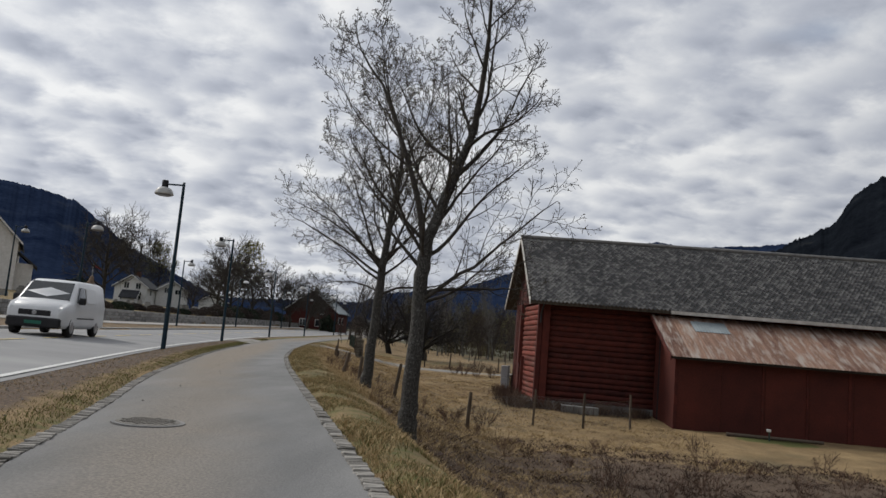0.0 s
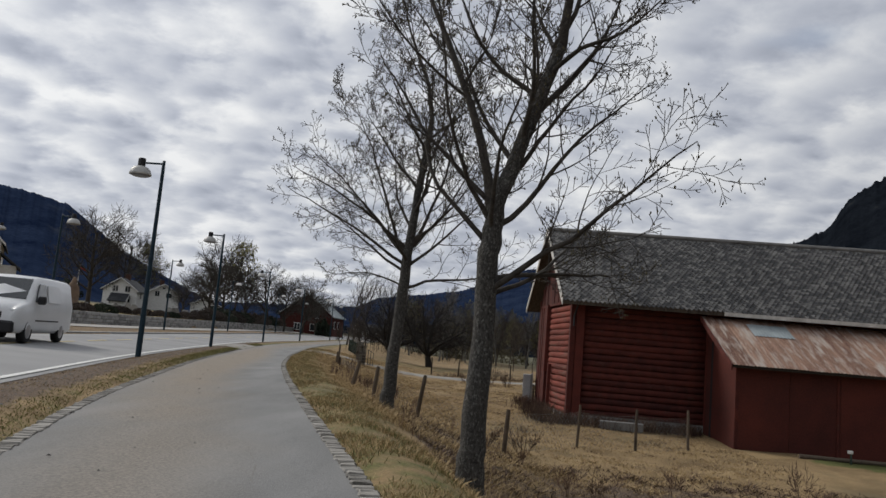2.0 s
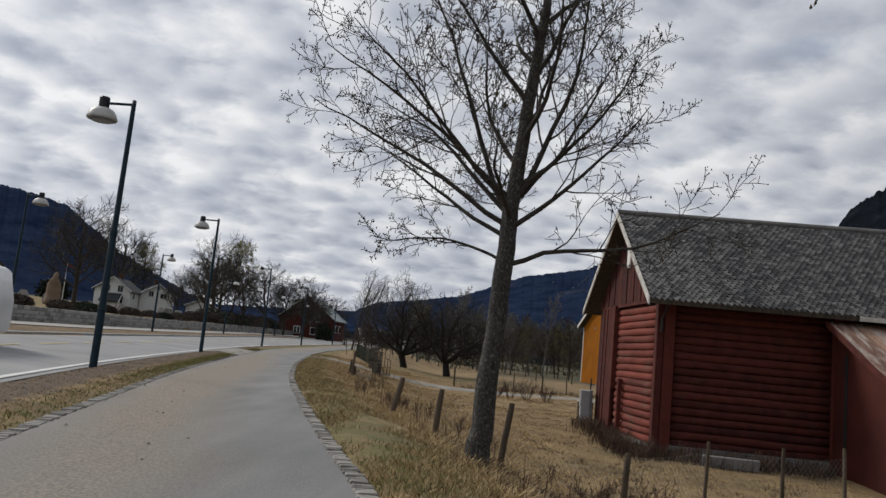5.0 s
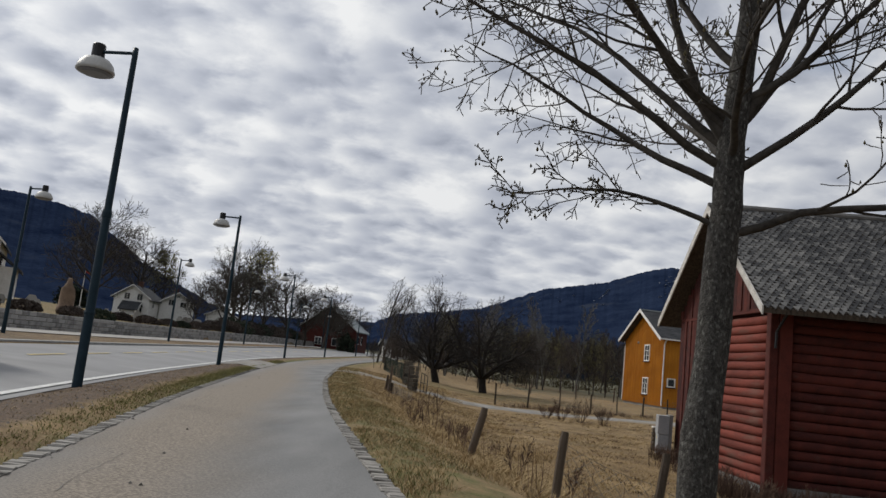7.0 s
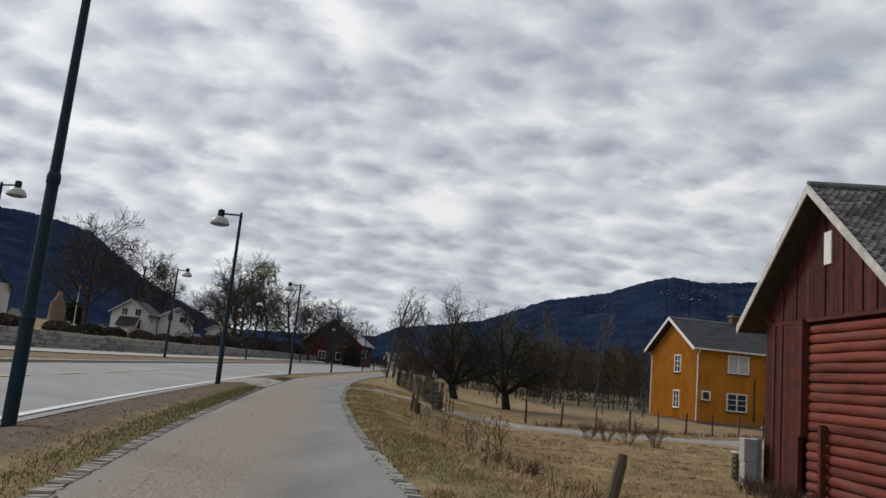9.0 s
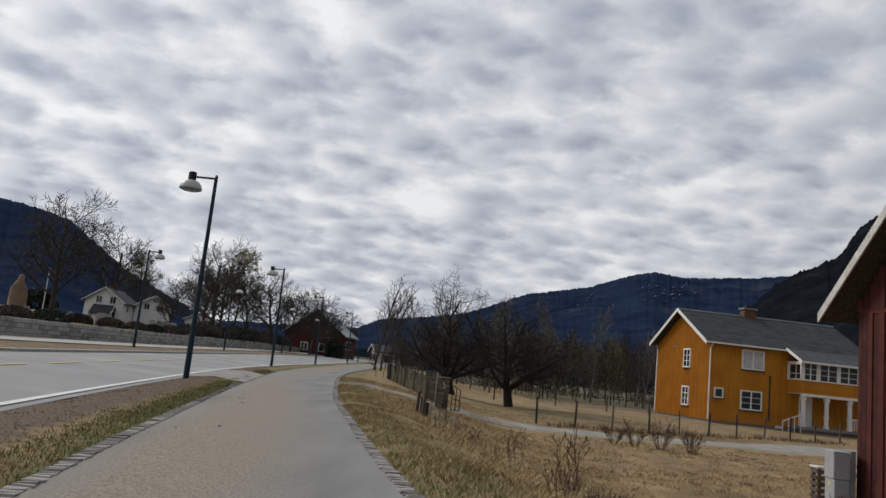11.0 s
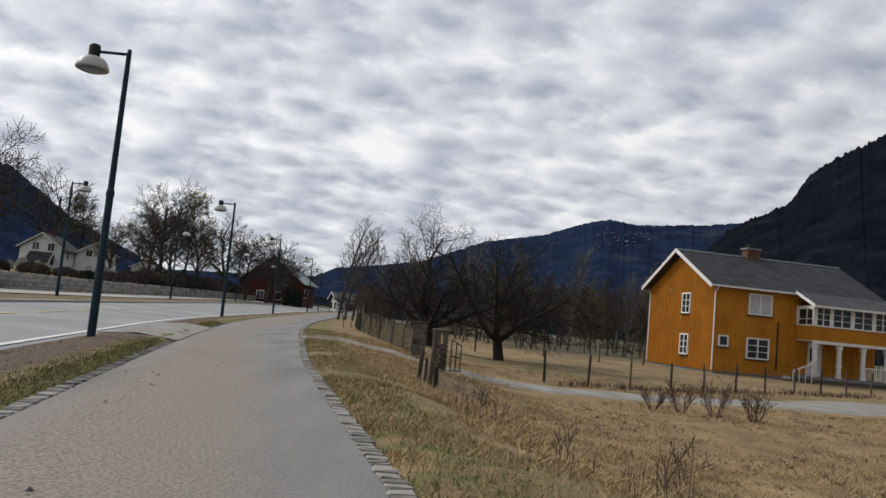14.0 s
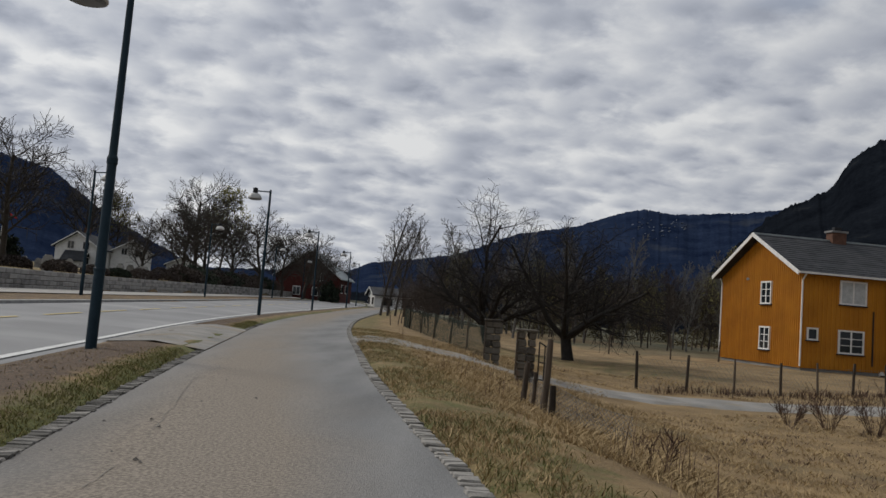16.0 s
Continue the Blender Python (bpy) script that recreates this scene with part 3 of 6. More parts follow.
for k in range(58):
    a, e_ = random.uniform(11.8, 15.6), random.gauss(7.25, .3)
    if k < 8:
        a, e_ = 7.75 + 0.09 * k + random.uniform(-.04, .04), 5.9 + 0.1 * k
    elif k < 16:
        a, e_ = random.uniform(3, 8), random.gauss(5.6, .25)
    crest = 2900 * math.tan(radians(float(np.interp(a, north_az, north_el))))
    r = 2700.0
    for q in range(200):
        f = q / 200
        if crest * (.25 * f + .75 * f ** 1.6) / (1100 + 1800 * f) > math.tan(radians(e_)):
            r = 1100 + 1800 * f
            break
    # thin patches of snow and bare rock that lie on the far slope
    bm = bmesh.new()
    c = Vector((r * math.sin(radians(a)), r * math.cos(radians(a)), r * math.tan(radians(e_))))
    wdt, hgt = random.uniform(.8, 3.2), random.uniform(.4, 1.1)
    outline = [(math.cos(t) * wdt * random.uniform(.5, 1.3), math.sin(t) * hgt * random.uniform(.5, 1.3)) for t in (i * math.pi / 4 for i in range(8))]
    add_hull(bm, [c + Vector((p, -22, q)) for p, q in outline], [c + Vector((p, 12, q)) for p, q in outline])
    sp = part("snow_patch", bm, M["snow"], None)
    tagged(sp, "small pale patch of old snow and bare rock", "snow patch", "snow on the ridge")

# ---- red barn ----
barn = thing("red_barn", (4.84, 33.37, -1.25), "weathered falu-red log barn with grey slate roof", "barn")
BF = Plan((0.9985, -0.055), (-0.105, 0.9945))
B_LEN, B_W, EAVE, RIDGE = 22.0, 6.15, 4.42, 7.62   # walls; heights above the base
HALF = B_W / 2
OVG, OVE = 0.55, 0.68                              # roof overhang at the gable and along the eaves
PITCH = (RIDGE - EAVE) / (HALF + OVE)


def roof_z(v):
    return RIDGE - abs(v - HALF) * PITCH


# foundation, log walls
bm = bmesh.new()
add_box(bm, BF, 0.05, B_LEN, 0.05, B_W - 0.05, -0.7, 0.25)
part("foundation", bm, M["foundation"], barn)
bm = bmesh.new()
add_box(bm, BF, 0.16, B_LEN - 0.1, 0.16, B_W - 0.16, 0.2, EAVE + 0.45)
top_tri = [(0.16, 0.16, EAVE + .3), (0.16, B_W - .16, EAVE + .3), (0.16, HALF, RIDGE - .28)]
add_hull(bm, [BF(*p) for p in top_tri], [BF(B_LEN - .1, p[1], p[2]) for p in top_tri])
part("inner_wall", bm, M["red_panel"], barn)


def add_log(bm, a, b, r, sides=8, flat=0.75, inward=Vector((0, 1, 0))):
    """A hewn log, slightly uneven."""
    a, b = Vector(a), Vector(b)
    d = (b - a).normalized()
    n_ = inward.normalized()
    rings = []
    k = 7
    for i in range(k):
        c = a + (b - a) * (i / (k - 1)) + Vector((0, 0, random.uniform(-.012, .012)))
        rr = r * random.uniform(.94, 1.06)
        rings.append([bm.verts.new(c + n_ * math.cos(t) * rr * flat + Vector((0, 0, math.sin(t) * rr))) for t in
                      (2 * math.pi * j / sides for j in range(sides))])
    for p, q in zip(rings, rings[1:]):
        for j in range(sides):
            bm.faces.new((p[j], p[(j + 1) % sides], q[(j + 1) % sides], q[j]))
    bm.faces.new(rings[0][::-1]), bm.faces.new(rings[-1])


n_logs, z0 = 18, 0.18
step_z = (EAVE - 0.05 - z0) / n_logs
for k in range(n_logs):
    z = z0 + (k + .5) * step_z
    bm = bmesh.new()
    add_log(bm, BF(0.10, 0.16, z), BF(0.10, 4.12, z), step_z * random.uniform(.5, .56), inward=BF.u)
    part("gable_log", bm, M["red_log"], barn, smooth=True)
    # same paint as the gable logs; the darker colour paints in eave shade
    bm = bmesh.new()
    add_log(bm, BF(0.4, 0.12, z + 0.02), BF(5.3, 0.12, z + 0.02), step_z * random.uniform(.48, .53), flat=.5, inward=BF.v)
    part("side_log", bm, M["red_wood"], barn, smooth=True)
box_part("corner_board", BF, (-0.06, 0.14, -0.02, 0.2, 0.0, EAVE + .1), M["red_wood"], barn, bevel=.012)
box_part("corner_board", BF, (0.16, 0.46, -0.05, 0.05, 0.0, EAVE + .1), M["red_wood"], barn, bevel=.012)
box_part("corner_board", BF, (5.0, 5.5, -0.06, 0.1, -0.1, EAVE + .1), M["red_wood"], barn, bevel=.012)
box_part("door_post", BF, (-0.14, 0.06, 4.10, 4.26, 1.65, EAVE + .1), M["red_wood"], barn, bevel=.012)
box_part("gable_rail", BF, (-0.05, 0.1, 0.0, B_W, EAVE + .02, EAVE + .12), M["red_wood"], barn)
box_part("wall_strap", BF, (-0.16, -0.02, 3.15, 3.27, .2, 2.0), M["red_wood"], barn, bevel=.01)
# upright boards on the gable: the upper triangle and the far bay
v = 0.1
while v < B_W - .1:
    w = random.uniform(.15, .2)
    zt = roof_z(v + w / 2) - 0.22
    zb = EAVE + .10
    if zt > zb + .05:
        dp = random.choice((0.0, 0.03))
        box_part("gable_board", BF, (-0.03 - dp, 0.05, v, v + w, zb, zt), M["red_wood"], barn)
    if v > 4.2:
        dp = random.choice((0.0, 0.03))
        box_part("gable_board", BF, (-0.03 - dp, 0.05, v, min(v + w, B_W), 0.05, EAVE + .02), M["red_wood"], barn)
    v += w + .012
bm = bmesh.new()
add_box(bm, BF, -0.09, -0.03, HALF - .15, HALF + .17, 5.75, 6.55, .01)
part("hatch", bm, M["white_wood"], barn, "small white hatch in the gable")
# far wall and back gable stay plain
box_part("back_wall", BF, (0.02, B_LEN, B_W - .1, B_W + .02, 0, EAVE + .2), M["red_wood"], barn)


def roof_slab(name, F, u0, u1, v0, z0_, v1, z1_, t, mat, parent):
    bm = bmesh.new()
    a = [F(u0, v0, z0_), F(u0, v1, z1_), F(u0, v1, z1_ - t), F(u0, v0, z0_ - t)]
    b = [F(u1, v0, z0_), F(u1, v1, z1_), F(u1, v1, z1_ - t), F(u1, v0, z0_ - t)]
    add_hull(bm, a, b)
    return part(name, bm, mat, parent)


roof_slab("roof_deck", BF, -OVG, B_LEN + .4, -OVE, EAVE - .0, HALF, RIDGE, .12, M["post_wood"], barn)
roof_slab("roof_deck", BF, -OVG, B_LEN + .4, B_W + OVE, EAVE - .0, HALF, RIDGE, .12, M["post_wood"], barn)
roof_slab("roof_slope", BF, -OVG - .02, B_LEN + .4, B_W + OVE + .03, EAVE + .005, HALF, RIDGE + .03, .03, M["slate"], barn)
for s_, v_ in ((1, -OVE), (-1, B_W + OVE)):
    bm = bmesh.new()
    a = [BF(-OVG - .035, v_ - .02 * s_, EAVE + .06), BF(-OVG - .035, HALF, RIDGE + .08), BF(-OVG - .035, HALF, RIDGE - .16), BF(-OVG - .035, v_ - .02 * s_, EAVE - .17)]
    b = [p + BF.u * .034 for p in a]
    add_hull(bm, a, b)
    part("bargeboard", bm, M["worn_white"], barn, "weathered white bargeboard")
bm = bmesh.new()
add_box(bm, BF, 5.3, B_LEN, -OVE - .06, -OVE - .02, EAVE - .12, EAVE + .02)
part("eave_board", bm, M["worn_white"], barn)
bm = bmesh.new()
add_tube(bm, [BF(-OVG - .02, HALF, RIDGE + .06), BF(B_LEN + .4, HALF, RIDGE + .05)], [.09, .09], 8)
part("ridge_cap", bm, M["slate"], barn)
bm = bmesh.new()
add_tube(bm, [BF(0.05, -OVE + .1, EAVE - .1), BF(0.05, -.1, EAVE - .5), BF(0.05, -.07, EAVE - .9)], [.035] * 3, 6)
part("drain_bracket", bm, M["black_metal"], barn)

# ---- lean-to on the barn's long side ----
lean = thing("lean_to_shed", (9.55, 29.75, -1.62), "dark red lean-to shed with rusted tin roof", "shed")
LF = Plan((0.999, 0.0), (-0.03, 0.9995))
L_LEN, L_D, L_LOW, L_HIGH = 15.0, 3.0, 2.92, 4.62
box_part("front_wall", LF, (0.32, L_LEN, 0.10, 0.2, 0.05, L_LOW - .02), M["red_panel"], lean)
side = [(0.3, 0.12, 0.0), (0.3, L_D, 0.3), (0.3, L_D, L_HIGH - .3), (0.3, 0.12, L_LOW - .05)]
bm = bmesh.new()
add_hull(bm, [LF(*p) for p in side], [LF(p[0] + .06, p[1], p[2]) for p in side])
part("side_wall", bm, M["red_panel"], lean)
box_part("plinth", LF, (0.34, L_LEN, 0.14, 0.24, -0.5, 0.05), M["foundation"], lean)
for k, (u, w) in enumerate(((0.27, .12), (3.55, .07), (5.2, .07), (6.75, .1), (9.0, .07), (11.3, .1))):
    box_part("upright_batten", LF, (u, u + w, 0.055, 0.10, 0.02, L_LOW - .05), M["red_wood"], lean)
for k in range(9):
    u = .4 + k * 1.64
    box_part("panel_board", LF, (u, u + 1.63, 0.08, 0.10, 0.03, L_LOW - .06), M["red_panel"], lean)
box_part("door_gap", LF, (0.285, 0.297, 2.35, 2.5, 0.3, 3.7), M["dark_inside"], lean)


def tin(u0, u1, mat, name="tin_sheet", s0=0.0, s1=1.0, lift=0.0):
    """A corrugated sheet up the slope between two lengths along the eave."""
    n_ = max(int((u1 - u0) / .04), 2)
    verts, faces = [], []
    for i in range(n_ + 1):
        u = u0 + (u1 - u0) * i / n_
        ripple = .014 * math.sin(u / .12 * 2 * math.pi) + lift
        for f in (s0, (s0 + s1) / 2, s1):
            v = -.32 + (L_D + .32) * f
            z = L_LOW + (L_HIGH - L_LOW) * f + ripple
            verts.append(LF(u, v, z))
    for i in range(n_):
        for k in range(2):
            a = i * 3 + k
            faces.append((a, a + 3, a + 4, a + 1))
    ob = new(name, mesh_of(name, verts, faces, mat, smooth=True))
    ob.parent = lean
    return ob


u = 0.0
while u < L_LEN:
    tin(u, min(u + .84, L_LEN + .2), M["rust_tin"], lift=random.uniform(0, .012))
    u += .8
tin(1.5, 2.9, M["zinc"], "zinc_sheet", .62, .88, .03)
roof_slab("roof_deck", LF, .02, L_LEN, -.28, L_LOW - .02, L_D, L_HIGH - .03, .07, M["post_wood"], lean)
bm = bmesh.new()
a = [LF(-.03, -.33, L_LOW + .02), LF(-.03, L_D, L_HIGH + .03), LF(-.03, L_D, L_HIGH - .16), LF(-.03, -.33, L_LOW - .17)]
add_hull(bm, a, [p + Vector((.035, 0, 0)) for p in a])
part("bargeboard", bm, M["red_wood"], lean)

# ---- yellow house ----
house = thing("yellow_house", (11.3, 73.35, -0.55), "two-storey ochre-yellow timber house with slate roof", "house")
HF = Plan((1.101, 0.204), (-0.160, 0.865))      # square on plan; a unit is 1.12 m along the front, 0.90 m along the gable
H_W, H_L, H_E, H_R = 9.3, 9.9, 5.22, 7.62
H_HALF = H_W / 2
bm = bmesh.new()
add_box(bm, HF, .06, H_L, .06, H_W - .06, -.8, .16)
part("foundation", bm, M["foundation"], house)
bm = bmesh.new()
add_box(bm, HF, 0, H_L, 0, H_W, .12, H_E + .1)
tri = [(0, 0, H_E), (0, H_W, H_E), (0, H_HALF, H_R - .25)]
add_hull(bm, [HF(*p) for p in tri], [HF(H_L, p[1], p[2]) for p in tri])
part("wall", bm, M["ochre"], house)


def h_roof(v):
    return H_R - abs(v - H_HALF) * (H_R - H_E) / (H_HALF + .45) - .0


v = .05
while v < H_W:
    box_part("batten", HF, (-.045, 0.0, v, v + .055, .13, min(h_roof(v), h_roof(v + .055)) - .16), M["ochre"], house)
    v += .21
u = .1
while u < 9.8:
    box_part("batten", HF, (u, u + .055, -.035, 0.0, .13, H_E), M["ochre"], house)
    u += .24
for s_, v_ in ((1, -.45), (-1, H_W + .45)):
    a = [HF(-.5, v_, H_E), HF(-.5, H_HALF, H_R), HF(-.5, H_HALF, H_R - .12), HF(-.5, v_, H_E - .12)]
    b = [HF(H_L + .45, v_, H_E), HF(H_L + .45, H_HALF, H_R), HF(H_L + .45, H_HALF, H_R - .12), HF(H_L + .45, v_, H_E - .12)]
    bm = bmesh.new()
    add_hull(bm, a, b)
    part("roof_slope", bm, M["house_roof"], house)
    bm = bmesh.new()
    a = [HF(-.54, v_ - .02 * s_, H_E + .04), HF(-.54, H_HALF, H_R + .06), HF(-.54, H_HALF, H_R - .18), HF(-.54, v_ - .02 * s_, H_E - .2)]
    add_hull(bm, a, [p + HF.u * .04 for p in a])
    part("bargeboard", bm, M["white_wood"], house, "white bargeboard")
# courses of slate on the side that faces the path
for k in range(1, 17):
    f = k / 17
    v_, z_ = -.45 + (H_HALF + .45) * f, H_E + (H_R - H_E) * f
    box_part("slate_course", HF, (-.5, H_L + .44, v_ - .012, v_ + .012, z_ - .01, z_ + .018), M["house_roof"], house)
box_part("ridge_cap", HF, (-.5, H_L + .45, H_HALF - .1, H_HALF + .1, H_R - .03, H_R + .07), M["zinc"], house)
chimney = box_part("chimney", HF, (3.9, 4.7, H_HALF - .4, H_HALF + .3, H_R - .6, H_R + .5), M["brick"], house)
box_part("chimney_cap", HF, (3.82, 4.78, H_HALF - .48, H_HALF + .38, H_R + .5, H_R + .62), M["foundation"], chimney)
box_part("chimney_hood", HF, (4.1, 4.5, H_HALF - .2, H_HALF + .1, H_R + .62, H_R + .85), M["black_metal"], chimney)
bm = bmesh.new()
add_box(bm, HF, -.5, 6.2, -.56, -.45, H_E - .1, H_E)
part("gutter", bm, M["white_wood"], house)
for u_, v_ in ((-.06, -.06), (-.06, H_W + .04)):
    bm = bmesh.new()
    add_tube(bm, [HF(u_, v_ - .35 if v_ < 1 else v_ + .3, H_E - .1), HF(u_, v_, H_E - .45), HF(u_, v_, .2)], [.05] * 3, 6)
    part("downpipe", bm, M["white_wood"], house)
bm = bmesh.new()
add_tube(bm, [HF(3.75, -.07, 3.4), HF(3.75, -.07, .45)], [.05, .05], 6)
part("downpipe", bm, M["post_wood"], house)


def window(F, at, w, h, cols_, rows_, parent, face, pane="glass_dark", sill=True):
    """A casement window; face 'v': in a wall along u, face 'u': in the gable."""
    c0, zc = at
    def G(a, b, z):
        return F(c0 + a, -b, zc + z) if face == "v" else F(-b, c0 + a, zc + z)
    bm = bmesh.new()
    t = .09
    for d in ((-w / 2 - t, w / 2 + t, .0, .09, h / 2, h / 2 + t), (-w / 2 - t, w / 2 + t, .0, .09, -h / 2 - t, -h / 2),
              (-w / 2 - t, -w / 2, .0, .09, -h / 2, h / 2), (w / 2, w / 2 + t, .0, .09, -h / 2, h / 2)):
        add_box(bm, G, *d)
    win = part("window", bm, M["white_wood"], parent)
    bm = bmesh.new()
    for i in range(1, cols_):
        x = -w / 2 + w * i / cols_
        b_ = .04 if cols_ == 2 or i == cols_ // 2 else .025
        add_box(bm, G, x - b_, x + b_, .05, .08, -h / 2, h / 2)
    for j in range(1, rows_):
        z = -h / 2 + h * j / rows_
        add_box(bm, G, -w / 2, w / 2, .052, .075, z - .018, z + .018)
    part("glazing_bar", bm, M["white_wood"], win)
    bm = bmesh.new()
    add_box(bm, G, -w / 2, w / 2, .047, .056, -h / 2, h / 2)
    part("pane", bm, M[pane], win)
    if sill:
        bm = bmesh.new()
        add_box(bm, G, -w / 2 - .13, w / 2 + .13, .0, .14, -h / 2 - t - .06, -h / 2 - t)
        part("sill", bm, M["dark_inside"], win)
    return win


for zc in (4.15, 1.55):
    window(HF, (3.75, zc), 1.0, 1.15, 2, 3, house, "u")
window(HF, (2.65, 4.30), 1.25, 1.12, 2, 1, house, "v", "curtain")
window(HF, (2.6, 1.65), 1.2, 1.1, 2, 3, house, "v")
window(HF, (.55, 1.95), .42, .5, 1, 1, house, "v")
bm = bmesh.new()
add_turned(bm, HF(-.05, 6.0, 5.0), [(.02, -.09), (.09, -.05), (.09, .05), (.02, .09)], 8)
part("wall_lamp", bm, M["zinc"], house)
# veranda wing with columns, glazed balcony above
VU0, VU1, VD = 4.9, 9.6, 1.9
add = [("porch_floor", (VU0, VU1, -VD, 0, .15, .32), "foundation"), ("porch_base", (VU0 + .1, VU1 - .1, -VD + .1, 0, -.6, .15), "stone"),
       ("balcony_wall", (VU0, VU1, -VD, -VD + .12, 2.45, 3.3), "ochre"), ("balcony_side", (VU0, VU0 + .12, -VD + .12, 0, 2.45, 3.3), "ochre"),
       ("balcony_side", (VU1 - .12, VU1, -VD + .12, 0, 2.45, 3.3), "ochre"), ("balcony_floor", (VU0 + .02, VU1 - .02, -VD + .02, 0, 2.40, 2.5), "white_wood"),
       ("balcony_beam", (VU0 - .05, VU1 + .05, -VD - .05, -VD + .12, 2.28, 2.45), "white_wood"),
       ("window_back", (VU0 + .2, VU1 - .2, -VD + .5, -VD + .55, 3.3, 4.35), "dark_inside")]
for nm, d, mt in add:
    box_part(nm, HF, d, M[mt], house)
bm = bmesh.new()
for k in range(1, 7):
    add_box(bm, HF, VU0 - .015, VU1, -VD - .012, -VD, 2.45 + k * .12, 2.45 + k * .12 + .085)
part("balcony_cladding", bm, M["ochre"], house)
bm = bmesh.new()
add_box(bm, HF, VU0 - .06, VU1 + .06, -VD - .06, -VD + .1, 3.28, 3.36)
add_box(bm, HF, VU0 - .06, VU1 + .06, -VD - .04, -VD + .1, 4.38, 4.55)
for k in range(5):
    u_ = VU0 + (VU1 - VU0) * (0, .21, .48, .76, 1)[k]
    add_box(bm, HF, u_ - .12, u_ + .12, -VD - .03, -VD + .08, 3.36, 4.38)
add_box(bm, HF, VU0 - .02, VU0 + .1, -VD, 0, 3.3, 3.38)
add_box(bm, HF, VU0 - .02, VU0 + .1, -VD, 0, 4.3, 4.5)
add_box(bm, HF, VU0 - .02, VU0 + .1, -.25, 0, 3.3, 4.4)
part("balcony_frame", bm, M["white_wood"], house)
for k in range(4):
    a_, b_ = [VU0 + (VU1 - VU0) * f for f in ((0, .21), (.21, .48), (.48, .76), (.76, 1))[k]]
    a_, b_ = a_ + .12, b_ - .12
    bm = bmesh.new()
    m_ = (a_ + b_) / 2
    add_box(bm, HF, m_ - .035, m_ + .035, -VD, -VD + .05, 3.36, 4.38)
    for j in (1, 2):
        add_box(bm, HF, a_, b_, -VD + .005, -VD + .04, 3.36 + j * .34 - .015, 3.36 + j * .34 + .015)
    wv = part("balcony_window", bm, M["white_wood"], house)
    bm = bmesh.new()
    add_box(bm, HF, a_, b_, -VD + .02, -VD + .03, 3.36, 4.38)
    part("pane", bm, M["glass_dark"], wv)
for k in range(4):
    u_ = VU0 + .15 + (VU1 - VU0 - .3) * k / 3
    bm = bmesh.new()
    for d in ((.13, .32, .5), (.1, .5, 1.0), (.14, 1.0, 1.1), (.1, 1.1, 2.0), (.14, 2.0, 2.28)):
        add_box(bm, HF, u_ - d[0], u_ + d[0], -VD + .15 - d[0], -VD + .15 + d[0], d[1], d[2], .015)
    part("porch_column", bm, M["white_wood"], house)
a = [HF(VU0 - .3, -VD - .45, 4.50), HF(VU0 - .3, -.4, H_E + .1), HF(VU0 - .3, -.4, H_E - .05), HF(VU0 - .3, -VD - .45, 4.4)]
bm = bmesh.new()
add_hull(bm, a, [p + HF.u * (VU1 - VU0 + 1.05) for p in a])
part("veranda_roof", bm, M["house_roof"], house)
bm = bmesh.new()
a = [HF(VU0 - .34, -VD - .48, 4.55), HF(VU0 - .34, -.4, H_E + .14), HF(VU0 - .34, -.4, H_E - .04), HF(VU0 - .34, -VD - .48, 4.36)]
add_hull(bm, a, [p + HF.u * .04 for p in a])
add_box(bm, HF, VU0 - .3, VU1 + .74, -VD - .5, -VD - .45, 4.38, 4.5)
part("veranda_bargeboard", bm, M["white_wood"], house)
box_part("side_pane", HF, (VU0 + .03, VU0 + .05, -VD + .1, -.25, 3.38, 4.3), M["glass_dark"], house)
box_part("side_glazing_bar", HF, (VU0 + .01, VU0 + .07, -VD + .85, -VD + .91, 3.38, 4.3), M["white_wood"], house)
box_part("side_glazing_bar", HF, (VU0 + .012, VU0 + .06, -VD + .1, -.25, 3.7, 3.73), M["white_wood"], house)
door = box_part("front_door", HF, (VU0 + .75, VU0 + 1.6, -.09, -.038, .32, 2.3), M["white_wood"], house, "white front door with a dark pane")
box_part("door_pane", HF, (VU0 + .85, VU0 + 1.05, -.105, -.092, 1.2, 2.0), M["glass_dark"], door)
for u0_, u1_ in ((VU0 - 1.2, VU0 - .1), (VU1 - .2, VU1 + 1.0)):
    bm = bmesh.new()
    for k in range(4):
        f = k / 3
        add_box(bm, HF, u0_ + (u1_ - u0_) * f - .02, u0_ + (u1_ - u0_) * f + .02, -VD - .1, -VD - .06, -.5 + .4 * (f if u0_ < VU0 else 1 - f), .55 + .5 * (f if u0_ < VU0 else 1 - f))
    za, zb = (.55, 1.05) if u0_ < VU0 else (1.05, .55)
    add_hull(bm, [HF(u0_, -VD - .12, za), HF(u0_, -VD - .04, za), HF(u0_, -VD - .04, za + .06), HF(u0_, -VD - .12, za + .06)],
             [HF(u1_, -VD - .12, zb), HF(u1_, -VD - .04, zb), HF(u1_, -VD - .04, zb + .06), HF(u1_, -VD - .12, zb + .06)])
    part("stair_rail", bm, M["white_wood"], house)
bm = bmesh.new()
for k in range(12):
    u_ = VU0 + 3.0 + k * .13
    add_box(bm, HF, u_, u_ + .03, -VD + .1, -VD + .13, .4, 1.05)
add_box(bm, HF, VU0 + 2.9, VU1 - .1, -VD + .08, -VD + .15, 1.05, 1.12)
part("porch_rail", bm, M["white_wood"], house)
bm = bmesh.new()
for k in range(3):
    add_box(bm, HF, VU0 - 1.15, VU0 - .05, -VD + .1, -VD + 1.1, -.5 + .25 * k - .04, -.5 + .25 * k + .04)
part("porch_step", bm, M["post_wood"], house)
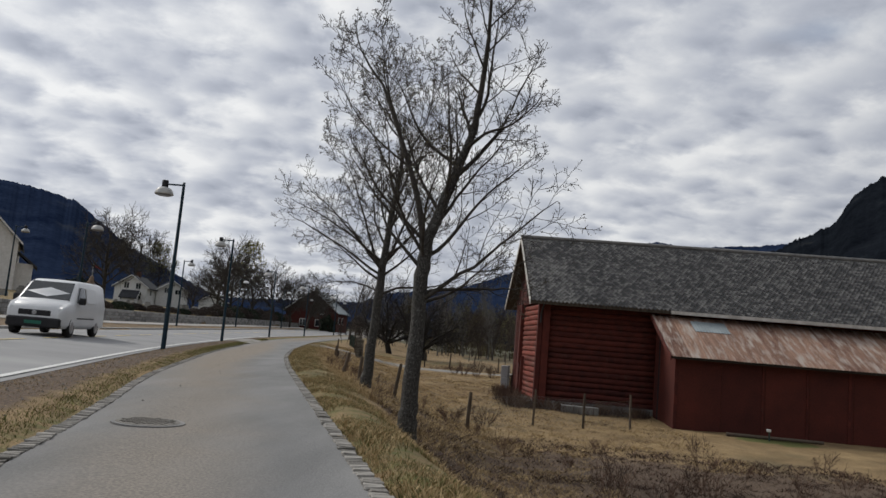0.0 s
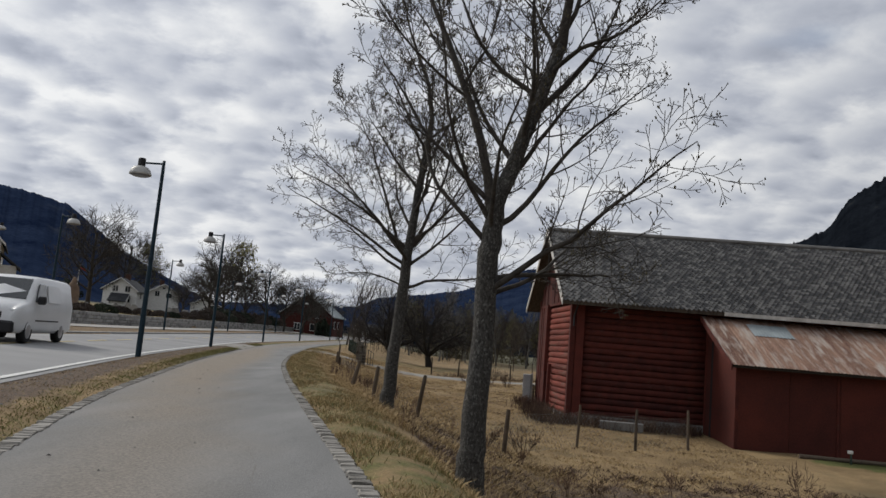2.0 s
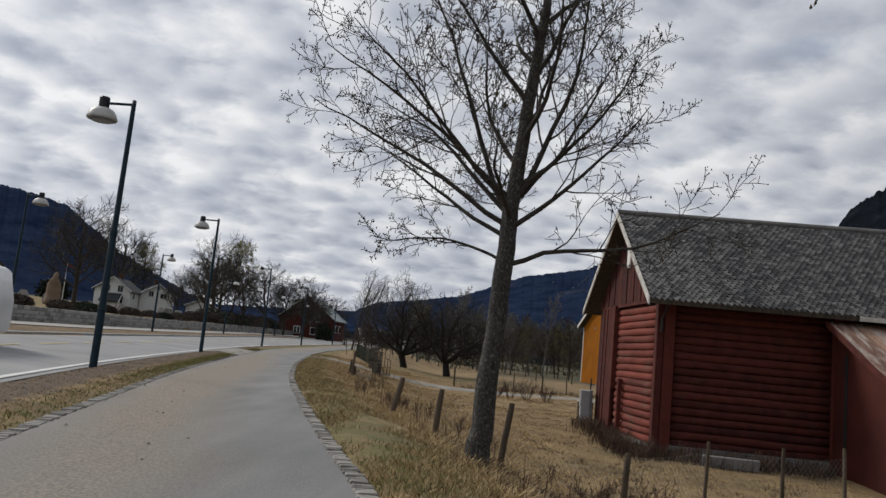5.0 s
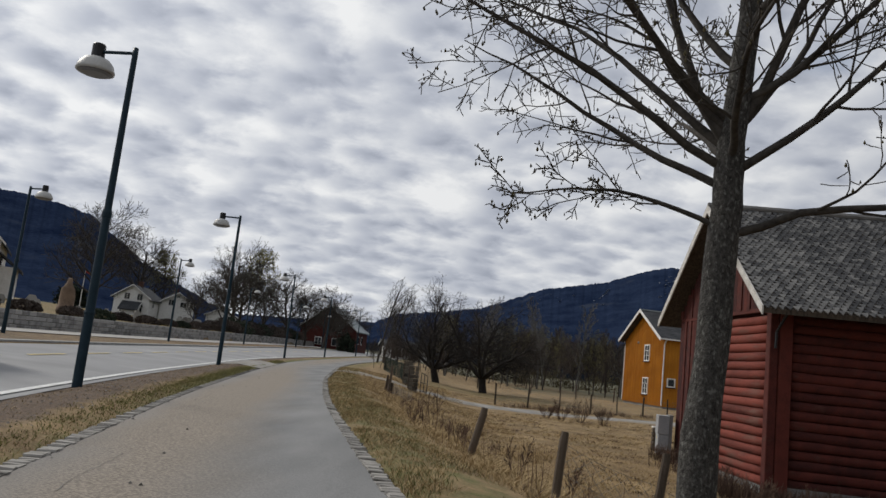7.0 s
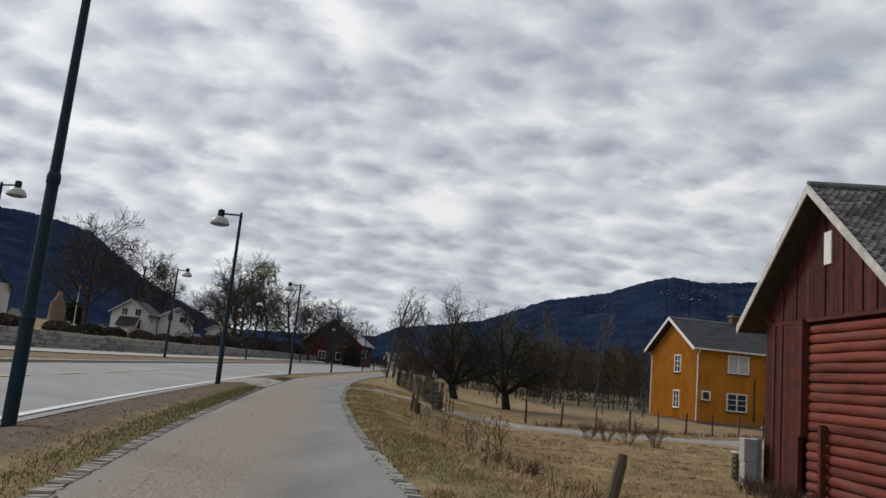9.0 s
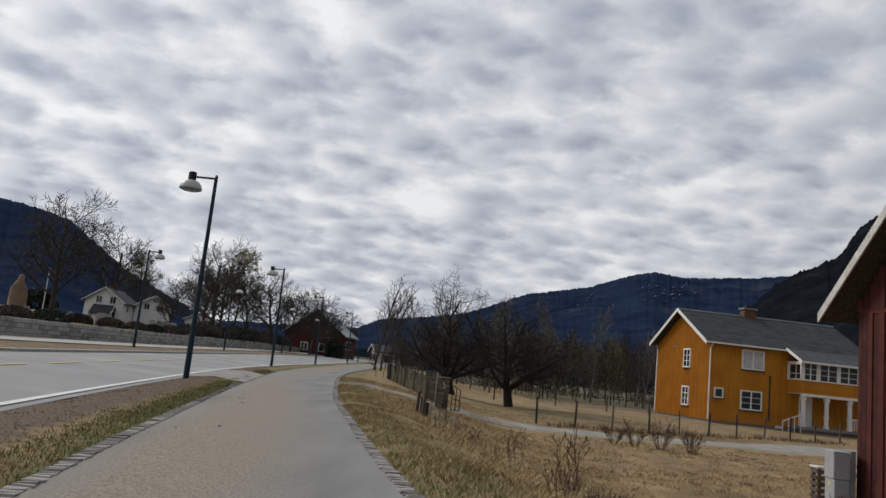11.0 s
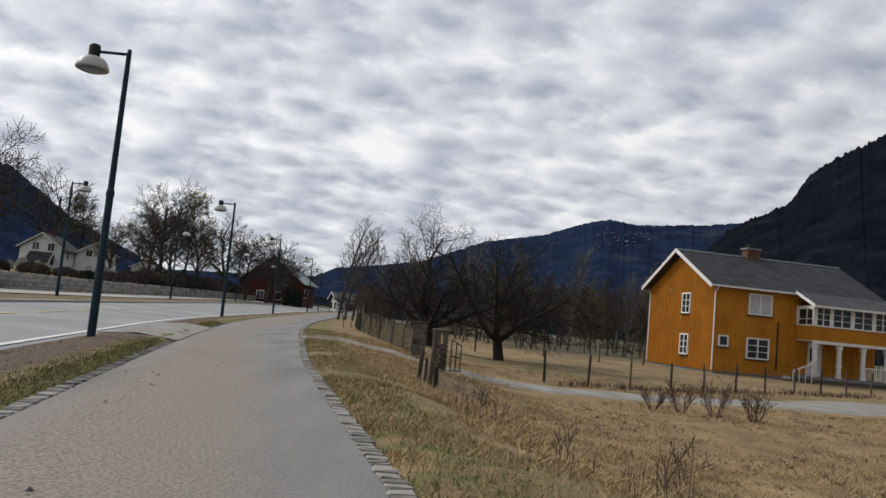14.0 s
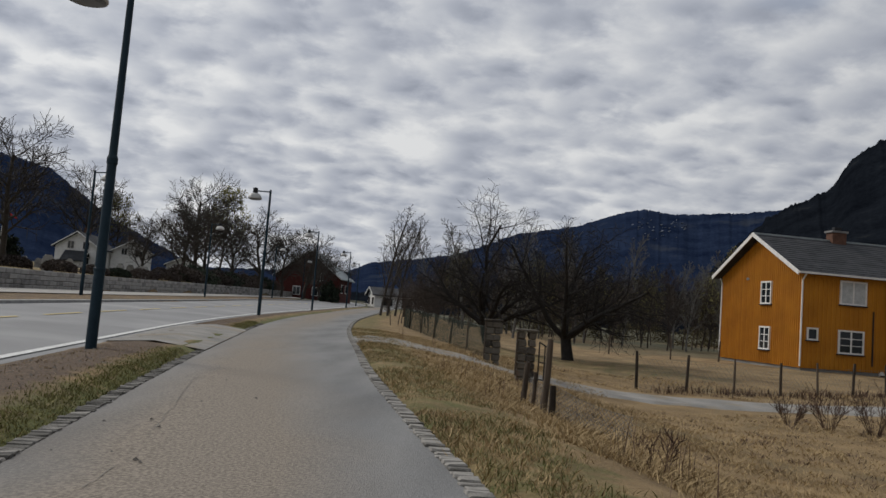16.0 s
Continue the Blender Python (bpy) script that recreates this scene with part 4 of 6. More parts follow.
box_part("cellar_window", HF, (4.2, 4.7, -.03, .05, -.12, .2), M["white_wood"], house)

# ---- trees ----


class Boughs:
    """Tapered limbs gathered into one mesh."""

    def __init__(self, seed):
        self.v, self.f, self.tips, self.rng = [], [], [], random.Random(seed)

    def tube(self, pts, radii, sides):
        base = len(self.v)
        n_ = len(pts)
        for i, p in enumerate(pts):
            d = pts[min(i + 1, n_ - 1)] - pts[max(i - 1, 0)]
            if d.length < 1e-6:
                d = Vector((0, 0, 1))
            d.normalize()
            s = d.cross(Vector((0.31, 0.17, 0.93)))
            if s.length < .05:
                s = d.cross(Vector((1, 0, 0)))
            s.normalize()
            t = d.cross(s)
            for k in range(sides):
                a = 2 * math.pi * k / sides
                self.v.append(p + (s * math.cos(a) + t * math.sin(a)) * radii[i])
        for i in range(n_ - 1):
            for k in range(sides):
                a, b = base + i * sides + k, base + i * sides + (k + 1) % sides
                self.f.append((a, b, b + sides, a + sides))

    def grow(self, p, d, length, r, level, spec):
        """One limb and all that grows from it."""
        R = self.rng
        segs = spec["segs"][level]
        pts, radii = [p.copy()], [r]
        d = d.normalized()
        end_r = spec["thin"] if level == spec["levels"] else r * spec.get("taper", .38)
        for i in range(segs):
            f = (i + 1) / segs
            d = (d + Vector((R.gauss(0, 1), R.gauss(0, 1), R.gauss(0, 1))) * spec["wobble"] + Vector((0, 0, spec["lift"][level]))).normalized()
            p = p + d * (length / segs)
            pts.append(p.copy())
            radii.append(max(r + (end_r - r) * f, spec["thin"]))
        self.tube(pts, radii, spec["sides"][level])
        if level == spec["levels"]:
            self.tips.append((pts[-1], d))
            if R.random() < spec.get("midbud", .5):
                self.tips.append((pts[len(pts) // 2], d))
            return
        count = spec["kids"][level]
        for k in range(count):
            f = spec["from"][level] + (1 - spec["from"][level]) * (k + R.random() * .8) / count
            f = min(f, .985)
            x = f * segs
            i = min(int(x), segs - 1)
            q = pts[i].lerp(pts[i + 1], x - i)
            rr = radii[i] + (radii[i + 1] - radii[i]) * (x - i)
            dd = (pts[i + 1] - pts[i]).normalized()
            a = k * 2.4 + R.uniform(-.5, .5)
            s = dd.cross(Vector((0.2, 0.1, 1)))
            s = s.normalized() if s.length > .05 else Vector((1, 0, 0))
            t = dd.cross(s).normalized()
            ang = radians(R.uniform(*spec["angle"][level]))
            nd = dd * math.cos(ang) + (s * math.cos(a) + t * math.sin(a)) * math.sin(ang)
            ln = length * R.uniform(*spec["ratio"][level]) * (1 - spec["cone"] * f)
            self.grow(q, nd, ln, min(rr * spec.get("rr", .62), rr * .9), level + 1, spec)

    def mesh(self, name, mats, split=None):
        return mesh_of(name, self.v, self.f, mats, smooth=True)


def buds_mesh(name, tips, size, rng, mat):
    v, f = [], []
    for p, d in tips:
        for _ in range(rng.choice((1, 1, 2))):
            c = p + Vector((rng.gauss(0, 1), rng.gauss(0, 1), rng.gauss(0, 1))) * size * .6
            s = size * rng.uniform(.6, 1.25)
            b = len(v)
            v += [c + Vector(o) * s for o in ((.35, 0, 0), (-.2, .3, 0), (-.2, -.3, 0), (0, 0, .75), (0, 0, -.4))]
            f += [(b, b + 1, b + 3), (b + 1, b + 2, b + 3), (b + 2, b, b + 3), (b + 1, b, b + 4), (b + 2, b + 1, b + 4), (b, b + 2, b + 4)]
    return mesh_of(name, v, f, mat)


NEAR = dict(levels=4, segs=(10, 10, 7, 4, 3), sides=(12, 7, 5, 4, 3), kids=(9, 8, 6, 4), angle=((32, 58), (28, 52), (30, 62), (30, 70)),
            ratio=((.42, .58), (.38, .54), (.36, .52), (.35, .65)), lift=(.015, .06, .08, .09, .09), wobble=.105, cone=.45, thin=.0042, rr=.46, taper=.14)
NEAR["from"] = (.16, .2, .2, .25)


def big_tree(at, label, seed, limbs, trunk, along):
    """A roadside tree with bare twigs and swelling buds; trunk and main limbs are set, the rest grows."""
    tree = thing("roadside_tree", at, label, "tree", "trees beside the path")
    T = Boughs(seed)
    pts = [Vector(p) for p, _ in trunk]
    fine, radii = [], []
    for i in range(len(pts) - 1):
        for k in range(4):
            f = k / 4
            fine.append(pts[i].lerp(pts[i + 1], f) + Vector((T.rng.gauss(0, .008), T.rng.gauss(0, .008), 0)))
            radii.append((trunk[i][1] + (trunk[i + 1][1] - trunk[i][1]) * f) * T.rng.uniform(.96, 1.04))
    fine.append(pts[-1])
    radii.append(trunk[-1][1])
    T.tube(fine, radii, 14)
    under(new("trunk", T.mesh("trunk", M["bark"])), tree)
    C = Boughs(seed + 50)
    for p, d, ln, r, lv, *bend in limbs:
        spec = dict(NEAR)
        if bend:
            spec["lift"] = (.0, bend[0], .03, .03, .03)
        C.grow(Vector(p), Vector(d), ln, r, lv, spec)
    z0_, z1_, count, reach = along
    for k in range(count):
        z = z0_ + (z1_ - z0_) * (k + .5) / count
        i = next(j for j in range(len(pts) - 1) if pts[j + 1].z >= z)
        q = pts[i].lerp(pts[i + 1], (z - pts[i].z) / (pts[i + 1].z - pts[i].z))
        a = k * 2.4 + C.rng.uniform(-.4, .4)
        C.grow(q, Vector((math.cos(a), math.sin(a), C.rng.uniform(.65, 1.15))), reach * C.rng.uniform(.85, 1.1) * (1 - .3 * k / count), .036, 1, NEAR)
    under(new("crown", C.mesh("crown", M["twig"])), tree)
    under(new("bud_growth", buds_mesh("bud_growth", C.tips[::3], .030, C.rng, M["bud"])), tree)
    return tree


big_tree((1.15, 12.98, -0.42), "bare broad roadside tree with lichen-spotted grey trunk", 3, [
    ((.72, .1, 5.2), (.22, .03, 1), 3.4, .062, 0),
    ((.02, .0, 3.0), (.06, .1, 1), 4.8, .064, 0),
    ((.03, .0, 2.15), (.9, -.2, .60), 2.9, .042, 1, .05),
    ((.03, .0, 2.1), (.85, .40, .42), 2.4, .034, 1, .05),
    ((.05, .0, 2.9), (.9, .1, .5), 2.6, .04, 1),
    ((.42, .05, 4.3), (.75, .1, .8), 2.9, .045, 1),
    ((.62, .1, 5.2), (.65, -.1, .9), 2.5, .036, 1),
    ((.0, .0, 3.2), (-.8, .3, .8), 2.5, .036, 1),
    ((.06, .0, 2.3), (.7, .6, .35), 2.4, .036, 1),
    ((-.03, .0, 2.75), (-.85, .15, .75), 2.2, .036, 1),
    ((.0, .0, 3.0), (-.6, -.35, .9), 2.4, .034, 1),
    ((.1, .0, 3.3), (.7, -.2, .8), 2.6, .042, 1),
    ((.04, .02, 3.0), (.1, .9, .7), 2.2, .034, 1),
    ((.04, -.02, 2.85), (-.1, -.9, .7), 2.1, .032, 1)],
    [((0, 0, -.35), .23), ((.0, 0, .0), .17), ((.01, 0, .5), .142), ((.03, 0, 1.6), .128), ((.03, 0, 2.6), .122), ((.06, .01, 3.15), .108), ((.36, .05, 4.1), .086), ((.72, .1, 5.25), .062)],
    (3.3, 5.2, 7, 2.4))
big_tree((-0.525, 19.78, -0.22), "bare roadside tree with grey patchy bark and budding twigs", 8, [
    ((.36, .02, 5.6), (.08, .02, 1), 3.6, .058, 0),
    ((.14, .0, 3.15), (.50, .12, 1), 3.4, .040, 0),
    ((.10, .0, 3.0), (-.50, -.05, 1), 3.4, .038, 0),
    ((.08, .0, 2.85), (-.92, .1, .6), 3.0, .036, 1, -.02),
    ((.08, .0, 3.0), (-.7, .55, .75), 3.0, .036, 1, .0),
    ((.09, .0, 3.1), (-.85, -.2, .75), 2.9, .036, 1, .0),
    ((.09, .0, 2.7), (-.85, .35, .5), 2.6, .032, 1, .0),
    ((.12, .0, 3.1), (.75, .35, .8), 2.9, .036, 1, .0),
    ((.08, .0, 3.2), (-.85, -.3, .6), 2.9, .036, 1, -.01),
    ((.07, .0, 2.4), (-.95, .15, .35), 1.6, .022, 1, -.02),
    ((.10, .0, 2.35), (.96, -.1, .16), 2.6, .034, 1, .0),
    ((.12, .0, 2.8), (.8, -.4, .6), 2.3, .036, 1),
    ((.12, .0, 2.9), (.15, .9, .5), 2.1, .034, 1),
    ((.12, .0, 2.9), (-.2, -.95, .5), 2.0, .034, 1)],
    [((-.05, 0, -.3), .21), ((-.03, 0, .0), .16), ((.0, 0, .4), .135), ((.05, 0, 1.5), .118), ((.09, 0, 2.4), .11), ((.13, 0, 3.05), .10), ((.22, .0, 4.3), .078), ((.36, .02, 5.65), .058)],
    (3.2, 5.6, 9, 2.5)).scale = (1.02, 1.02, 1.02)

APPLE = dict(levels=4, segs=(4, 8, 6, 5, 3), sides=(9, 7, 5, 3, 3), kids=(7, 10, 8, 5), angle=((45, 75), (35, 65), (35, 75), (30, 70)),
             ratio=((1.5, 2.2), (.42, .60), (.40, .58), (.4, .7)), lift=(.0, .07, .03, .0, -.06), wobble=.13, cone=.2, thin=.008, rr=.5)
APPLE["from"] = (.55, .25, .2, .2)


def orchard_tree(at, seed, h, lean_, spread, label):
    tree = thing("apple_tree", at, label, "tree", "old orchard trees")
    T = Boughs(seed)
    r = .24
    T.tube([Vector((0, 0, -.3)), Vector((0, 0, .1)), Vector(lean_) * .5 + Vector((0, 0, .55)), Vector(lean_) + Vector((0, 0, 1.1))], [r * 1.5, r * 1.1, r, r * .9], 10)
    under(new("trunk", T.mesh("trunk", M["apple_bark"])), tree)
    C = Boughs(seed + 1)
    top = Vector(lean_) + Vector((0, 0, .9))
    for k in range(6):
        a = k * 1.05 + C.rng.uniform(-.25, .25)
        C.grow(top, Vector((math.cos(a), math.sin(a), .35 + .4 * C.rng.random())), spread * C.rng.uniform(.8, 1.15), .13, 1, APPLE)
    C.grow(top, Vector((.1, 0, 1)), h - 1.2, .12, 1, APPLE)
    under(new("crown", C.mesh("crown", M["apple_bark"])), tree)
    return tree


orchard_tree((-2.15, 65.3, -.62), 21, 4.9, (-.15, 0, 0), 4.3, "old dark spreading apple tree without leaves")
orchard_tree((-5.5, 68.0, -.35), 33, 6.3, (-.25, 0, 0), 3.6, "old dark upright apple tree without leaves")

FAR = dict(levels=3, segs=(6, 5, 4, 3), sides=(6, 4, 3, 3), kids=(16, 8, 6), angle=((30, 60), (30, 60), (30, 65)),
           ratio=((.40, .60), (.42, .62), (.4, .65)), lift=(.0, .10, .06, .03), wobble=.08, cone=.5, thin=.016, rr=.5)
FAR["from"] = (.28, .2, .2)


def far_tree_mesh(seed, h, r, spec, mats):
    T = Boughs(seed)
    T.grow(Vector((0, 0, -.3)), Vector((0, 0, 1)), h, r, 0, spec)
    return T


def tree_kind(name, seed, h, r, label, group, spec=None, bark="far_twig", leaf=None, leaf_size=.1):
    tree = thing(name, (0, 0, -50), label, "tree", group)
    T = far_tree_mesh(seed, h, r, spec or FAR, None)
    under(new("crown", T.mesh("crown", M[bark])), tree)
    if leaf:
        tips = T.tips
        under(new("foliage", buds_mesh("foliage", tips, leaf_size, T.rng, M[leaf])), tree)
    return tree


def plant(master, x, y, s=1.0, rz=None, z=None):
    c = copy_thing(master, pose(x, y, (land(x, y) if z is None else z) - .05, 0, 0, random.uniform(0, 360) if rz is None else rz))
    c.scale = (s, s, s * random.uniform(.92, 1.08))
    return c


ROUND = dict(FAR, angle=((45, 75), (35, 60), (30, 65)), ratio=((.50, .66), (.45, .62), (.4, .65)), cone=.30, kids=(18, 10, 8), thin=.021, rr=.55)
ROUND["from"] = (.22, .2, .2)
SLIM = dict(FAR, angle=((25, 42), (25, 45), (30, 60)), ratio=((.28, .40), (.4, .6), (.4, .65)), kids=(20, 6, 5), cone=.55)
SLIM["from"] = (.22, .2, .2)
kinds = {
    "round": tree_kind("churchyard_tree", 61, 8.5, .27, "round-crowned bare churchyard tree", "trees behind the stone wall", ROUND, "twig"),
    "round2": tree_kind("churchyard_tree", 62, 7.8, .24, "broad bare grey-brown churchyard tree", "trees behind the stone wall", ROUND, "twig"),
    "birch": tree_kind("birch_tree", 63, 8.4, .11, "slender bare birch with pale stem", "birches", SLIM, "birch"),
    "wood": tree_kind("woodland_tree", 64, 7.0, .08, "thin bare woodland tree", "woodland beyond the field", SLIM),
    "wood2": tree_kind("woodland_tree", 65, 6.0, .07, "thin bare brownish woodland tree", "woodland beyond the field", FAR),
    "slim": tree_kind("path_tree", 68, 8.0, .12, "slender bare tree beside the path bend", "trees at the bend", dict(FAR, kids=(13, 7, 4), thin=.012, cone=.5, lift=(.10, .14, .08, .03), angle=((24, 46), (28, 50), (30, 60)), ratio=((.30, .46), (.42, .62), (.4, .65))), "twig"),
    "leafy": tree_kind("spring_tree", 66, 9.0, .15, "tall tree with young yellow-green leaves", "trees in first leaf", FAR, "far_twig", "spring_leaf", .17),
    "sprout": tree_kind("budding_tree", 67, 6.6, .08, "thin woodland tree with first green leaves", "woodland beyond the field", FAR, "far_twig", "spring_leaf", .075),
}
for x, y, s, k in ((-46, 95.6, 1.08, "round"), (-41, 128, 1.15, "round"), (-37.5, 132, 1.0, "round2"), (-35, 138, 1.0, "round"),
                   (-44, 140, 1.1, "round"), (-33, 142, .95, "round2"), (-31.5, 150, .95, "round"), (-78, 172, 1.75, "round"),
                   (-36, 100, .62, "round2"), (-30.5, 158, .9, "round2"), (-29.5, 172, .9, "round"), (-39, 118, .95, "round2")):
    plant(kinds[k], x, y, s)
plant(kinds["leafy"], -44.5, 148, 1.5)
plant(kinds["leafy"], -74, 176, 1.5)
for x, y, s in ((-13.2, 92.0, 1.0), (-12.75, 93.6, .95), (-12.3, 95.2, .95), (-11.6, 97, .9)):
    plant(kinds["slim"], x, y, s * 1.02)
wood_rng = random.Random(5)
for k in range(120):
    x, y = wood_rng.uniform(-9, 62), wood_rng.uniform(92, 150)
    if k > 56:
        x, y = wood_rng.uniform(-10, 30), wood_rng.uniform(94, 118)
    kind_ = wood_rng.choice(("wood", "wood2", "wood", "wood2", "birch", "birch")) if wood_rng.random() < .66 else "sprout"
    plant(kinds[kind_], x, y, wood_rng.uniform(.75, 1.15), wood_rng.uniform(0, 360))
for k in range(16):
    plant(kinds["wood2"], -9.5 + wood_rng.uniform(-1.2, 1.2), 70 + k * 1.7, wood_rng.uniform(.3, .5), wood_rng.uniform(0, 360))
for m_ in kinds.values():
    for o in (*m_.children_recursive, m_):
        bpy.data.objects.remove(o)


def shrub_mesh(seed, n_, h, spread, r):
    T = Boughs(seed)
    for k in range(n_):
        a = T.rng.uniform(0, 6.28)
        d = Vector((math.cos(a) * spread, math.sin(a) * spread, 1))
        T.grow(Vector((math.cos(a) * .08, math.sin(a) * .08, -.05)), d, h * T.rng.uniform(.6, 1.05), r, 2,
               dict(levels=4, segs=(0, 0, 5, 3, 3), sides=(0, 0, 4, 3, 3), kids=(0, 0, 5, 3), angle=((0, 0), (0, 0), (20, 45), (20, 45)),
                    ratio=((0, 0), (0, 0), (.3, .5), (.3, .6)), lift=(0, 0, .05, .05, .05), wobble=.07, cone=.3, thin=.004, **{"from": (0, 0, .35, .3)}))
    return T


def shrub(at, seed, n_, h, spread, r=.011, mat="dead_stem", label="leafless brown shrub in dry grass"):
    T = shrub_mesh(seed, n_, h, spread, r)
    ob = new("shrub", T.mesh("shrub", M[mat]))
    ob.location = (at[0], at[1], land(at[0], at[1]) if len(at) < 3 else at[2])
    return tagged(ob, label, "shrub", "bare shrubs")


for k, (x, y, h) in enumerate(((1.55, 49.7, 1.15), (2.35, 49.3, 1.3), (3.3, 48.9, 1.05), (.9, 50.2, .9))):
    shrub((x, y), 100 + k, 22, h * .8, .5, .007)
for k, (x, y, h) in enumerate(((2.6, 24.3, 1.1), (1.6, 24.0, .9), (3.4, 32.4, .8), (4.2, 32.2, .9), (3.9, 33.6, .8), (5.6, 32.3, .8), (6.6, 32.2, .7), (7.6, 32.0, .8),
                               (4.4, 35.5, .8), (3.7, 37.4, .7), (8.6, 31.4, .7), (4.0, 31.2, .6), (-2.6, 31.8, .6), (4.1, 36.6, .6), (3.6, 38.6, .6))):
    shrub((x, y), 140 + k, 16, h * .7, .6, .0045)
for k, (x, y, h) in enumerate(((-3.1, 31.6, 1.7), (-2.9, 33.0, 1.0), (-2.3, 32.6, .8), (-3.4, 30.0, .8), (-1.6, 33.2, .9), (-4.3, 36.2, .9), (-3.6, 34.6, 1.25), (-4.5, 41.5, .8),
                               (-5.0, 39.2, .9), (-1.5, 24.8, 1.0), (-.9, 24.3, .9), (-.2, 23.4, .95), (.7, 23.3, .8), (-2.2, 26.2, .8), (1.3, 23.8, .8), (-3.2, 28.6, .7))):
    shrub((x, y), 180 + k, 4, h * .5, .14, .0032, label="thin dead weed stems on the bank")

ditch_rng = random.Random(31)
for k in range(26):
    y = ditch_rng.uniform(12.5, 22)
    x = path_right(y) + ditch_rng.uniform(4.5, 15)
    shrub((x, y), 240 + k, 9, ditch_rng.uniform(.35, .75), .45, .004, label="low tangle of dead brown stems in the ditch")

# ---- street lamps ----


def street_lamp(at, turn_, label, group):
    """turn_: the bearing of the arm in degrees, 0 along +x."""
    post = thing("street_lamp", at, label, "street lamp", group, turn=turn_)
    bm = bmesh.new()
    add_turned(bm, (0, 0, 0), [(.084, -.3), (.084, .0), (.082, 1.25), (.078, 1.28), (.072, 2.9), (.064, 2.95), (.05, 5.9), (.046, 6.02)], 14)
    part("post", bm, M["lamp_metal"], post, smooth=True)
    bm = bmesh.new()
    add_turned(bm, (0, 0, 0), [(.084, 1.22), (.089, 1.23), (.089, 1.27), (.083, 1.28)], 14)
    part("collar", bm, M["lamp_metal"], post)
    bm = bmesh.new()
    add_turned(bm, (0, 0, 0), [(.074, 2.9), (.083, 2.92), (.083, 3.0), (.068, 3.05)], 14)
    part("collar", bm, M["lamp_metal"], post)
    bm = bmesh.new()
    add_tube(bm, [(.0, 0, 5.92), (.62, 0, 5.93)], [.032, .032], 8)
    part("arm", bm, M["lamp_metal"], post)
    bm = bmesh.new()
    add_turned(bm, (.74, 0, 5.83), [(.06, -.05), (.115, -.03), (.115, .22), (.10, .245), (.03, .25)], 16)
    part("housing", bm, M["black_metal"], post)
    bm = bmesh.new()
    add_turned(bm, (.74, 0, 5.80), [(.325, -.26), (.335, -.235), (.325, -.20), (.29, -.10), (.22, -.02), (.12, .02)], 24)
    part("shade", bm, M["lamp_shade"], post, "off-white dome shade", smooth=True)
    bm = bmesh.new()
    add_turned(bm, (.74, 0, 5.53), [(.05, -.035), (.22, -.03), (.30, .0), (.30, .02)], 20)
    part("diffuser", bm, M["lamp_glass"], post)
    return post


near_arm = 180 - 7
lamp_a = street_lamp((-8.84, 26.82, 0.0), near_arm, "tall dark teal street lamp with white dome shade on the verge", "street lamps by the path")
for x, y, z in ((-12.5, 43.84, .01), (-16.33, 67.83, .14), (-17.95, 88.8, .32), (-19.1, 113.2, .64), (-21.5, 138, .85)):
    copy_thing(lamp_a, pose(x, y, z, 0, 0, near_arm + 4))
lamp_b = street_lamp((-21.1, 43.3, .30), -12, "tall dark street lamp with white dome shade by the stone wall", "street lamps across the road")
for x, y, z in ((-24.8, 67.7, .44), (-27.45, 92.8, .68), (-28.2, 117.5, .95), (-30, 142, 1.1), (-17.5, 21.5, .3)):
    copy_thing(lamp_b, pose(x, y, z, 0, 0, -8))
copy_thing(lamp_b, pose(-36.8, 61.2, land(-36.8, 61.2) - .1, 0, 0, 20))

# ---- stone retaining wall across the road ----
wall = thing("retaining_wall", (-24.9, 42.0, .3), "low wall of grey split granite blocks", "stone wall", kind="structure")
W0 = Vector((-24.9, 42.0, .3))
block_meshes = []
for k in range(4):
    bm = bmesh.new()
    add_box(bm, SQUARE, -.2, .2, -.39, .39, .008, .242, .022)
    for v_ in bm.verts:
        v_.co += Vector((random.uniform(-.012, .012), random.uniform(-.01, .01), random.uniform(-.006, .006)))
    me = bpy.data.meshes.new("block")
    bm.to_mesh(me)
    bm.free()
    me.materials.append(M["wall_block"])
    block_meshes.append(me)
wv, wf, count = [], [], 0
y = 24.0
while y < 165:
    near_ = 40 < y < 100
    for c in range(4):
        yy = y + (.39 if c % 2 else 0)
        x = wall_line(yy)
        slope = (wall_line(yy + .5) - wall_line(yy - .5))
        z = base_rise(yy) + .035 * (road_near(yy) - x) + .02 + c * .25
        m4 = pose(x + random.uniform(-.012, .012) - c * .012, yy, z - .05, 0, 0, -math.degrees(math.atan(slope)) * -1 * -1)
        if near_ and count < 300:
            b = new("block", random.choice(block_meshes))
            b.parent = wall
            b.matrix_world = m4
            b.matrix_parent_inverse = Matrix.Translation(-W0)
            b.matrix_basis = m4
            count += 1
        else:
            me = block_meshes[(count + c) % 4]
            base = len(wv)
            wv += [m4 @ v_.co - W0 for v_ in me.vertices]
            wf += [tuple(i + base for i in p.vertices) for p in me.polygons]
    y += .785
rest = new("block_courses", mesh_of("block_courses", wv, wf, M["wall_block"]))
rest.parent = wall
tagged(rest, "courses of grey granite blocks", kind="stuff")
core = strip("wall_core", lambda y: wall_line(y) - .45, lambda y: wall_line(y) + .1, steps((24, 166, 1.5)), .93, M["wall_block"], 1,
             lambda x, y: base_rise(y) + .035 * (road_near(y) - wall_line(y)))
core.parent = wall
core.matrix_parent_inverse = Matrix.Translation(-W0)
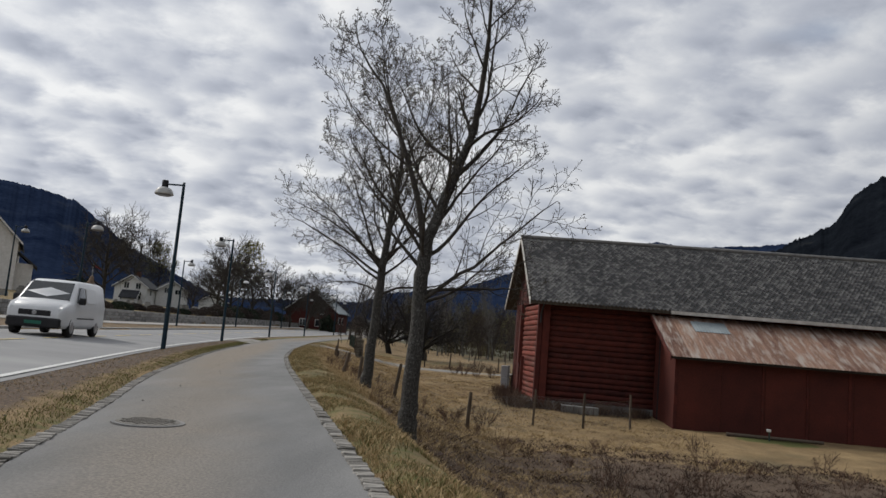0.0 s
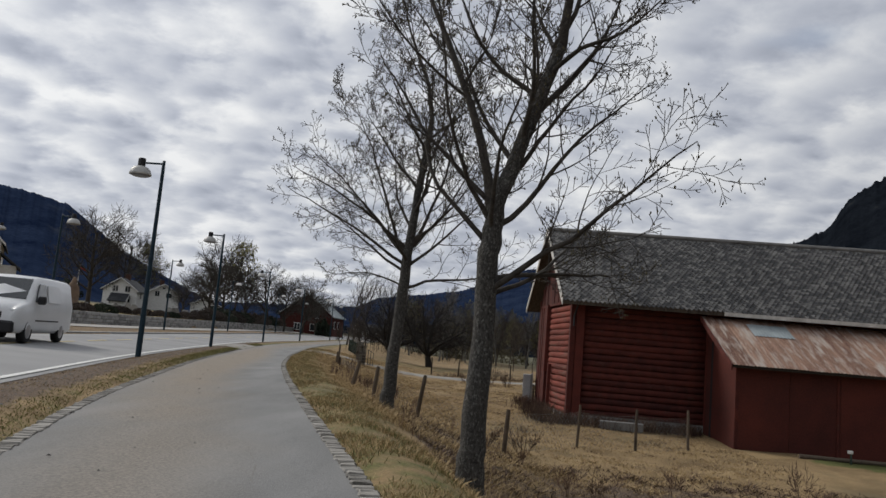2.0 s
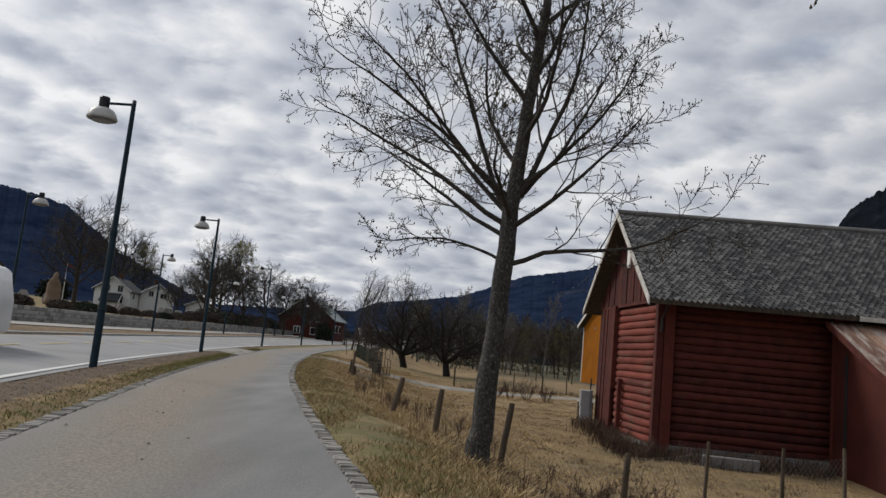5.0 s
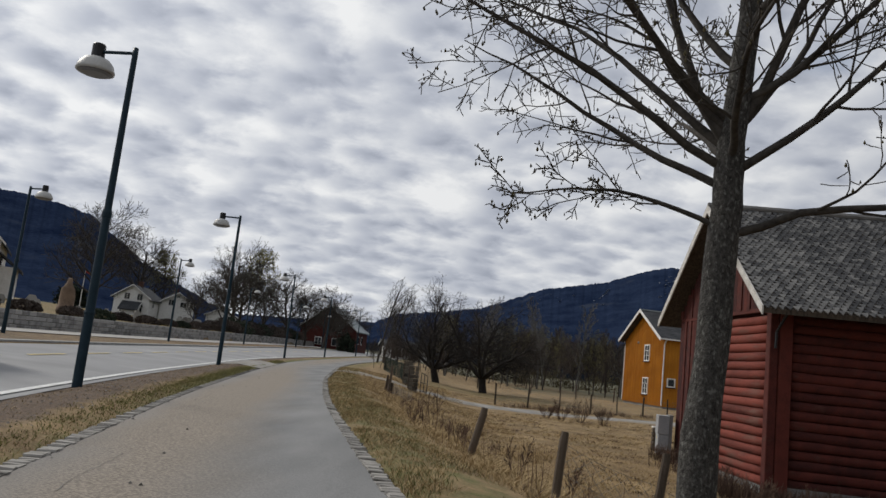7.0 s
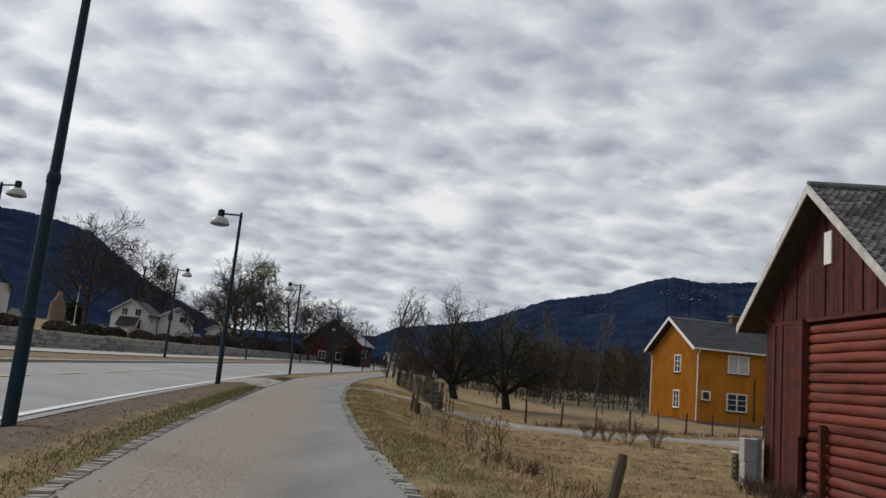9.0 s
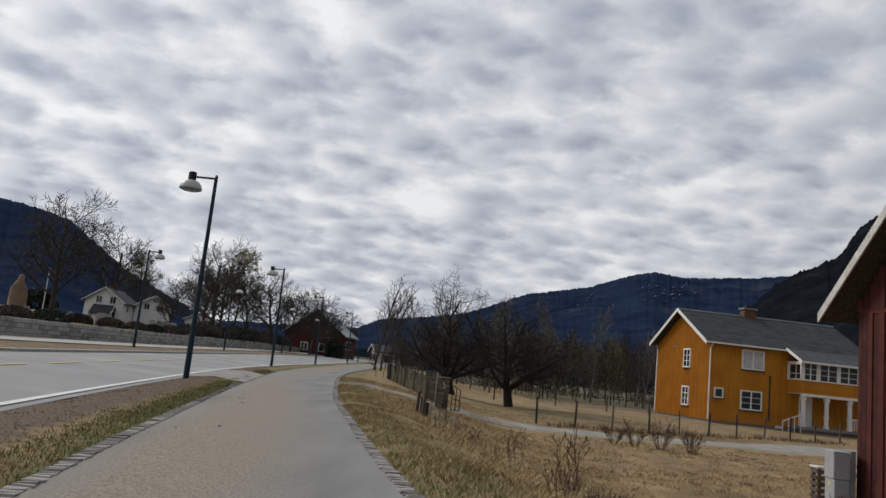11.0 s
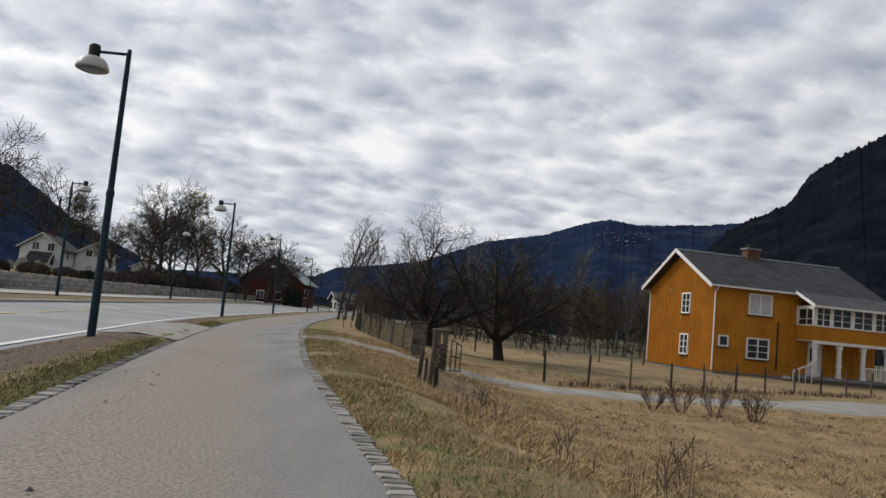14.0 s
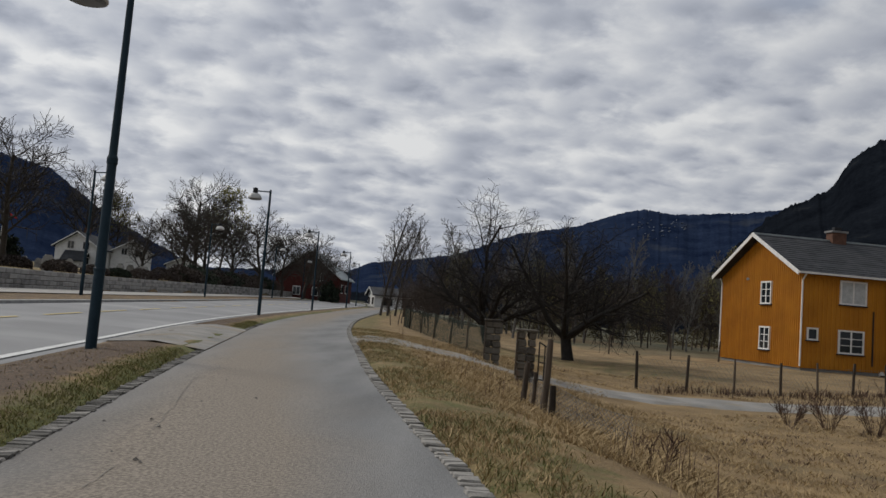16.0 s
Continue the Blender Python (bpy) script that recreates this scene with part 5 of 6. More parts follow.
# kerb and paving on the far side of the road
kv, kf = [], []
ys = steps((-10, 160, 1.0))
for y in ys:
    for dx, dz in ((0, -.1), (0, .10), (-.14, .11), (-.14, -.1)):
        x = road_far(y) + dx
        kv.append((x, y, road_height(x, y) + dz))
for i in range(len(ys) - 1):
    for k in range(3):
        a = i * 4 + k
        kf.append((a, a + 1, a + 5, a + 4))
tagged(new("kerb", mesh_of("kerb", kv, kf, M["wall_block"])), "low dark granite kerb along the road", "kerb", kind="structure")
tagged(strip("pavement", lambda y: wall_line(y) + .7, lambda y: wall_line(y) + 2.9, steps((-10, 165, 1.5)), .10, M["sidewalk"], 2,
             lambda x, y: road_height(x, y)), "pale paved walkway below the stone wall", "pavement", kind="structure")

# ---- crossing between road and path, drive to the house ----
cross_v, cross_f = [], []
for i in range(13):
    f = i / 12
    y0_ = 45.7 + f * 8.6
    a_ = max(road_near(y0_ + .5) , -99) - .02
    b_ = path_left(y0_) - .0
    for k in range(5):
        g_ = k / 4
        yy = y0_ + (1 - g_) * .3
        cross_v.append((a_ + (b_ - a_) * g_, yy, base_rise(yy) + .105 - .09 * abs(2 * g_ - 1)))
for i in range(12):
    for k in range(4):
        a = i * 5 + k
        cross_f.append((a, a + 1, a + 6, a + 5))
tagged(new("crossing", mesh_of("crossing", cross_v, cross_f, M["gravel"], smooth=True)), "grey paved crossing between road and path", "crossing", kind="structure")
drive_mid = [(-10.3, 54.6), (-8, 53.6), (-5.6, 52.3), (-3.5, 52.7), (0, 53.4), (4, 54.4), (8, 55.6), (13, 57.5), (20, 60), (30, 63)]
drive_w = [2.3, 1.3, 1.05, 1.05, 1.1, 1.4, 2.2, 3.2, 3.4, 3.4]
dv, df = [], []
N = 60
cx, cy = curve_through([(i, p[0]) for i, p in enumerate(drive_mid)]), curve_through([(i, p[1]) for i, p in enumerate(drive_mid)])
for i in range(N + 1):
    t = (len(drive_mid) - 1) * i / N
    w = float(np.interp(t, range(len(drive_w)), drive_w))
    tx, ty = cx(t + .02) - cx(t - .02), cy(t + .02) - cy(t - .02)
    l_ = math.hypot(tx, ty)
    nx, ny = -ty / l_, tx / l_
    for k in range(7):
        o = (k / 3 - 1) * w
        x, y = cx(t) + nx * o, cy(t) + ny * o
        dv.append((x, y, land(x, y) + (.045 if 0 < k < 6 else -.06)))
for i in range(N):
    for k in range(6):
        a = i * 7 + k
        df.append((a, a + 7, a + 8, a + 1))
tagged(new("driveway", mesh_of("driveway", dv, df, M["gravel"], smooth=True)), "pale gravel drive leading to the yellow house", "driveway", kind="structure")

# ---- manhole ----
mh = thing("manhole_cover", (-1.08, 7.93, .024), "round cast-iron manhole cover set in the path", "manhole cover")
bm = bmesh.new()
add_turned(bm, (0, 0, 0), [(.36, -.03), (.36, .004), (.335, .006)], 32)
part("surround", bm, M["foundation"], mh)
bm = bmesh.new()
add_turned(bm, (0, 0, 0), [(.315, -.02), (.315, .008), (.30, .012)], 32)
for k in range(-5, 6):
    for j in range(-5, 6):
        if k * k + j * j < 26:
            add_box(bm, SQUARE, k * .052 - .016, k * .052 + .016, j * .052 - .016, j * .052 + .016, .012, .019)
part("lid", bm, M["iron"], mh)

# ---- white van on the road ----
van = thing("white_van", (-12.9, 27.0, road_height(-12.9, 27.0) + .03), "white panel van with dark lower bumper and lit headlights", "van",
            turn=-90 + 12.5)
SEC = [  # station along the van from nose to tail: half width, z of sill, beltline, roof, roof half width
    (2.45, .78, .42, .75, .86, .74), (2.38, .86, .30, .88, .98, .80), (2.05, .93, .27, 1.02, 1.12, .84), (1.62, .95, .27, 1.10, 1.22, .86),
    (1.35, .95, .27, 1.12, 1.48, .84), (.85, .95, .27, 1.12, 1.86, .80), (.55, .95, .27, 1.12, 1.94, .80), (-.9, .95, .27, 1.12, 1.96, .80),
    (-2.2, .95, .27, 1.12, 1.95, .80), (-2.42, .94, .30, 1.12, 1.90, .78), (-2.46, .90, .36, 1.10, 1.84, .74)]
bm = bmesh.new()
rings = []
for x, hw, zs, zb, zr, rw in SEC:
    prof = [(-hw * .9, zs), (-hw, zs + .12), (-hw, zb), (-(hw + rw) / 2 * .985, (zb + zr) / 2 + .02), (-rw, zr - .07), (-rw * .85, zr), (0, zr + .02),
            (rw * .85, zr), (rw, zr - .07), ((hw + rw) / 2 * .985, (zb + zr) / 2 + .02), (hw, zb), (hw, zs + .12), (hw * .9, zs)]
    rings.append([bm.verts.new((x, y_, z_)) for y_, z_ in prof])
for a, b in zip(rings, rings[1:]):
    for k in range(13):
        bm.faces.new((a[k], a[(k + 1) % 13], b[(k + 1) % 13], b[k]))
bm.faces.new(rings[0]), bm.faces.new(rings[-1][::-1])
bmesh.ops.recalc_face_normals(bm, faces=bm.faces)
part("body", bm, M["van_white"], van, smooth=True)


def slab(name, pts, off, mat, parent, label=""):
    bm = bmesh.new()
    pts = [Vector(p) for p in pts]
    nrm = (pts[1] - pts[0]).cross(pts[2] - pts[0]).normalized() * off
    add_hull(bm, [p - nrm for p in pts], [p + nrm for p in pts])
    return part(name, bm, M[mat], parent, label)


slab("windscreen", [(1.60, -.78, 1.24), (1.60, .78, 1.24), (.90, .68, 1.84), (.90, -.68, 1.84)], .02, "glass_dark", van)
for s in (-1, 1):
    slab("side_window", [(1.25, s * .955, 1.18), (.35, s * .955, 1.18), (.35, s * .855, 1.72), (.85, s * .86, 1.72)], .02, "glass_dark", van)
    slab("rear_side_window", [(.15, s * .955, 1.2), (-1.0, s * .955, 1.2), (-1.0, s * .86, 1.72), (.15, s * .86, 1.72)], .016, "van_white", van)
    bm = bmesh.new()
    add_box(bm, SQUARE, 1.05, 1.2, min(s * .97, s * 1.18), max(s * .97, s * 1.18), 1.12, 1.36, .03)
    part("wing_mirror", bm, M["black_metal"], van)
    bm = bmesh.new()
    add_box(bm, SQUARE, 2.26, 2.42, min(s * .52, s * .80), max(s * .52, s * .80), .78, .93, .02)
    part("headlight", bm, M["headlight"], van)
    bm = bmesh.new()
    add_box(bm, SQUARE, 2.40, 2.49, min(s * .45, s * .62), max(s * .45, s * .62), .40, .48, .01)
    part("fog_lamp", bm, M["headlight"], van)
    bm = bmesh.new()
    add_box(bm, SQUARE, -1.0, 1.1, min(s * .955, s * .965), max(s * .955, s * .965), .62, .66)
    part("side_moulding", bm, M["black_metal"], van)
    for x in (1.55, -1.45):
        bm = bmesh.new()
        add_turned(bm, (x, 0, 0), [(.22, -.1), (.31, -.11), (.33, -.07), (.33, .07), (.31, .11), (.22, .1)], 22)
        for v_ in bm.verts:
            r_ = v_.co - Vector((x, 0, 0))
            v_.co = Vector((x + r_.x, s * .84 + r_.z, .32 + r_.y))
        wheel = part("tyre", bm, M["tyre"], van, smooth=True)
        bm = bmesh.new()
        add_turned(bm, (0, 0, 0), [(.05, .02), (.2, .0), (.23, -.06), (.2, -.09)], 16)
        for v_ in bm.verts:
            r_ = v_.co.copy()
            v_.co = Vector((x + r_.x, s * (.955 + r_.z), .32 + r_.y))
        part("rim", bm, M["rim"], wheel)
bm = bmesh.new()
add_box(bm, SQUARE, 2.30, 2.50, -.84, .84, .27, .60, .05)
part("bumper", bm, M["black_metal"], van)
bm = bmesh.new()
add_box(bm, SQUARE, 2.36, 2.47, -.5, .5, .66, .84, .02)
part("grille", bm, M["black_metal"], van)
bm = bmesh.new()
add_box(bm, SQUARE, 2.50, 2.52, -.26, .26, .38, .49)
part("number_plate", bm, M["plate"], van)
bm = bmesh.new()
add_turned(bm, (2.475, 0, .755), [(.07, -.01), (.075, .0), (.06, .01)], 14, axis="x")
part("badge", bm, M["rim"], van)

# ---- far buildings ----


def simple_house(name, at, turn_, w, d, eave, rise, wall_m, roof_m, label, windows=(), chimney_=False, category="house", side=()):
    """Gable towards local -y; windows: (x, z, w, h) on the gable, side: (y, z, w, h) on the +x wall."""
    h = thing(name, at, label, category, turn=turn_)
    bm = bmesh.new()
    add_box(bm, SQUARE, -w / 2, w / 2, 0, d, -1.2, eave)
    part("wall", bm, M[wall_m], h)
    bm = bmesh.new()
    t_ = [(-w / 2, eave - .02), (w / 2, eave - .02), (0, eave + rise - .1)]
    add_hull(bm, [Vector((x, 0.01, z)) for x, z in t_], [Vector((x, d - .01, z)) for x, z in t_])
    part("gable_wall", bm, M[wall_m], h)
    for s in (-1, 1):
        ov = .45
        ez = eave - rise * ov / (w / 2)
        a = [Vector((s * (w / 2 + ov), -.5, ez)), Vector((0, -.5, eave + rise)), Vector((0, -.5, eave + rise - .2)), Vector((s * (w / 2 + ov), -.5, ez - .2))]
        bm = bmesh.new()
        add_hull(bm, a, [p + Vector((0, d + 1.0, 0)) for p in a])
        part("roof_slope", bm, M[roof_m], h)
        bm = bmesh.new()
        b = [p + Vector((0, -.06, .03)) for p in a]
        add_hull(bm, b, [p + Vector((0, .05, 0)) for p in b])
        part("bargeboard", bm, M["white_wood"], h)
    for x, z, ww, hh in windows:
        fr = box_part("window", SQUARE, (x - ww / 2 - .1, x + ww / 2 + .1, -.06, .02, z - hh / 2 - .1, z + hh / 2 + .1), M["white_wood"], h)
        box_part("pane", SQUARE, (x - ww / 2, x - .04, -.09, -.055, z - hh / 2, z + hh / 2), M["glass_dark"], fr)
        box_part("pane", SQUARE, (x + .04, x + ww / 2, -.09, -.055, z - hh / 2, z + hh / 2), M["glass_dark"], fr)
    for y_, z, ww, hh in side:
        fr = box_part("window", SQUARE, (w / 2 - .02, w / 2 + .06, y_ - ww / 2 - .1, y_ + ww / 2 + .1, z - hh / 2 - .1, z + hh / 2 + .1), M["white_wood"], h)
        box_part("pane", SQUARE, (w / 2 + .055, w / 2 + .09, y_ - ww / 2, y_ + ww / 2, z - hh / 2, z + hh / 2), M["glass_dark"], fr)
    if chimney_:
        box_part("chimney", SQUARE, (-.4, .4, d * .4, d * .4 + .8, eave + rise - .6, eave + rise + .9), M["brick"], h)
    return h


simple_house("white_house", (-67.9, 150, 3.9), 8, 6.4, 9, 3.1, 2.2, "white_wood", "house_roof", "white timber house with dark gabled roof behind the churchyard",
             ((-.9, 3.1, .9, 1.1), (1.4, 3.1, .9, 1.1), (-1.4, .7, .9, 1.0), (1.6, .7, .9, 1.0)), True, side=((2.5, 2.0, .9, 1.0),))
simple_house("white_house", (-62.6, 158, 4.0), 30, 6.4, 9, 3.0, 2.0, "white_wood", "house_roof", "white timber house with dark roof and chimney beside hedge",
             ((-1.2, 2.9, .8, 1.0), (1.1, 2.7, 1.1, .9), (0, 4.1, .5, .4)), True, side=((2.2, 2.2, .8, .9), (5.0, 2.2, .8, .9)))
simple_house("white_annex", (-66.2, 149.5, 3.8), 95, 2.4, 2.6, 1.2, 1.1, "white_wood", "house_roof", "small white entrance annex with dark roof", ())
simple_house("white_house", (-56.5, 166, 4.4), 20, 6, 7, 1.4, 1.5, "white_wood", "house_roof", "low white timber house half hidden by trees", ((1.2, .8, 1.2, .9),))
HALL_AT = (-33.7, 163, 1.2)
simple_house("red_hall", HALL_AT, -5, 11.4, 9.0, 4.4, 4.3, "red_wood", "zinc", "dark red timber hall with grey roof beside the road",
             ((2.3, 4.2, .9, 1.3), (2.0, 1.6, 1.9, 1.3), (-1.8, 1.6, 1.2, 1.3)), False, "hall",
             tuple((2.0 + 2.8 * k, 2.4, 1.0, 1.3) for k in range(2)))
simple_house("white_garage", (-21.8, 158, .7), -72, 5.5, 8.5, 2.5, 1.1, "white_wood", "house_roof", "low white roadside building with dark roof and wide windows",
             ((-1.5, 1.3, 1.4, 1.1), (1.6, 1.3, 1.2, 1.1)), False, "building", ((2.2, 1.2, 1.6, 1.2), (5.5, 1.2, 1.6, 1.6)))
church = thing("white_church", (-69.4, 101.9, 2.6), "large white timber church with grey slate roof", "church", turn=31)
bm = bmesh.new()
add_box(bm, SQUARE, -7, 6.2, 0, 18, -1, 7.7)
t_ = [(-7, 7.6), (6.2, 7.6), (-.4, 14.2)]
add_hull(bm, [Vector((x, .02, z)) for x, z in t_], [Vector((x, 18, z)) for x, z in t_])
part("nave_wall", bm, M["white_wood"], church)
for s, e_ in ((-1, -7.6), (1, 6.8)):
    bm = bmesh.new()
    a = [Vector((e_, -.6, 7.3)), Vector((-.4, -.6, 14.6)), Vector((-.4, -.6, 14.3)), Vector((e_, -.6, 7.0))]
    add_hull(bm, a, [p + Vector((0, 19.2, 0)) for p in a])
    part("roof_slope", bm, M["house_roof"], church)
    bm = bmesh.new()
    add_hull(bm, [p + Vector((0, -.06, .03)) for p in a], [p + Vector((0, 0, .03)) for p in a])
    part("bargeboard", bm, M["white_wood"], church)
bm = bmesh.new()
add_box(bm, SQUARE, 6.2, 8.4, 2, 9, -1, 4.6)
part("side_wing", bm, M["white_wood"], church)
bm = bmesh.new()
a = [Vector((9.0, 1.6, 4.3)), Vector((6.2, 1.6, 6.4)), Vector((6.2, 1.6, 6.1)), Vector((9.0, 1.6, 4.0))]
add_hull(bm, a, [p + Vector((0, 7.8, 0)) for p in a])
part("wing_roof", bm, M["house_roof"], church)

# ---- churchyard things behind the wall ----
yard = random.Random(9)
stone_mesh = []
for k in range(3):
    bm = bmesh.new()
    w, h = (.55, .85, .7)[k], (.9, .7, 1.2)[k]
    prof = [(-w / 2, 0), (w / 2, 0), (w / 2, h * .75), (w * .25, h), (-w * .25, h), (-w / 2, h * .75)]
    add_hull(bm, [Vector((x, -.08, z - .2)) for x, z in prof], [Vector((x, .08, z - .2)) for x, z in prof])
    bmesh.ops.recalc_face_normals(bm, faces=bm.faces)
    me = bpy.data.meshes.new("gravestone")
    bm.to_mesh(me)
    bm.free()
    me.materials.append(M["grave"])
    stone_mesh.append(me)
for k in range(34):
    y = yard.uniform(52, 128)
    x = wall_line(y) - yard.uniform(2.5, 17)
    ob = new("gravestone", yard.choice(stone_mesh))
    ob.matrix_world = pose(x, y, land(x, y), yard.uniform(-3, 3), 0, yard.uniform(-20, 40))
    tagged(ob, "upright grey gravestone in churchyard grass", "gravestone", "gravestones")
bm = bmesh.new()
add_turned(bm, (0, 0, 0), [(.75, -.2), (.7, .5), (.62, .55), (.58, 1.3), (.5, 1.9), (.3, 2.3), (.22, 2.45), (.2, 2.7), (.08, 2.85)], 12)
for v_ in bm.verts:
    v_.co += Vector((noise.noise(v_.co * 1.7), noise.noise(v_.co * 1.7 + Vector((5, 0, 0))), 0)) * .12
ob = part("stone_monument", bm, M["monument"], None, smooth=True)
ob.matrix_world = Matrix.Translation((-37.0, 75.0, land(-37, 75)))
tagged(ob, "weathered brown stone memorial in the churchyard", "monument")
pole = thing("flagpole", (-55.3, 110, land(-55.3, 110)), "thin white flagpole with a small red pennant", "flagpole")
bm = bmesh.new()
add_tube(bm, [(0, 0, -.2), (0, 0, 5.4)], [.07, .04], 8)
part("pole", bm, M["white_wood"], pole)
bm = bmesh.new()
a = [Vector((.05, 0, 5.3)), Vector((1.5, .1, 4.5)), Vector((1.45, .1, 4.35)), Vector((.05, 0, 4.95))]
add_hull(bm, a, [p + Vector((0, .02, 0)) for p in a])
part("pennant", bm, M["flag_red"], pole)


def clump(name, at, size, n_, leaf, mat, seed, label, category, group=""):
    """A bushy mass of many small leaves."""
    R = random.Random(seed)
    v, f = [], []
    for k in range(n_):
        a, b, r = R.uniform(0, 6.28), R.uniform(-.25, 1.0), R.uniform(.55, 1.05) ** .6
        c = Vector((math.cos(a) * math.sqrt(max(1 - b * b, 0)) * size[0], math.sin(a) * math.sqrt(max(1 - b * b, 0)) * size[1], b * size[2])) * r
        c += Vector((noise.noise(c * .9), noise.noise(c * .9 + Vector((9, 0, 0))), noise.noise(c * .9 + Vector((0, 9, 0))))) * .35 * size[2]
        d = Vector((R.gauss(0, 1), R.gauss(0, 1), R.gauss(0, 1))).normalized()
        e_ = d.cross(Vector((R.gauss(0, 1), R.gauss(0, 1), R.gauss(0, 1)))).normalized()
        i = len(v)
        s = leaf * R.uniform(.6, 1.3)
        v += [c - d * s, c + e_ * s * .4, c + d * s, c - e_ * s * .4]
        f.append((i, i + 1, i + 2, i + 3))
    ob = new(name, mesh_of(name, v, f, M[mat]))
    ob.location = at
    return tagged(ob, label, category, group)


for k, (y, off, s, m_) in enumerate(((62, 1.6, .5, "far_twig"), (66, 1.4, .6, "evergreen"), (71, 1.8, .5, "far_twig"), (76, 1.5, .55, "far_twig"), (81, 1.3, .5, "far_twig"),
                                     (104, 2, 1.3, "far_twig"), (108, 2.2, 1.5, "evergreen"), (113, 2, 1.5, "far_twig"), (118, 2.2, 1.6, "evergreen"), (124, 2, 1.5, "far_twig"),
                                     (131, 2, 1.6, "far_twig"), (139, 2, 1.6, "evergreen"), (148, 2, 1.5, "far_twig"), (56, 1.7, .5, "far_twig"), (51, 1.5, .5, "far_twig"),
                                     (86, 1.5, .5, "evergreen"), (92, 1.6, .7, "far_twig"), (98, 1.8, .9, "far_twig"))):
    x = wall_line(y) - off
    clump("hedge_bush", (x, y, land(x, y) + .2), (s * 1.6, s * 2.2, s), 2200, .09 if s < 1 else .15, m_, 300 + k,
          "dark clipped hedge bush behind the stone wall", "bush", "bushes behind the wall")
clump("evergreen_bush", (-69, 132, land(-69, 132) + .8), (2.4, 2.4, 2.6), 1500, .35, "evergreen", 330, "dark evergreen shrub in the churchyard", "bush")
clump("evergreen_bush", (-27.6, 152, 1.6), (1.6, 1.6, 2.6), 1500, .3, "evergreen", 331, "dark cone-shaped evergreen beside the red hall", "bush")
for k in range(9):
    x, y = 14 + k * 6 + random.uniform(-2, 2), 128 + random.uniform(-8, 8)
    clump("woodland_brush", (x - 18, y, -.6), (4.5, 3, 2.4), 4200, .13, "brush", 350 + k, "tangled brown brush at the wood's edge", "brush", "brush at the wood's edge")

# ---- fences ----


def fence_post(name, at, h, r, lean_=(0, 0), seed=0, mat="post_wood"):
    R = random.Random(seed)
    bm = bmesh.new()
    pts = [Vector((lean_[0] * f, lean_[1] * f, -.25 + (h + .25) * f)) + Vector((R.gauss(0, .004), R.gauss(0, .004), 0)) for f in (0, .3, .6, .9, 1)]
    add_tube(bm, pts, [r * 1.05, r, r * .97, r * .93, r * .8], 8)
    ob = part(name, bm, M[mat], None)
    ob.location = at
    return ob


def run_of_posts(points, h, r, label, group, name="fence_post", leans=()):
    made = []
    for k, (x, y) in enumerate(points):
        z = land(x, y)
        ob = fence_post(name, (x, y, z), (h[k] if isinstance(h, tuple) else h) * random.uniform(.97, 1.04), r * random.uniform(.85, 1.15),
                        leans[k] if k < len(leans) else (random.uniform(-.06, .06), random.uniform(-.04, .04)), 500 + k)
        made.append(tagged(ob, label, "fence post", group))
    return made


def netting(name, points, h, cell, thick, mat, label, lift=.05):
    """Wire mesh hung between posts: straight strands and crossing diagonals."""
    v, f = [], []

    def strand(a, b):
        d = (b - a).normalized()
        s = d.cross(Vector((.3, .8, .5))).normalized() * thick
        t = d.cross(s).normalized() * thick
        i = len(v)
        for p in (a, b):
            v.extend((p + s, p - s * .5 + t * .87, p - s * .5 - t * .87))
        f.extend(((i, i + 1, i + 4, i + 3), (i + 1, i + 2, i + 5, i + 4), (i + 2, i, i + 3, i + 5)))
    for (x0, y0), (x1, y1) in zip(points, points[1:]):
        L = math.hypot(x1 - x0, y1 - y0)
        A, B = Vector((x0, y0, land(x0, y0) + lift)), Vector((x1, y1, land(x1, y1) + lift))

        def P(s_, z_):
            return A.lerp(B, s_ / L) + Vector((0, 0, z_ - .05 * math.sin(math.pi * s_ / L)))
        for z_ in (0, h * .5, h):
            for k in range(4):
                strand(P(L * k / 4, z_), P(L * (k + 1) / 4, z_))
        s_ = -h
        while s_ < L:
            for sign in (1, -1):
                a0, b0 = (s_, 0.0), (s_ + h, h)
                if a0[0] < 0:
                    a0 = (0.0, -s_)
                if b0[0] > L:
                    b0 = (L, L - s_)
                za, zb = (a0[1], b0[1]) if sign > 0 else (h - a0[1], h - b0[1])
                strand(P(a0[0], za), P(b0[0], zb))
            s_ += cell
    ob = new(name, mesh_of(name, v, f, M[mat]))
    return tagged(ob, label, "wire netting")


bank = [(-2.2, 25.6), (-1.2, 22.7), (-.13, 22.9), (2.1, 24.03)]
run_of_posts(bank, (.66, .74, 1.02, 1.12), .054, "weathered round wooden fence post on the grassy bank", "field fence posts",
             leans=((.2, .05), (.07, .02), (.14, .03), (.05, 0)))
low = [(2.1, 24.03), (4.32, 26.7), (6.1, 27.2), (7.95, 28.3)]
run_of_posts(low[1:4], 1.18, .045, "slim grey wooden fence post in dry grass", "field fence posts")
netting("wire_netting", bank[1:], .62, .14, .0022, "wire", "sagging galvanised wire netting on wooden posts")
netting("wire_netting", low[:4], .95, .16, .0022, "wire", "galvanised wire netting across the dry field")
garden = [(-1.4, 55.6), (.36, 56.5), (2.18, 57.4), (4.0, 58.2), (5.6, 59.0), (7.2, 59.8), (8.8, 60.6), (10.4, 61.4), (12.0, 62.2), (13.6, 63.0), (15.2, 63.8)]
run_of_posts(garden, 1.10, .045, "grey wooden fence post along the gravel drive", "garden fence posts")
netting("wire_netting", garden, .9, .2, .0025, "wire", "thin wire netting along the garden")
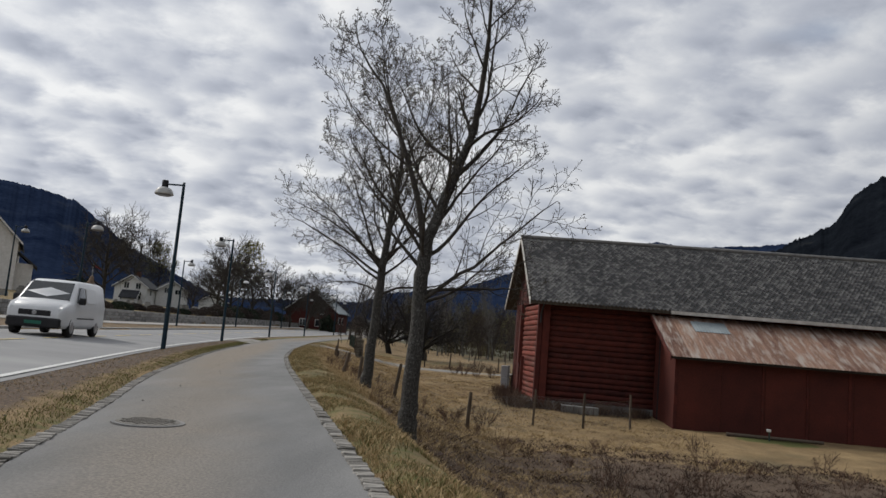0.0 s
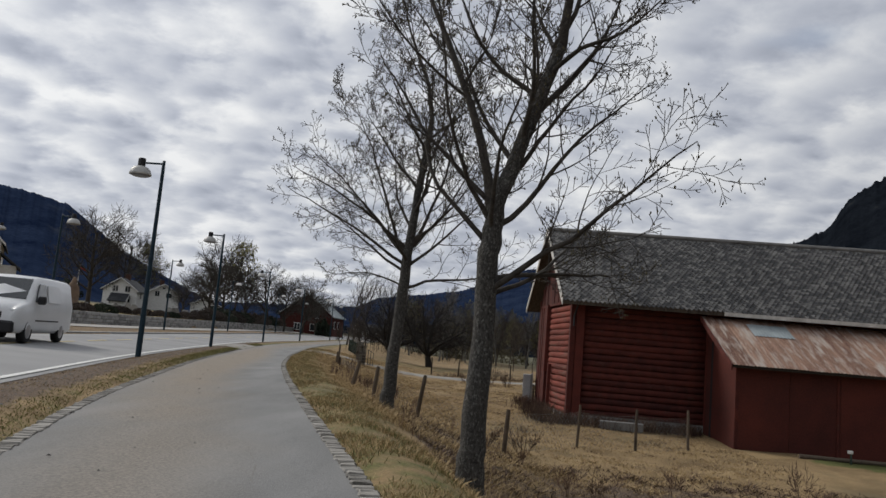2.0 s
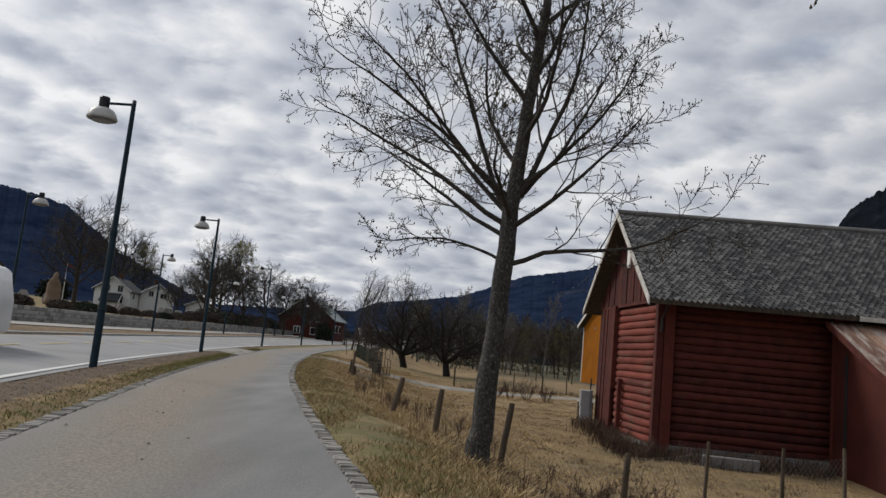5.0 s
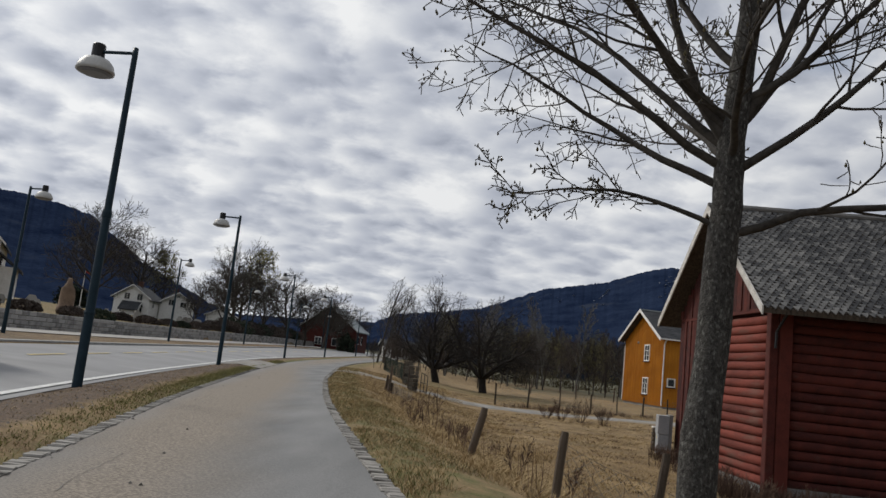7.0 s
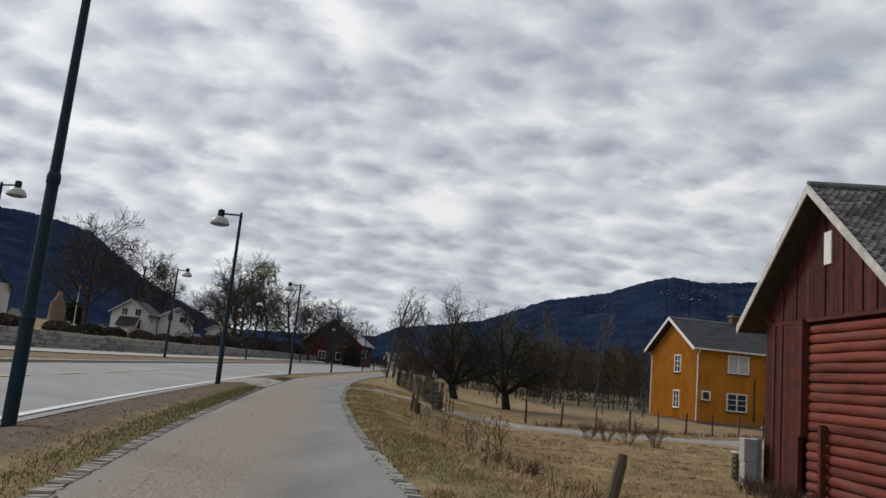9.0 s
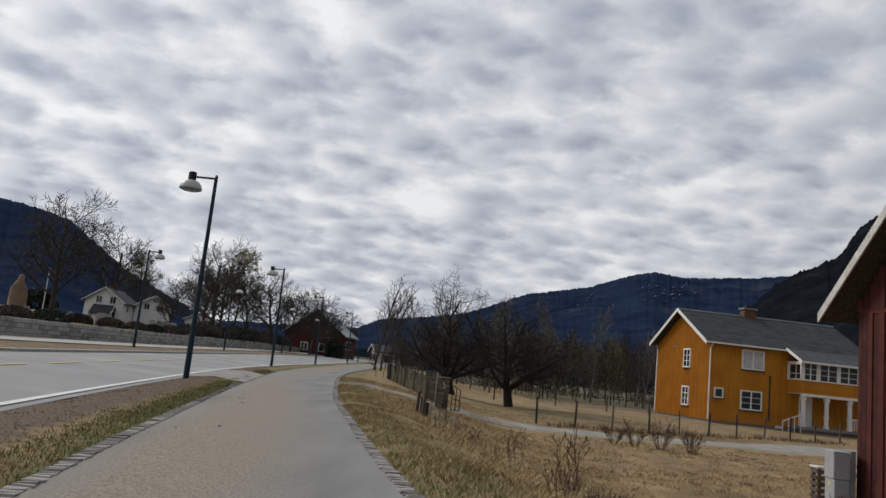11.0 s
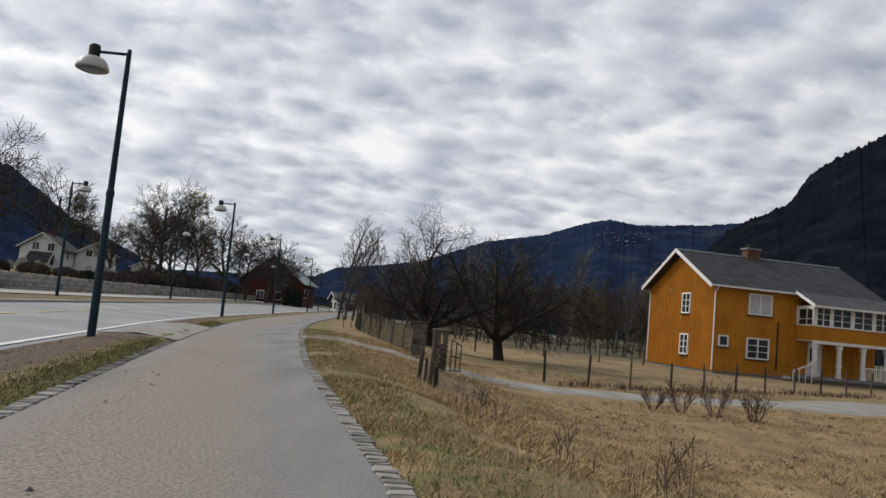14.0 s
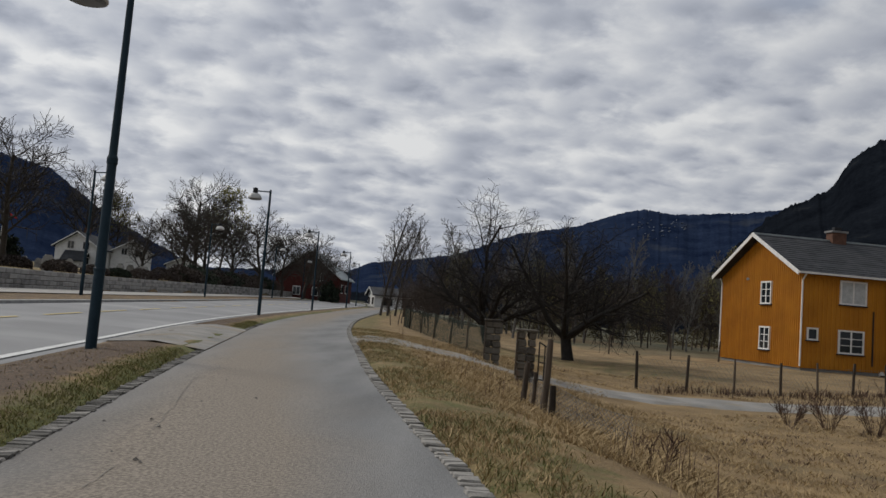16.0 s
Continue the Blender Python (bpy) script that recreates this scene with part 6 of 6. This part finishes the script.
back = [(-2.6, 76), (1.6, 75.5), (5.2, 76), (8.4, 77.5)]
run_of_posts(back, 1.15, .05, "grey wooden post at the back of the garden", "garden fence posts")
orchard = [(-6.0, 54.6), (-6.6, 57.5), (-7.2, 60.5), (-7.9, 63.5), (-8.6, 66.5), (-9.3, 69.5), (-9.8, 72.5)]
run_of_posts(orchard, 1.0, .035, "thin post of the green netting fence", "orchard fence posts")
netting("green_netting", orchard, .95, .09, .0035, "net", "dark green plastic netting round the orchard")
# gate pillars of field stone
for x, y, h, s in ((-5.95, 53.1, 1.25, 1), (-5.33, 49.75, 1.2, 2)):
    gp = thing("gate_pillar", (x, y, land(x, y) - .05), "old field-stone gate pillar with flat cap slab", "gate pillar", "gate pillars")
    R = random.Random(40 + s)
    for k in range(7):
        z0_, z1_ = h * k / 7, h * (k + 1) / 7 - .012
        for q in range(2):
            bm = bmesh.new()
            o = R.uniform(-.05, .05)
            add_box(bm, SQUARE, -.21 if q == 0 else .008 + o, o if q == 0 else .21, -.21, .21, z0_, z1_, .025)
            for v_ in bm.verts:
                v_.co += Vector((R.uniform(-.014, .014), R.uniform(-.014, .014), R.uniform(-.005, .005)))
            part("stone", bm, M["stone"], gp)
    bm = bmesh.new()
    add_box(bm, SQUARE, -.25, .25, -.25, .25, h, h + .05, .012)
    part("cap_slab", bm, M["stone"], gp)
    box_part("edge_board", SQUARE, (-.235, -.20, -.22, -.12, .2, h - .02), M["post_wood"], gp)
gate = thing("iron_gate", (-5.0, 49.9, land(-5.0, 49.9)), "small dark iron gate leaf standing open", "gate", turn=8)
bm = bmesh.new()
for a, b in (((0, 0, .1), (0, 0, 1.0)), ((.32, .2, .1), (.32, .2, .85)), ((0, 0, 1.0), (.32, .2, .85)), ((0, 0, .15), (.32, .2, .12)), ((0, 0, .55), (.32, .2, .5)), ((.16, .1, .12), (.16, .1, .92))):
    add_tube(bm, [a, b], [.017, .017], 6)
part("gate_frame", bm, M["black_metal"], gate)
for k, (x, y, h, r, ln) in enumerate(((-5.62, 43.1, 1.02, .05, (.05, 0)), (-5.85, 43.9, .62, .045, (.06, 0)), (-5.5, 43.0, .42, .05, (0, 0)), (-5.72, 43.6, .5, .03, (.02, 0)))):
    tagged(fence_post("fence_post", (x, y, land(x, y)), h, r, ln, 560 + k), "weathered old wooden post on the bank", "fence post", "old gate posts")
netting("wire_netting", [(-5.75, 43.8), (-5.45, 43.0), (-4.6, 42.0)], .4, .07, .003, "wire", "crumpled remnant of wire netting", .02)

# ---- small things round the barn ----
cab = thing("meter_cabinet", (3.75, 39.55, land(3.75, 39.55)), "grey steel electrical cabinet at the barn corner", "cabinet", turn=-4)
bm = bmesh.new()
add_box(bm, SQUARE, -.16, .16, -.26, .26, .0, .62, .012)
part("lower_box", bm, M["cabinet"], cab)
bm = bmesh.new()
add_box(bm, SQUARE, -.18, .16, -.26, .26, .63, 1.22, .012)
part("upper_box", bm, M["cabinet"], cab)
box_part("back_post", SQUARE, (.16, .26, -.3, .3, -.3, 1.25), M["foundation"], cab)
box_part("warning_label", SQUARE, (-.166, -.161, -.06, .06, .48, .56), M["yellow_line"], cab)
bm = bmesh.new()
add_tube(bm, [(-.55, 0, .12), (.55, .08, .14)], [.12, .10], 12)
ob = part("pale_log", bm, M["worn_white"], None)
ob.matrix_world = pose(7.5, 46.9, land(7.5, 46.9), 0, 0, -18)
tagged(ob, "pale peeled log lying in the dry grass", "log")
ob = box_part("grey_plank", SQUARE, (-.75, .75, -.06, .06, 0, .3), M["foundation"], None, bevel=.01)
ob.matrix_world = pose(6.6, 31.9, land(6.6, 31.9) + .02, 12, 0, -4)
tagged(ob, "grey concrete slab leaning at the barn wall", "slab")
bm = bmesh.new()
add_tube(bm, [(-1.7, 0, .07), (1.7, .1, .07)], [.07, .06], 8)
ob = part("timber_pole", bm, M["post_wood"], None)
ob.matrix_world = pose(13.2, 28.7, land(13.2, 28.7), 0, 0, -4)
tagged(ob, "weathered timber pole lying in front of the shed", "pole")
tap = thing("garden_tap", (12.9, 28.45, land(12.9, 28.45)), "short green standpipe with white tap", "garden tap")
bm = bmesh.new()
add_tube(bm, [(0, 0, -.1), (0, 0, .32)], [.03, .03], 8)
part("pipe", bm, M["net"], tap)
bm = bmesh.new()
add_box(bm, SQUARE, -.1, .05, -.04, .04, .32, .42, .015)
part("spout", bm, M["white_wood"], tap)
bm = bmesh.new()
add_box(bm, HF, 10.6, 10.66, -2.6, -1.6, -.1, .75, .01)
ob = part("white_sheet", bm, M["white_wood"], None)
ob.matrix_world = Matrix.Translation((11.9, 72.6, -.45))
tagged(ob, "white sheet of board leaning by the house steps", "board")

crate = thing("slatted_crate", (3.92, 40.4, land(3.92, 40.4)), "dark weathered slatted wooden crate behind the cabinet", "crate", turn=-4)
for x in (-.26, .20):
    for y in (-.2, .14):
        box_part("corner_post", SQUARE, (x, x + .06, y, y + .06, 0, .72), M["post_wood"], crate)
for k in range(5):
    box_part("slat", SQUARE, (-.28, .28, -.235, -.202, .05 + k * .14, .14 + k * .14), M["post_wood"], crate, bevel=.006)
    box_part("slat", SQUARE, (-.295, -.262, -.2, .2, .05 + k * .14, .14 + k * .14), M["post_wood"], crate, bevel=.006)
box_part("sheet", SQUARE, (-.31, .31, -.25, .25, .722, .765), M["worn_white"], crate, "pale board laid over the top", bevel=.008)

# ---- grass and litter ----


def blades(name, n_, area, size, mat, label, seed, bunch=1, spread=.05, lean_=.45, width=.1):
    R = random.Random(seed)
    v, f = [], []
    done = 0
    while done < n_:
        p = area(R)
        if p is None:
            continue
        x0, y0, s0 = p
        for _ in range(bunch):
            x, y = x0 + R.gauss(0, spread), y0 + R.gauss(0, spread)
            z = land(x, y) - .01
            h = R.uniform(*size) * s0
            a = R.uniform(0, 6.28)
            w = h * width * R.uniform(.7, 1.3) + .0025
            tip = Vector((x + R.gauss(0, lean_) * h, y + R.gauss(0, lean_) * h, z + h))
            mid = Vector((x, y, z)).lerp(tip, .5) + Vector((0, 0, h * .12))
            i = len(v)
            ca, sa = math.cos(a) * w, math.sin(a) * w
            v += [Vector((x - ca, y - sa, z)), Vector((x + ca, y + sa, z)), mid + Vector((ca, sa, 0)) * .7, mid - Vector((ca, sa, 0)) * .7, tip]
            f += [(i, i + 1, i + 2, i + 3), (i + 3, i + 2, i + 4)]
            done += 1
    ob = new(name, mesh_of(name, v, f, M[mat]))
    return tagged(ob, label, "grass", kind="stuff")


def right_verge(y0, y1, d0, d1, dense=1.0):
    def area(R):
        y = y0 + (y1 - y0) * R.random() ** 1.25
        d = R.uniform(d0, d1)
        x = path_right(y) + .13 + d
        if noise.noise((x * .8, y * .8, 2)) < -.25 + R.uniform(-.2, .2):
            return None
        return x, y, .6 + .7 * (noise.noise((x * .5, y * .5, 7)) + .5)
    return area


def field(y0, y1, x1):
    def area(R):
        y = R.uniform(y0, y1)
        x = R.uniform(path_right(y) + 2.2, x1)
        if y < 20.5 + 4 * noise.noise((x * .35, y * .35, 5)):
            return None
        if x > 4.2 and 32.4 < y < 40.5 or x > 9.4 and y > 29.2 and y < 41:
            return None
        if abs(y - (53.2 + max(x, -6) * .2)) < 2.0 and x > -9:
            return None
        return x, y, .7 + .5 * noise.noise((x * .4, y * .4, 9))
    return area


def left_verge(y0, y1, f0, f1):
    def area(R):
        y = y0 + (y1 - y0) * R.random() ** 1.2
        if 45 < y < 55:
            return None
        if f1 < .4 and R.random() < .7 * (1 - smooth(20, 36, y)):
            return None
        f = R.uniform(f0, f1)
        x = path_left(y) + (road_near(y) - path_left(y)) * f
        return x, y, .6 + .6 * R.random()
    return area


blades("verge_grass", 100000, right_verge(2, 62, 0, 2.8), (.03, .085), "straw", "dry yellowed grass tufts along the path edge", 1, 7, .05, .75, .03)
blades("verge_green_grass", 26000, right_verge(2, 62, 0, 1.2), (.03, .075), "green_blade", "short green spring grass beside the path", 2, 3, .12, .6, .035)
blades("bank_grass", 80000, right_verge(5, 60, 1.4, 6.5), (.05, .13), "straw", "long flattened straw grass on the bank", 3, 6, .09, 1.2, .028)
blades("field_grass", 90000, field(12, 60, 10), (.04, .10), "straw", "short dry field grass", 4, 8, .10, 1.0, .09)
blades("field_tufts", 16000, field(16, 60, 10), (.05, .12), "dead_stem", "brown withered tufts in the dry field", 14, 10, .07, 1.2, .07)
blades("strip_grass", 34000, left_verge(4, 60, .02, .33), (.012, .045), "green_blade", "thin green grass on the road verge", 5, 3, .10, .6, .07)
blades("strip_straw", 14000, left_verge(4, 62, .05, .97), (.01, .035), "straw", "thin dead grass on the bare road verge", 6, 5, .06, 1.2, .09)
blades("dead_weeds", 420, right_verge(14, 60, 1.4, 3.4), (.22, .5), "dead_stem", "brown dead weed stalks on the bank", 7, 4, .07, .12, .004)
blades("garden_weeds", 1300, lambda R: (lambda t: (-1 + 16 * t + R.gauss(0, .2), 55.3 + 8 * t + R.gauss(0, .25), 1))(R.random()), (.1, .3), "dead_stem",
       "brown dead weeds along the garden fence", 8, 6, .1, .4, .03)
blades("barn_weeds", 4500, lambda R: (R.uniform(3.6, 9.5), 32.4 + R.gauss(0, .35), 1) if R.random() < .6 else (3.9 + R.gauss(0, .35), R.uniform(32.5, 39), 1), (.2, .5),
       "dead_stem", "dead brown weeds along the barn wall", 9, 6, .1, .3, .012)
blades("ditch_litter", 42000, lambda R: (lambda y: (path_right(y) + R.uniform(1.8, 17), y, .6 + .9 * max(noise.noise((y * .9, path_right(y), 3)), 0)))(R.uniform(5, 23)), (.04, .15), "dead_stem",
       "flattened brown leaf litter in the ditch", 10, 6, .12, 1.6, .10)
rb = random.Random(77)
cv, cf = [], []
for k in range(900):
    if k % 9 == 0:
        y = rb.uniform(4, 45)
        x = path_left(y) + rb.random() ** 2 * 1.6 * rb.choice((1, -1))
        z = base_rise(y) + .02 if x > path_left(y) else land(x, y)
    elif k % 3 == 1:
        y = rb.uniform(5, 24)
        x = path_right(y) + rb.uniform(1.5, 6)
        z = land(x, y)
    else:
        y = rb.uniform(5, 44)
        x = path_left(y) + (road_near(y) - path_left(y)) * rb.uniform(.3, 1)
        z = land(x, y)
    s = rb.uniform(.008, .028)
    i = len(cv)
    for o in ((1, 0, 0), (-.5, .8, 0), (-.5, -.8, 0), (0, 0, .7)):
        cv.append((x + o[0] * s * rb.uniform(.7, 1.3), y + o[1] * s * rb.uniform(.7, 1.3), z + o[2] * s))
    cf += [(i, i + 1, i + 3), (i + 1, i + 2, i + 3), (i + 2, i, i + 3)]
tagged(new("loose_grit", mesh_of("loose_grit", cv, cf, M["sett"])), "scattered grit and small stones", "grit", kind="stuff")

# long hairline crack in the path, with a darker patched seam
crk = random.Random(12)
kv, kf = [], []
for y0_, y1_, f_ in ((33.5, 46.5, .20), (19, 27, .17), (8.5, 11.5, .75)):
    y, off = y0_, 0.0
    first = True
    while y < y1_:
        off += crk.gauss(0, .012)
        off *= .97
        x = path_left(y) + (path_right(y) - path_left(y)) * f_ + off
        g_ = f_
        z = base_rise(y) + .02 * math.sin(math.pi * g_) + .005
        w = crk.uniform(.0008, .0042)
        kv += [(x - w, y, z), (x + w, y, z)]
        if not first and noise.noise((x * 3, y * 1.3, 4)) > -.12:
            i = len(kv)
            kf.append((i - 4, i - 3, i - 1, i - 2))
        first = False
        y += .09
tagged(new("path_crack", mesh_of("path_crack", kv, kf, M["iron"])), "long hairline crack in the asphalt path", "crack", kind="structure")

# ---- edging setts of the path, last: roof slates ----


def edging(name, curve, side_, y0, y1, keep, label):
    kerb = thing(name, (curve(10), 10, 0), label, "edging", kind="structure")
    K0 = Vector((curve(10), 10, 0))
    metas = []
    for k in range(4):
        bm = bmesh.new()
        add_box(bm, SQUARE, -.072, .072, -.047, .047, -.09, .02, .009)
        for v_ in bm.verts:
            v_.co += Vector((random.uniform(-.009, .009), random.uniform(-.007, .007), random.uniform(-.006, .006)))
        me = bpy.data.meshes.new("sett")
        bm.to_mesh(me)
        bm.free()
        me.materials.append(M["sett"])
        metas.append(me)
    y, n_, v, f = y0, 0, [], []
    while y < y1:
        if side_ < 0 and 45.8 < y < 54.4:
            y += .1
            continue
        sl = (curve(y + .2) - curve(y - .2)) / .4
        m4 = pose(curve(y) + side_ * .07 + random.uniform(-.012, .012), y, base_rise(y) + random.uniform(-.010, .006) - (.010 if side_ < 0 else 0), random.uniform(-3, 3), random.uniform(-3, 3),
                  -math.degrees(math.atan(sl)) + random.uniform(-5, 5))
        m4 = m4 @ Matrix.Diagonal((random.uniform(.9, 1.12), random.uniform(.85, 1.08), 1, 1))
        if y >= keep and n_ < 298:
            b = new("sett", metas[n_ % 4])
            b.parent = kerb
            b.matrix_parent_inverse = Matrix.Translation(-K0)
            b.matrix_basis = m4
            n_ += 1
        else:
            me = metas[int(y * 10) % 4]
            i = len(v)
            v += [m4 @ q.co - K0 for q in me.vertices]
            f += [tuple(j + i for j in p.vertices) for p in me.polygons]
        y += .103 * math.cos(math.atan(sl))
    ob = new("sett_row", mesh_of("sett_row", v, f, M["sett"]))
    ob.parent = kerb
    tagged(ob, "row of small granite setts", kind="stuff")


edging("path_edging_east", path_right, 1, 0, 100, 3.5, "row of pale granite setts edging the path")
edging("path_edging_west", path_left, -1, 0, 60, 6.0, "sunken row of granite setts on the verge side")

slate_meshes = []
slope_l = math.hypot(HALF + OVE, RIDGE - EAVE)
pitch_a = math.atan2(RIDGE - EAVE, HALF + OVE)
for k in range(4):
    prof = [(-.074, .04), (-.074, .0), (0, -.105), (.074, .0), (.074, .04)]
    bm = bmesh.new()
    add_hull(bm, [Vector((x, y_, -.011)) for x, y_ in prof], [Vector((x, y_, .011)) for x, y_ in prof])
    bmesh.ops.recalc_face_normals(bm, faces=bm.faces)
    for v_ in bm.verts:
        v_.co += Vector((random.uniform(-.006, .006), random.uniform(-.008, .008), random.uniform(-.004, .004)))
    me = bpy.data.meshes.new("slate")
    bm.to_mesh(me)
    bm.free()
    me.materials.append(M["slate"])
    slate_meshes.append(me)
sv, sf, n_ = [], [], 0
ax_u, ax_s = BF.u.copy(), (BF.v * math.cos(pitch_a) + Vector((0, 0, math.sin(pitch_a)))).normalized()
ax_n = ax_u.cross(ax_s).normalized()
rot = Matrix((ax_u, ax_s, ax_n)).transposed().to_4x4()
for r_ in range(int(slope_l / .118) + 1):
    s_ = .06 + r_ * .118
    if s_ > slope_l - .05:
        break
    u = -OVG + .1 + (.085 if r_ % 2 else 0)
    while u < B_LEN + .3:
        p = BF(u, -OVE, EAVE) + ax_s * s_ + ax_n * (.036 + random.uniform(-.006, .012))
        m4 = Matrix.Translation(p) @ rot @ pose(0, 0, 0, 8 + random.uniform(-3, 3), random.uniform(-3, 3), random.uniform(-5, 5))
        if u < 1.4 and n_ < 300:
            b = new("slate", slate_meshes[n_ % 4])
            b.parent = barn
            b.matrix_basis = m4
            n_ += 1
        else:
            me = slate_meshes[random.randrange(4)]
            i = len(sv)
            sv += [m4 @ q.co for q in me.vertices]
            sf += [tuple(j + i for j in q.vertices) for q in me.polygons]
        u += .17
ob = new("slating", mesh_of("slating", sv, sf, M["slate"]))
ob.parent = barn
tagged(ob, "overlapping weathered grey slate tiles", kind="stuff")
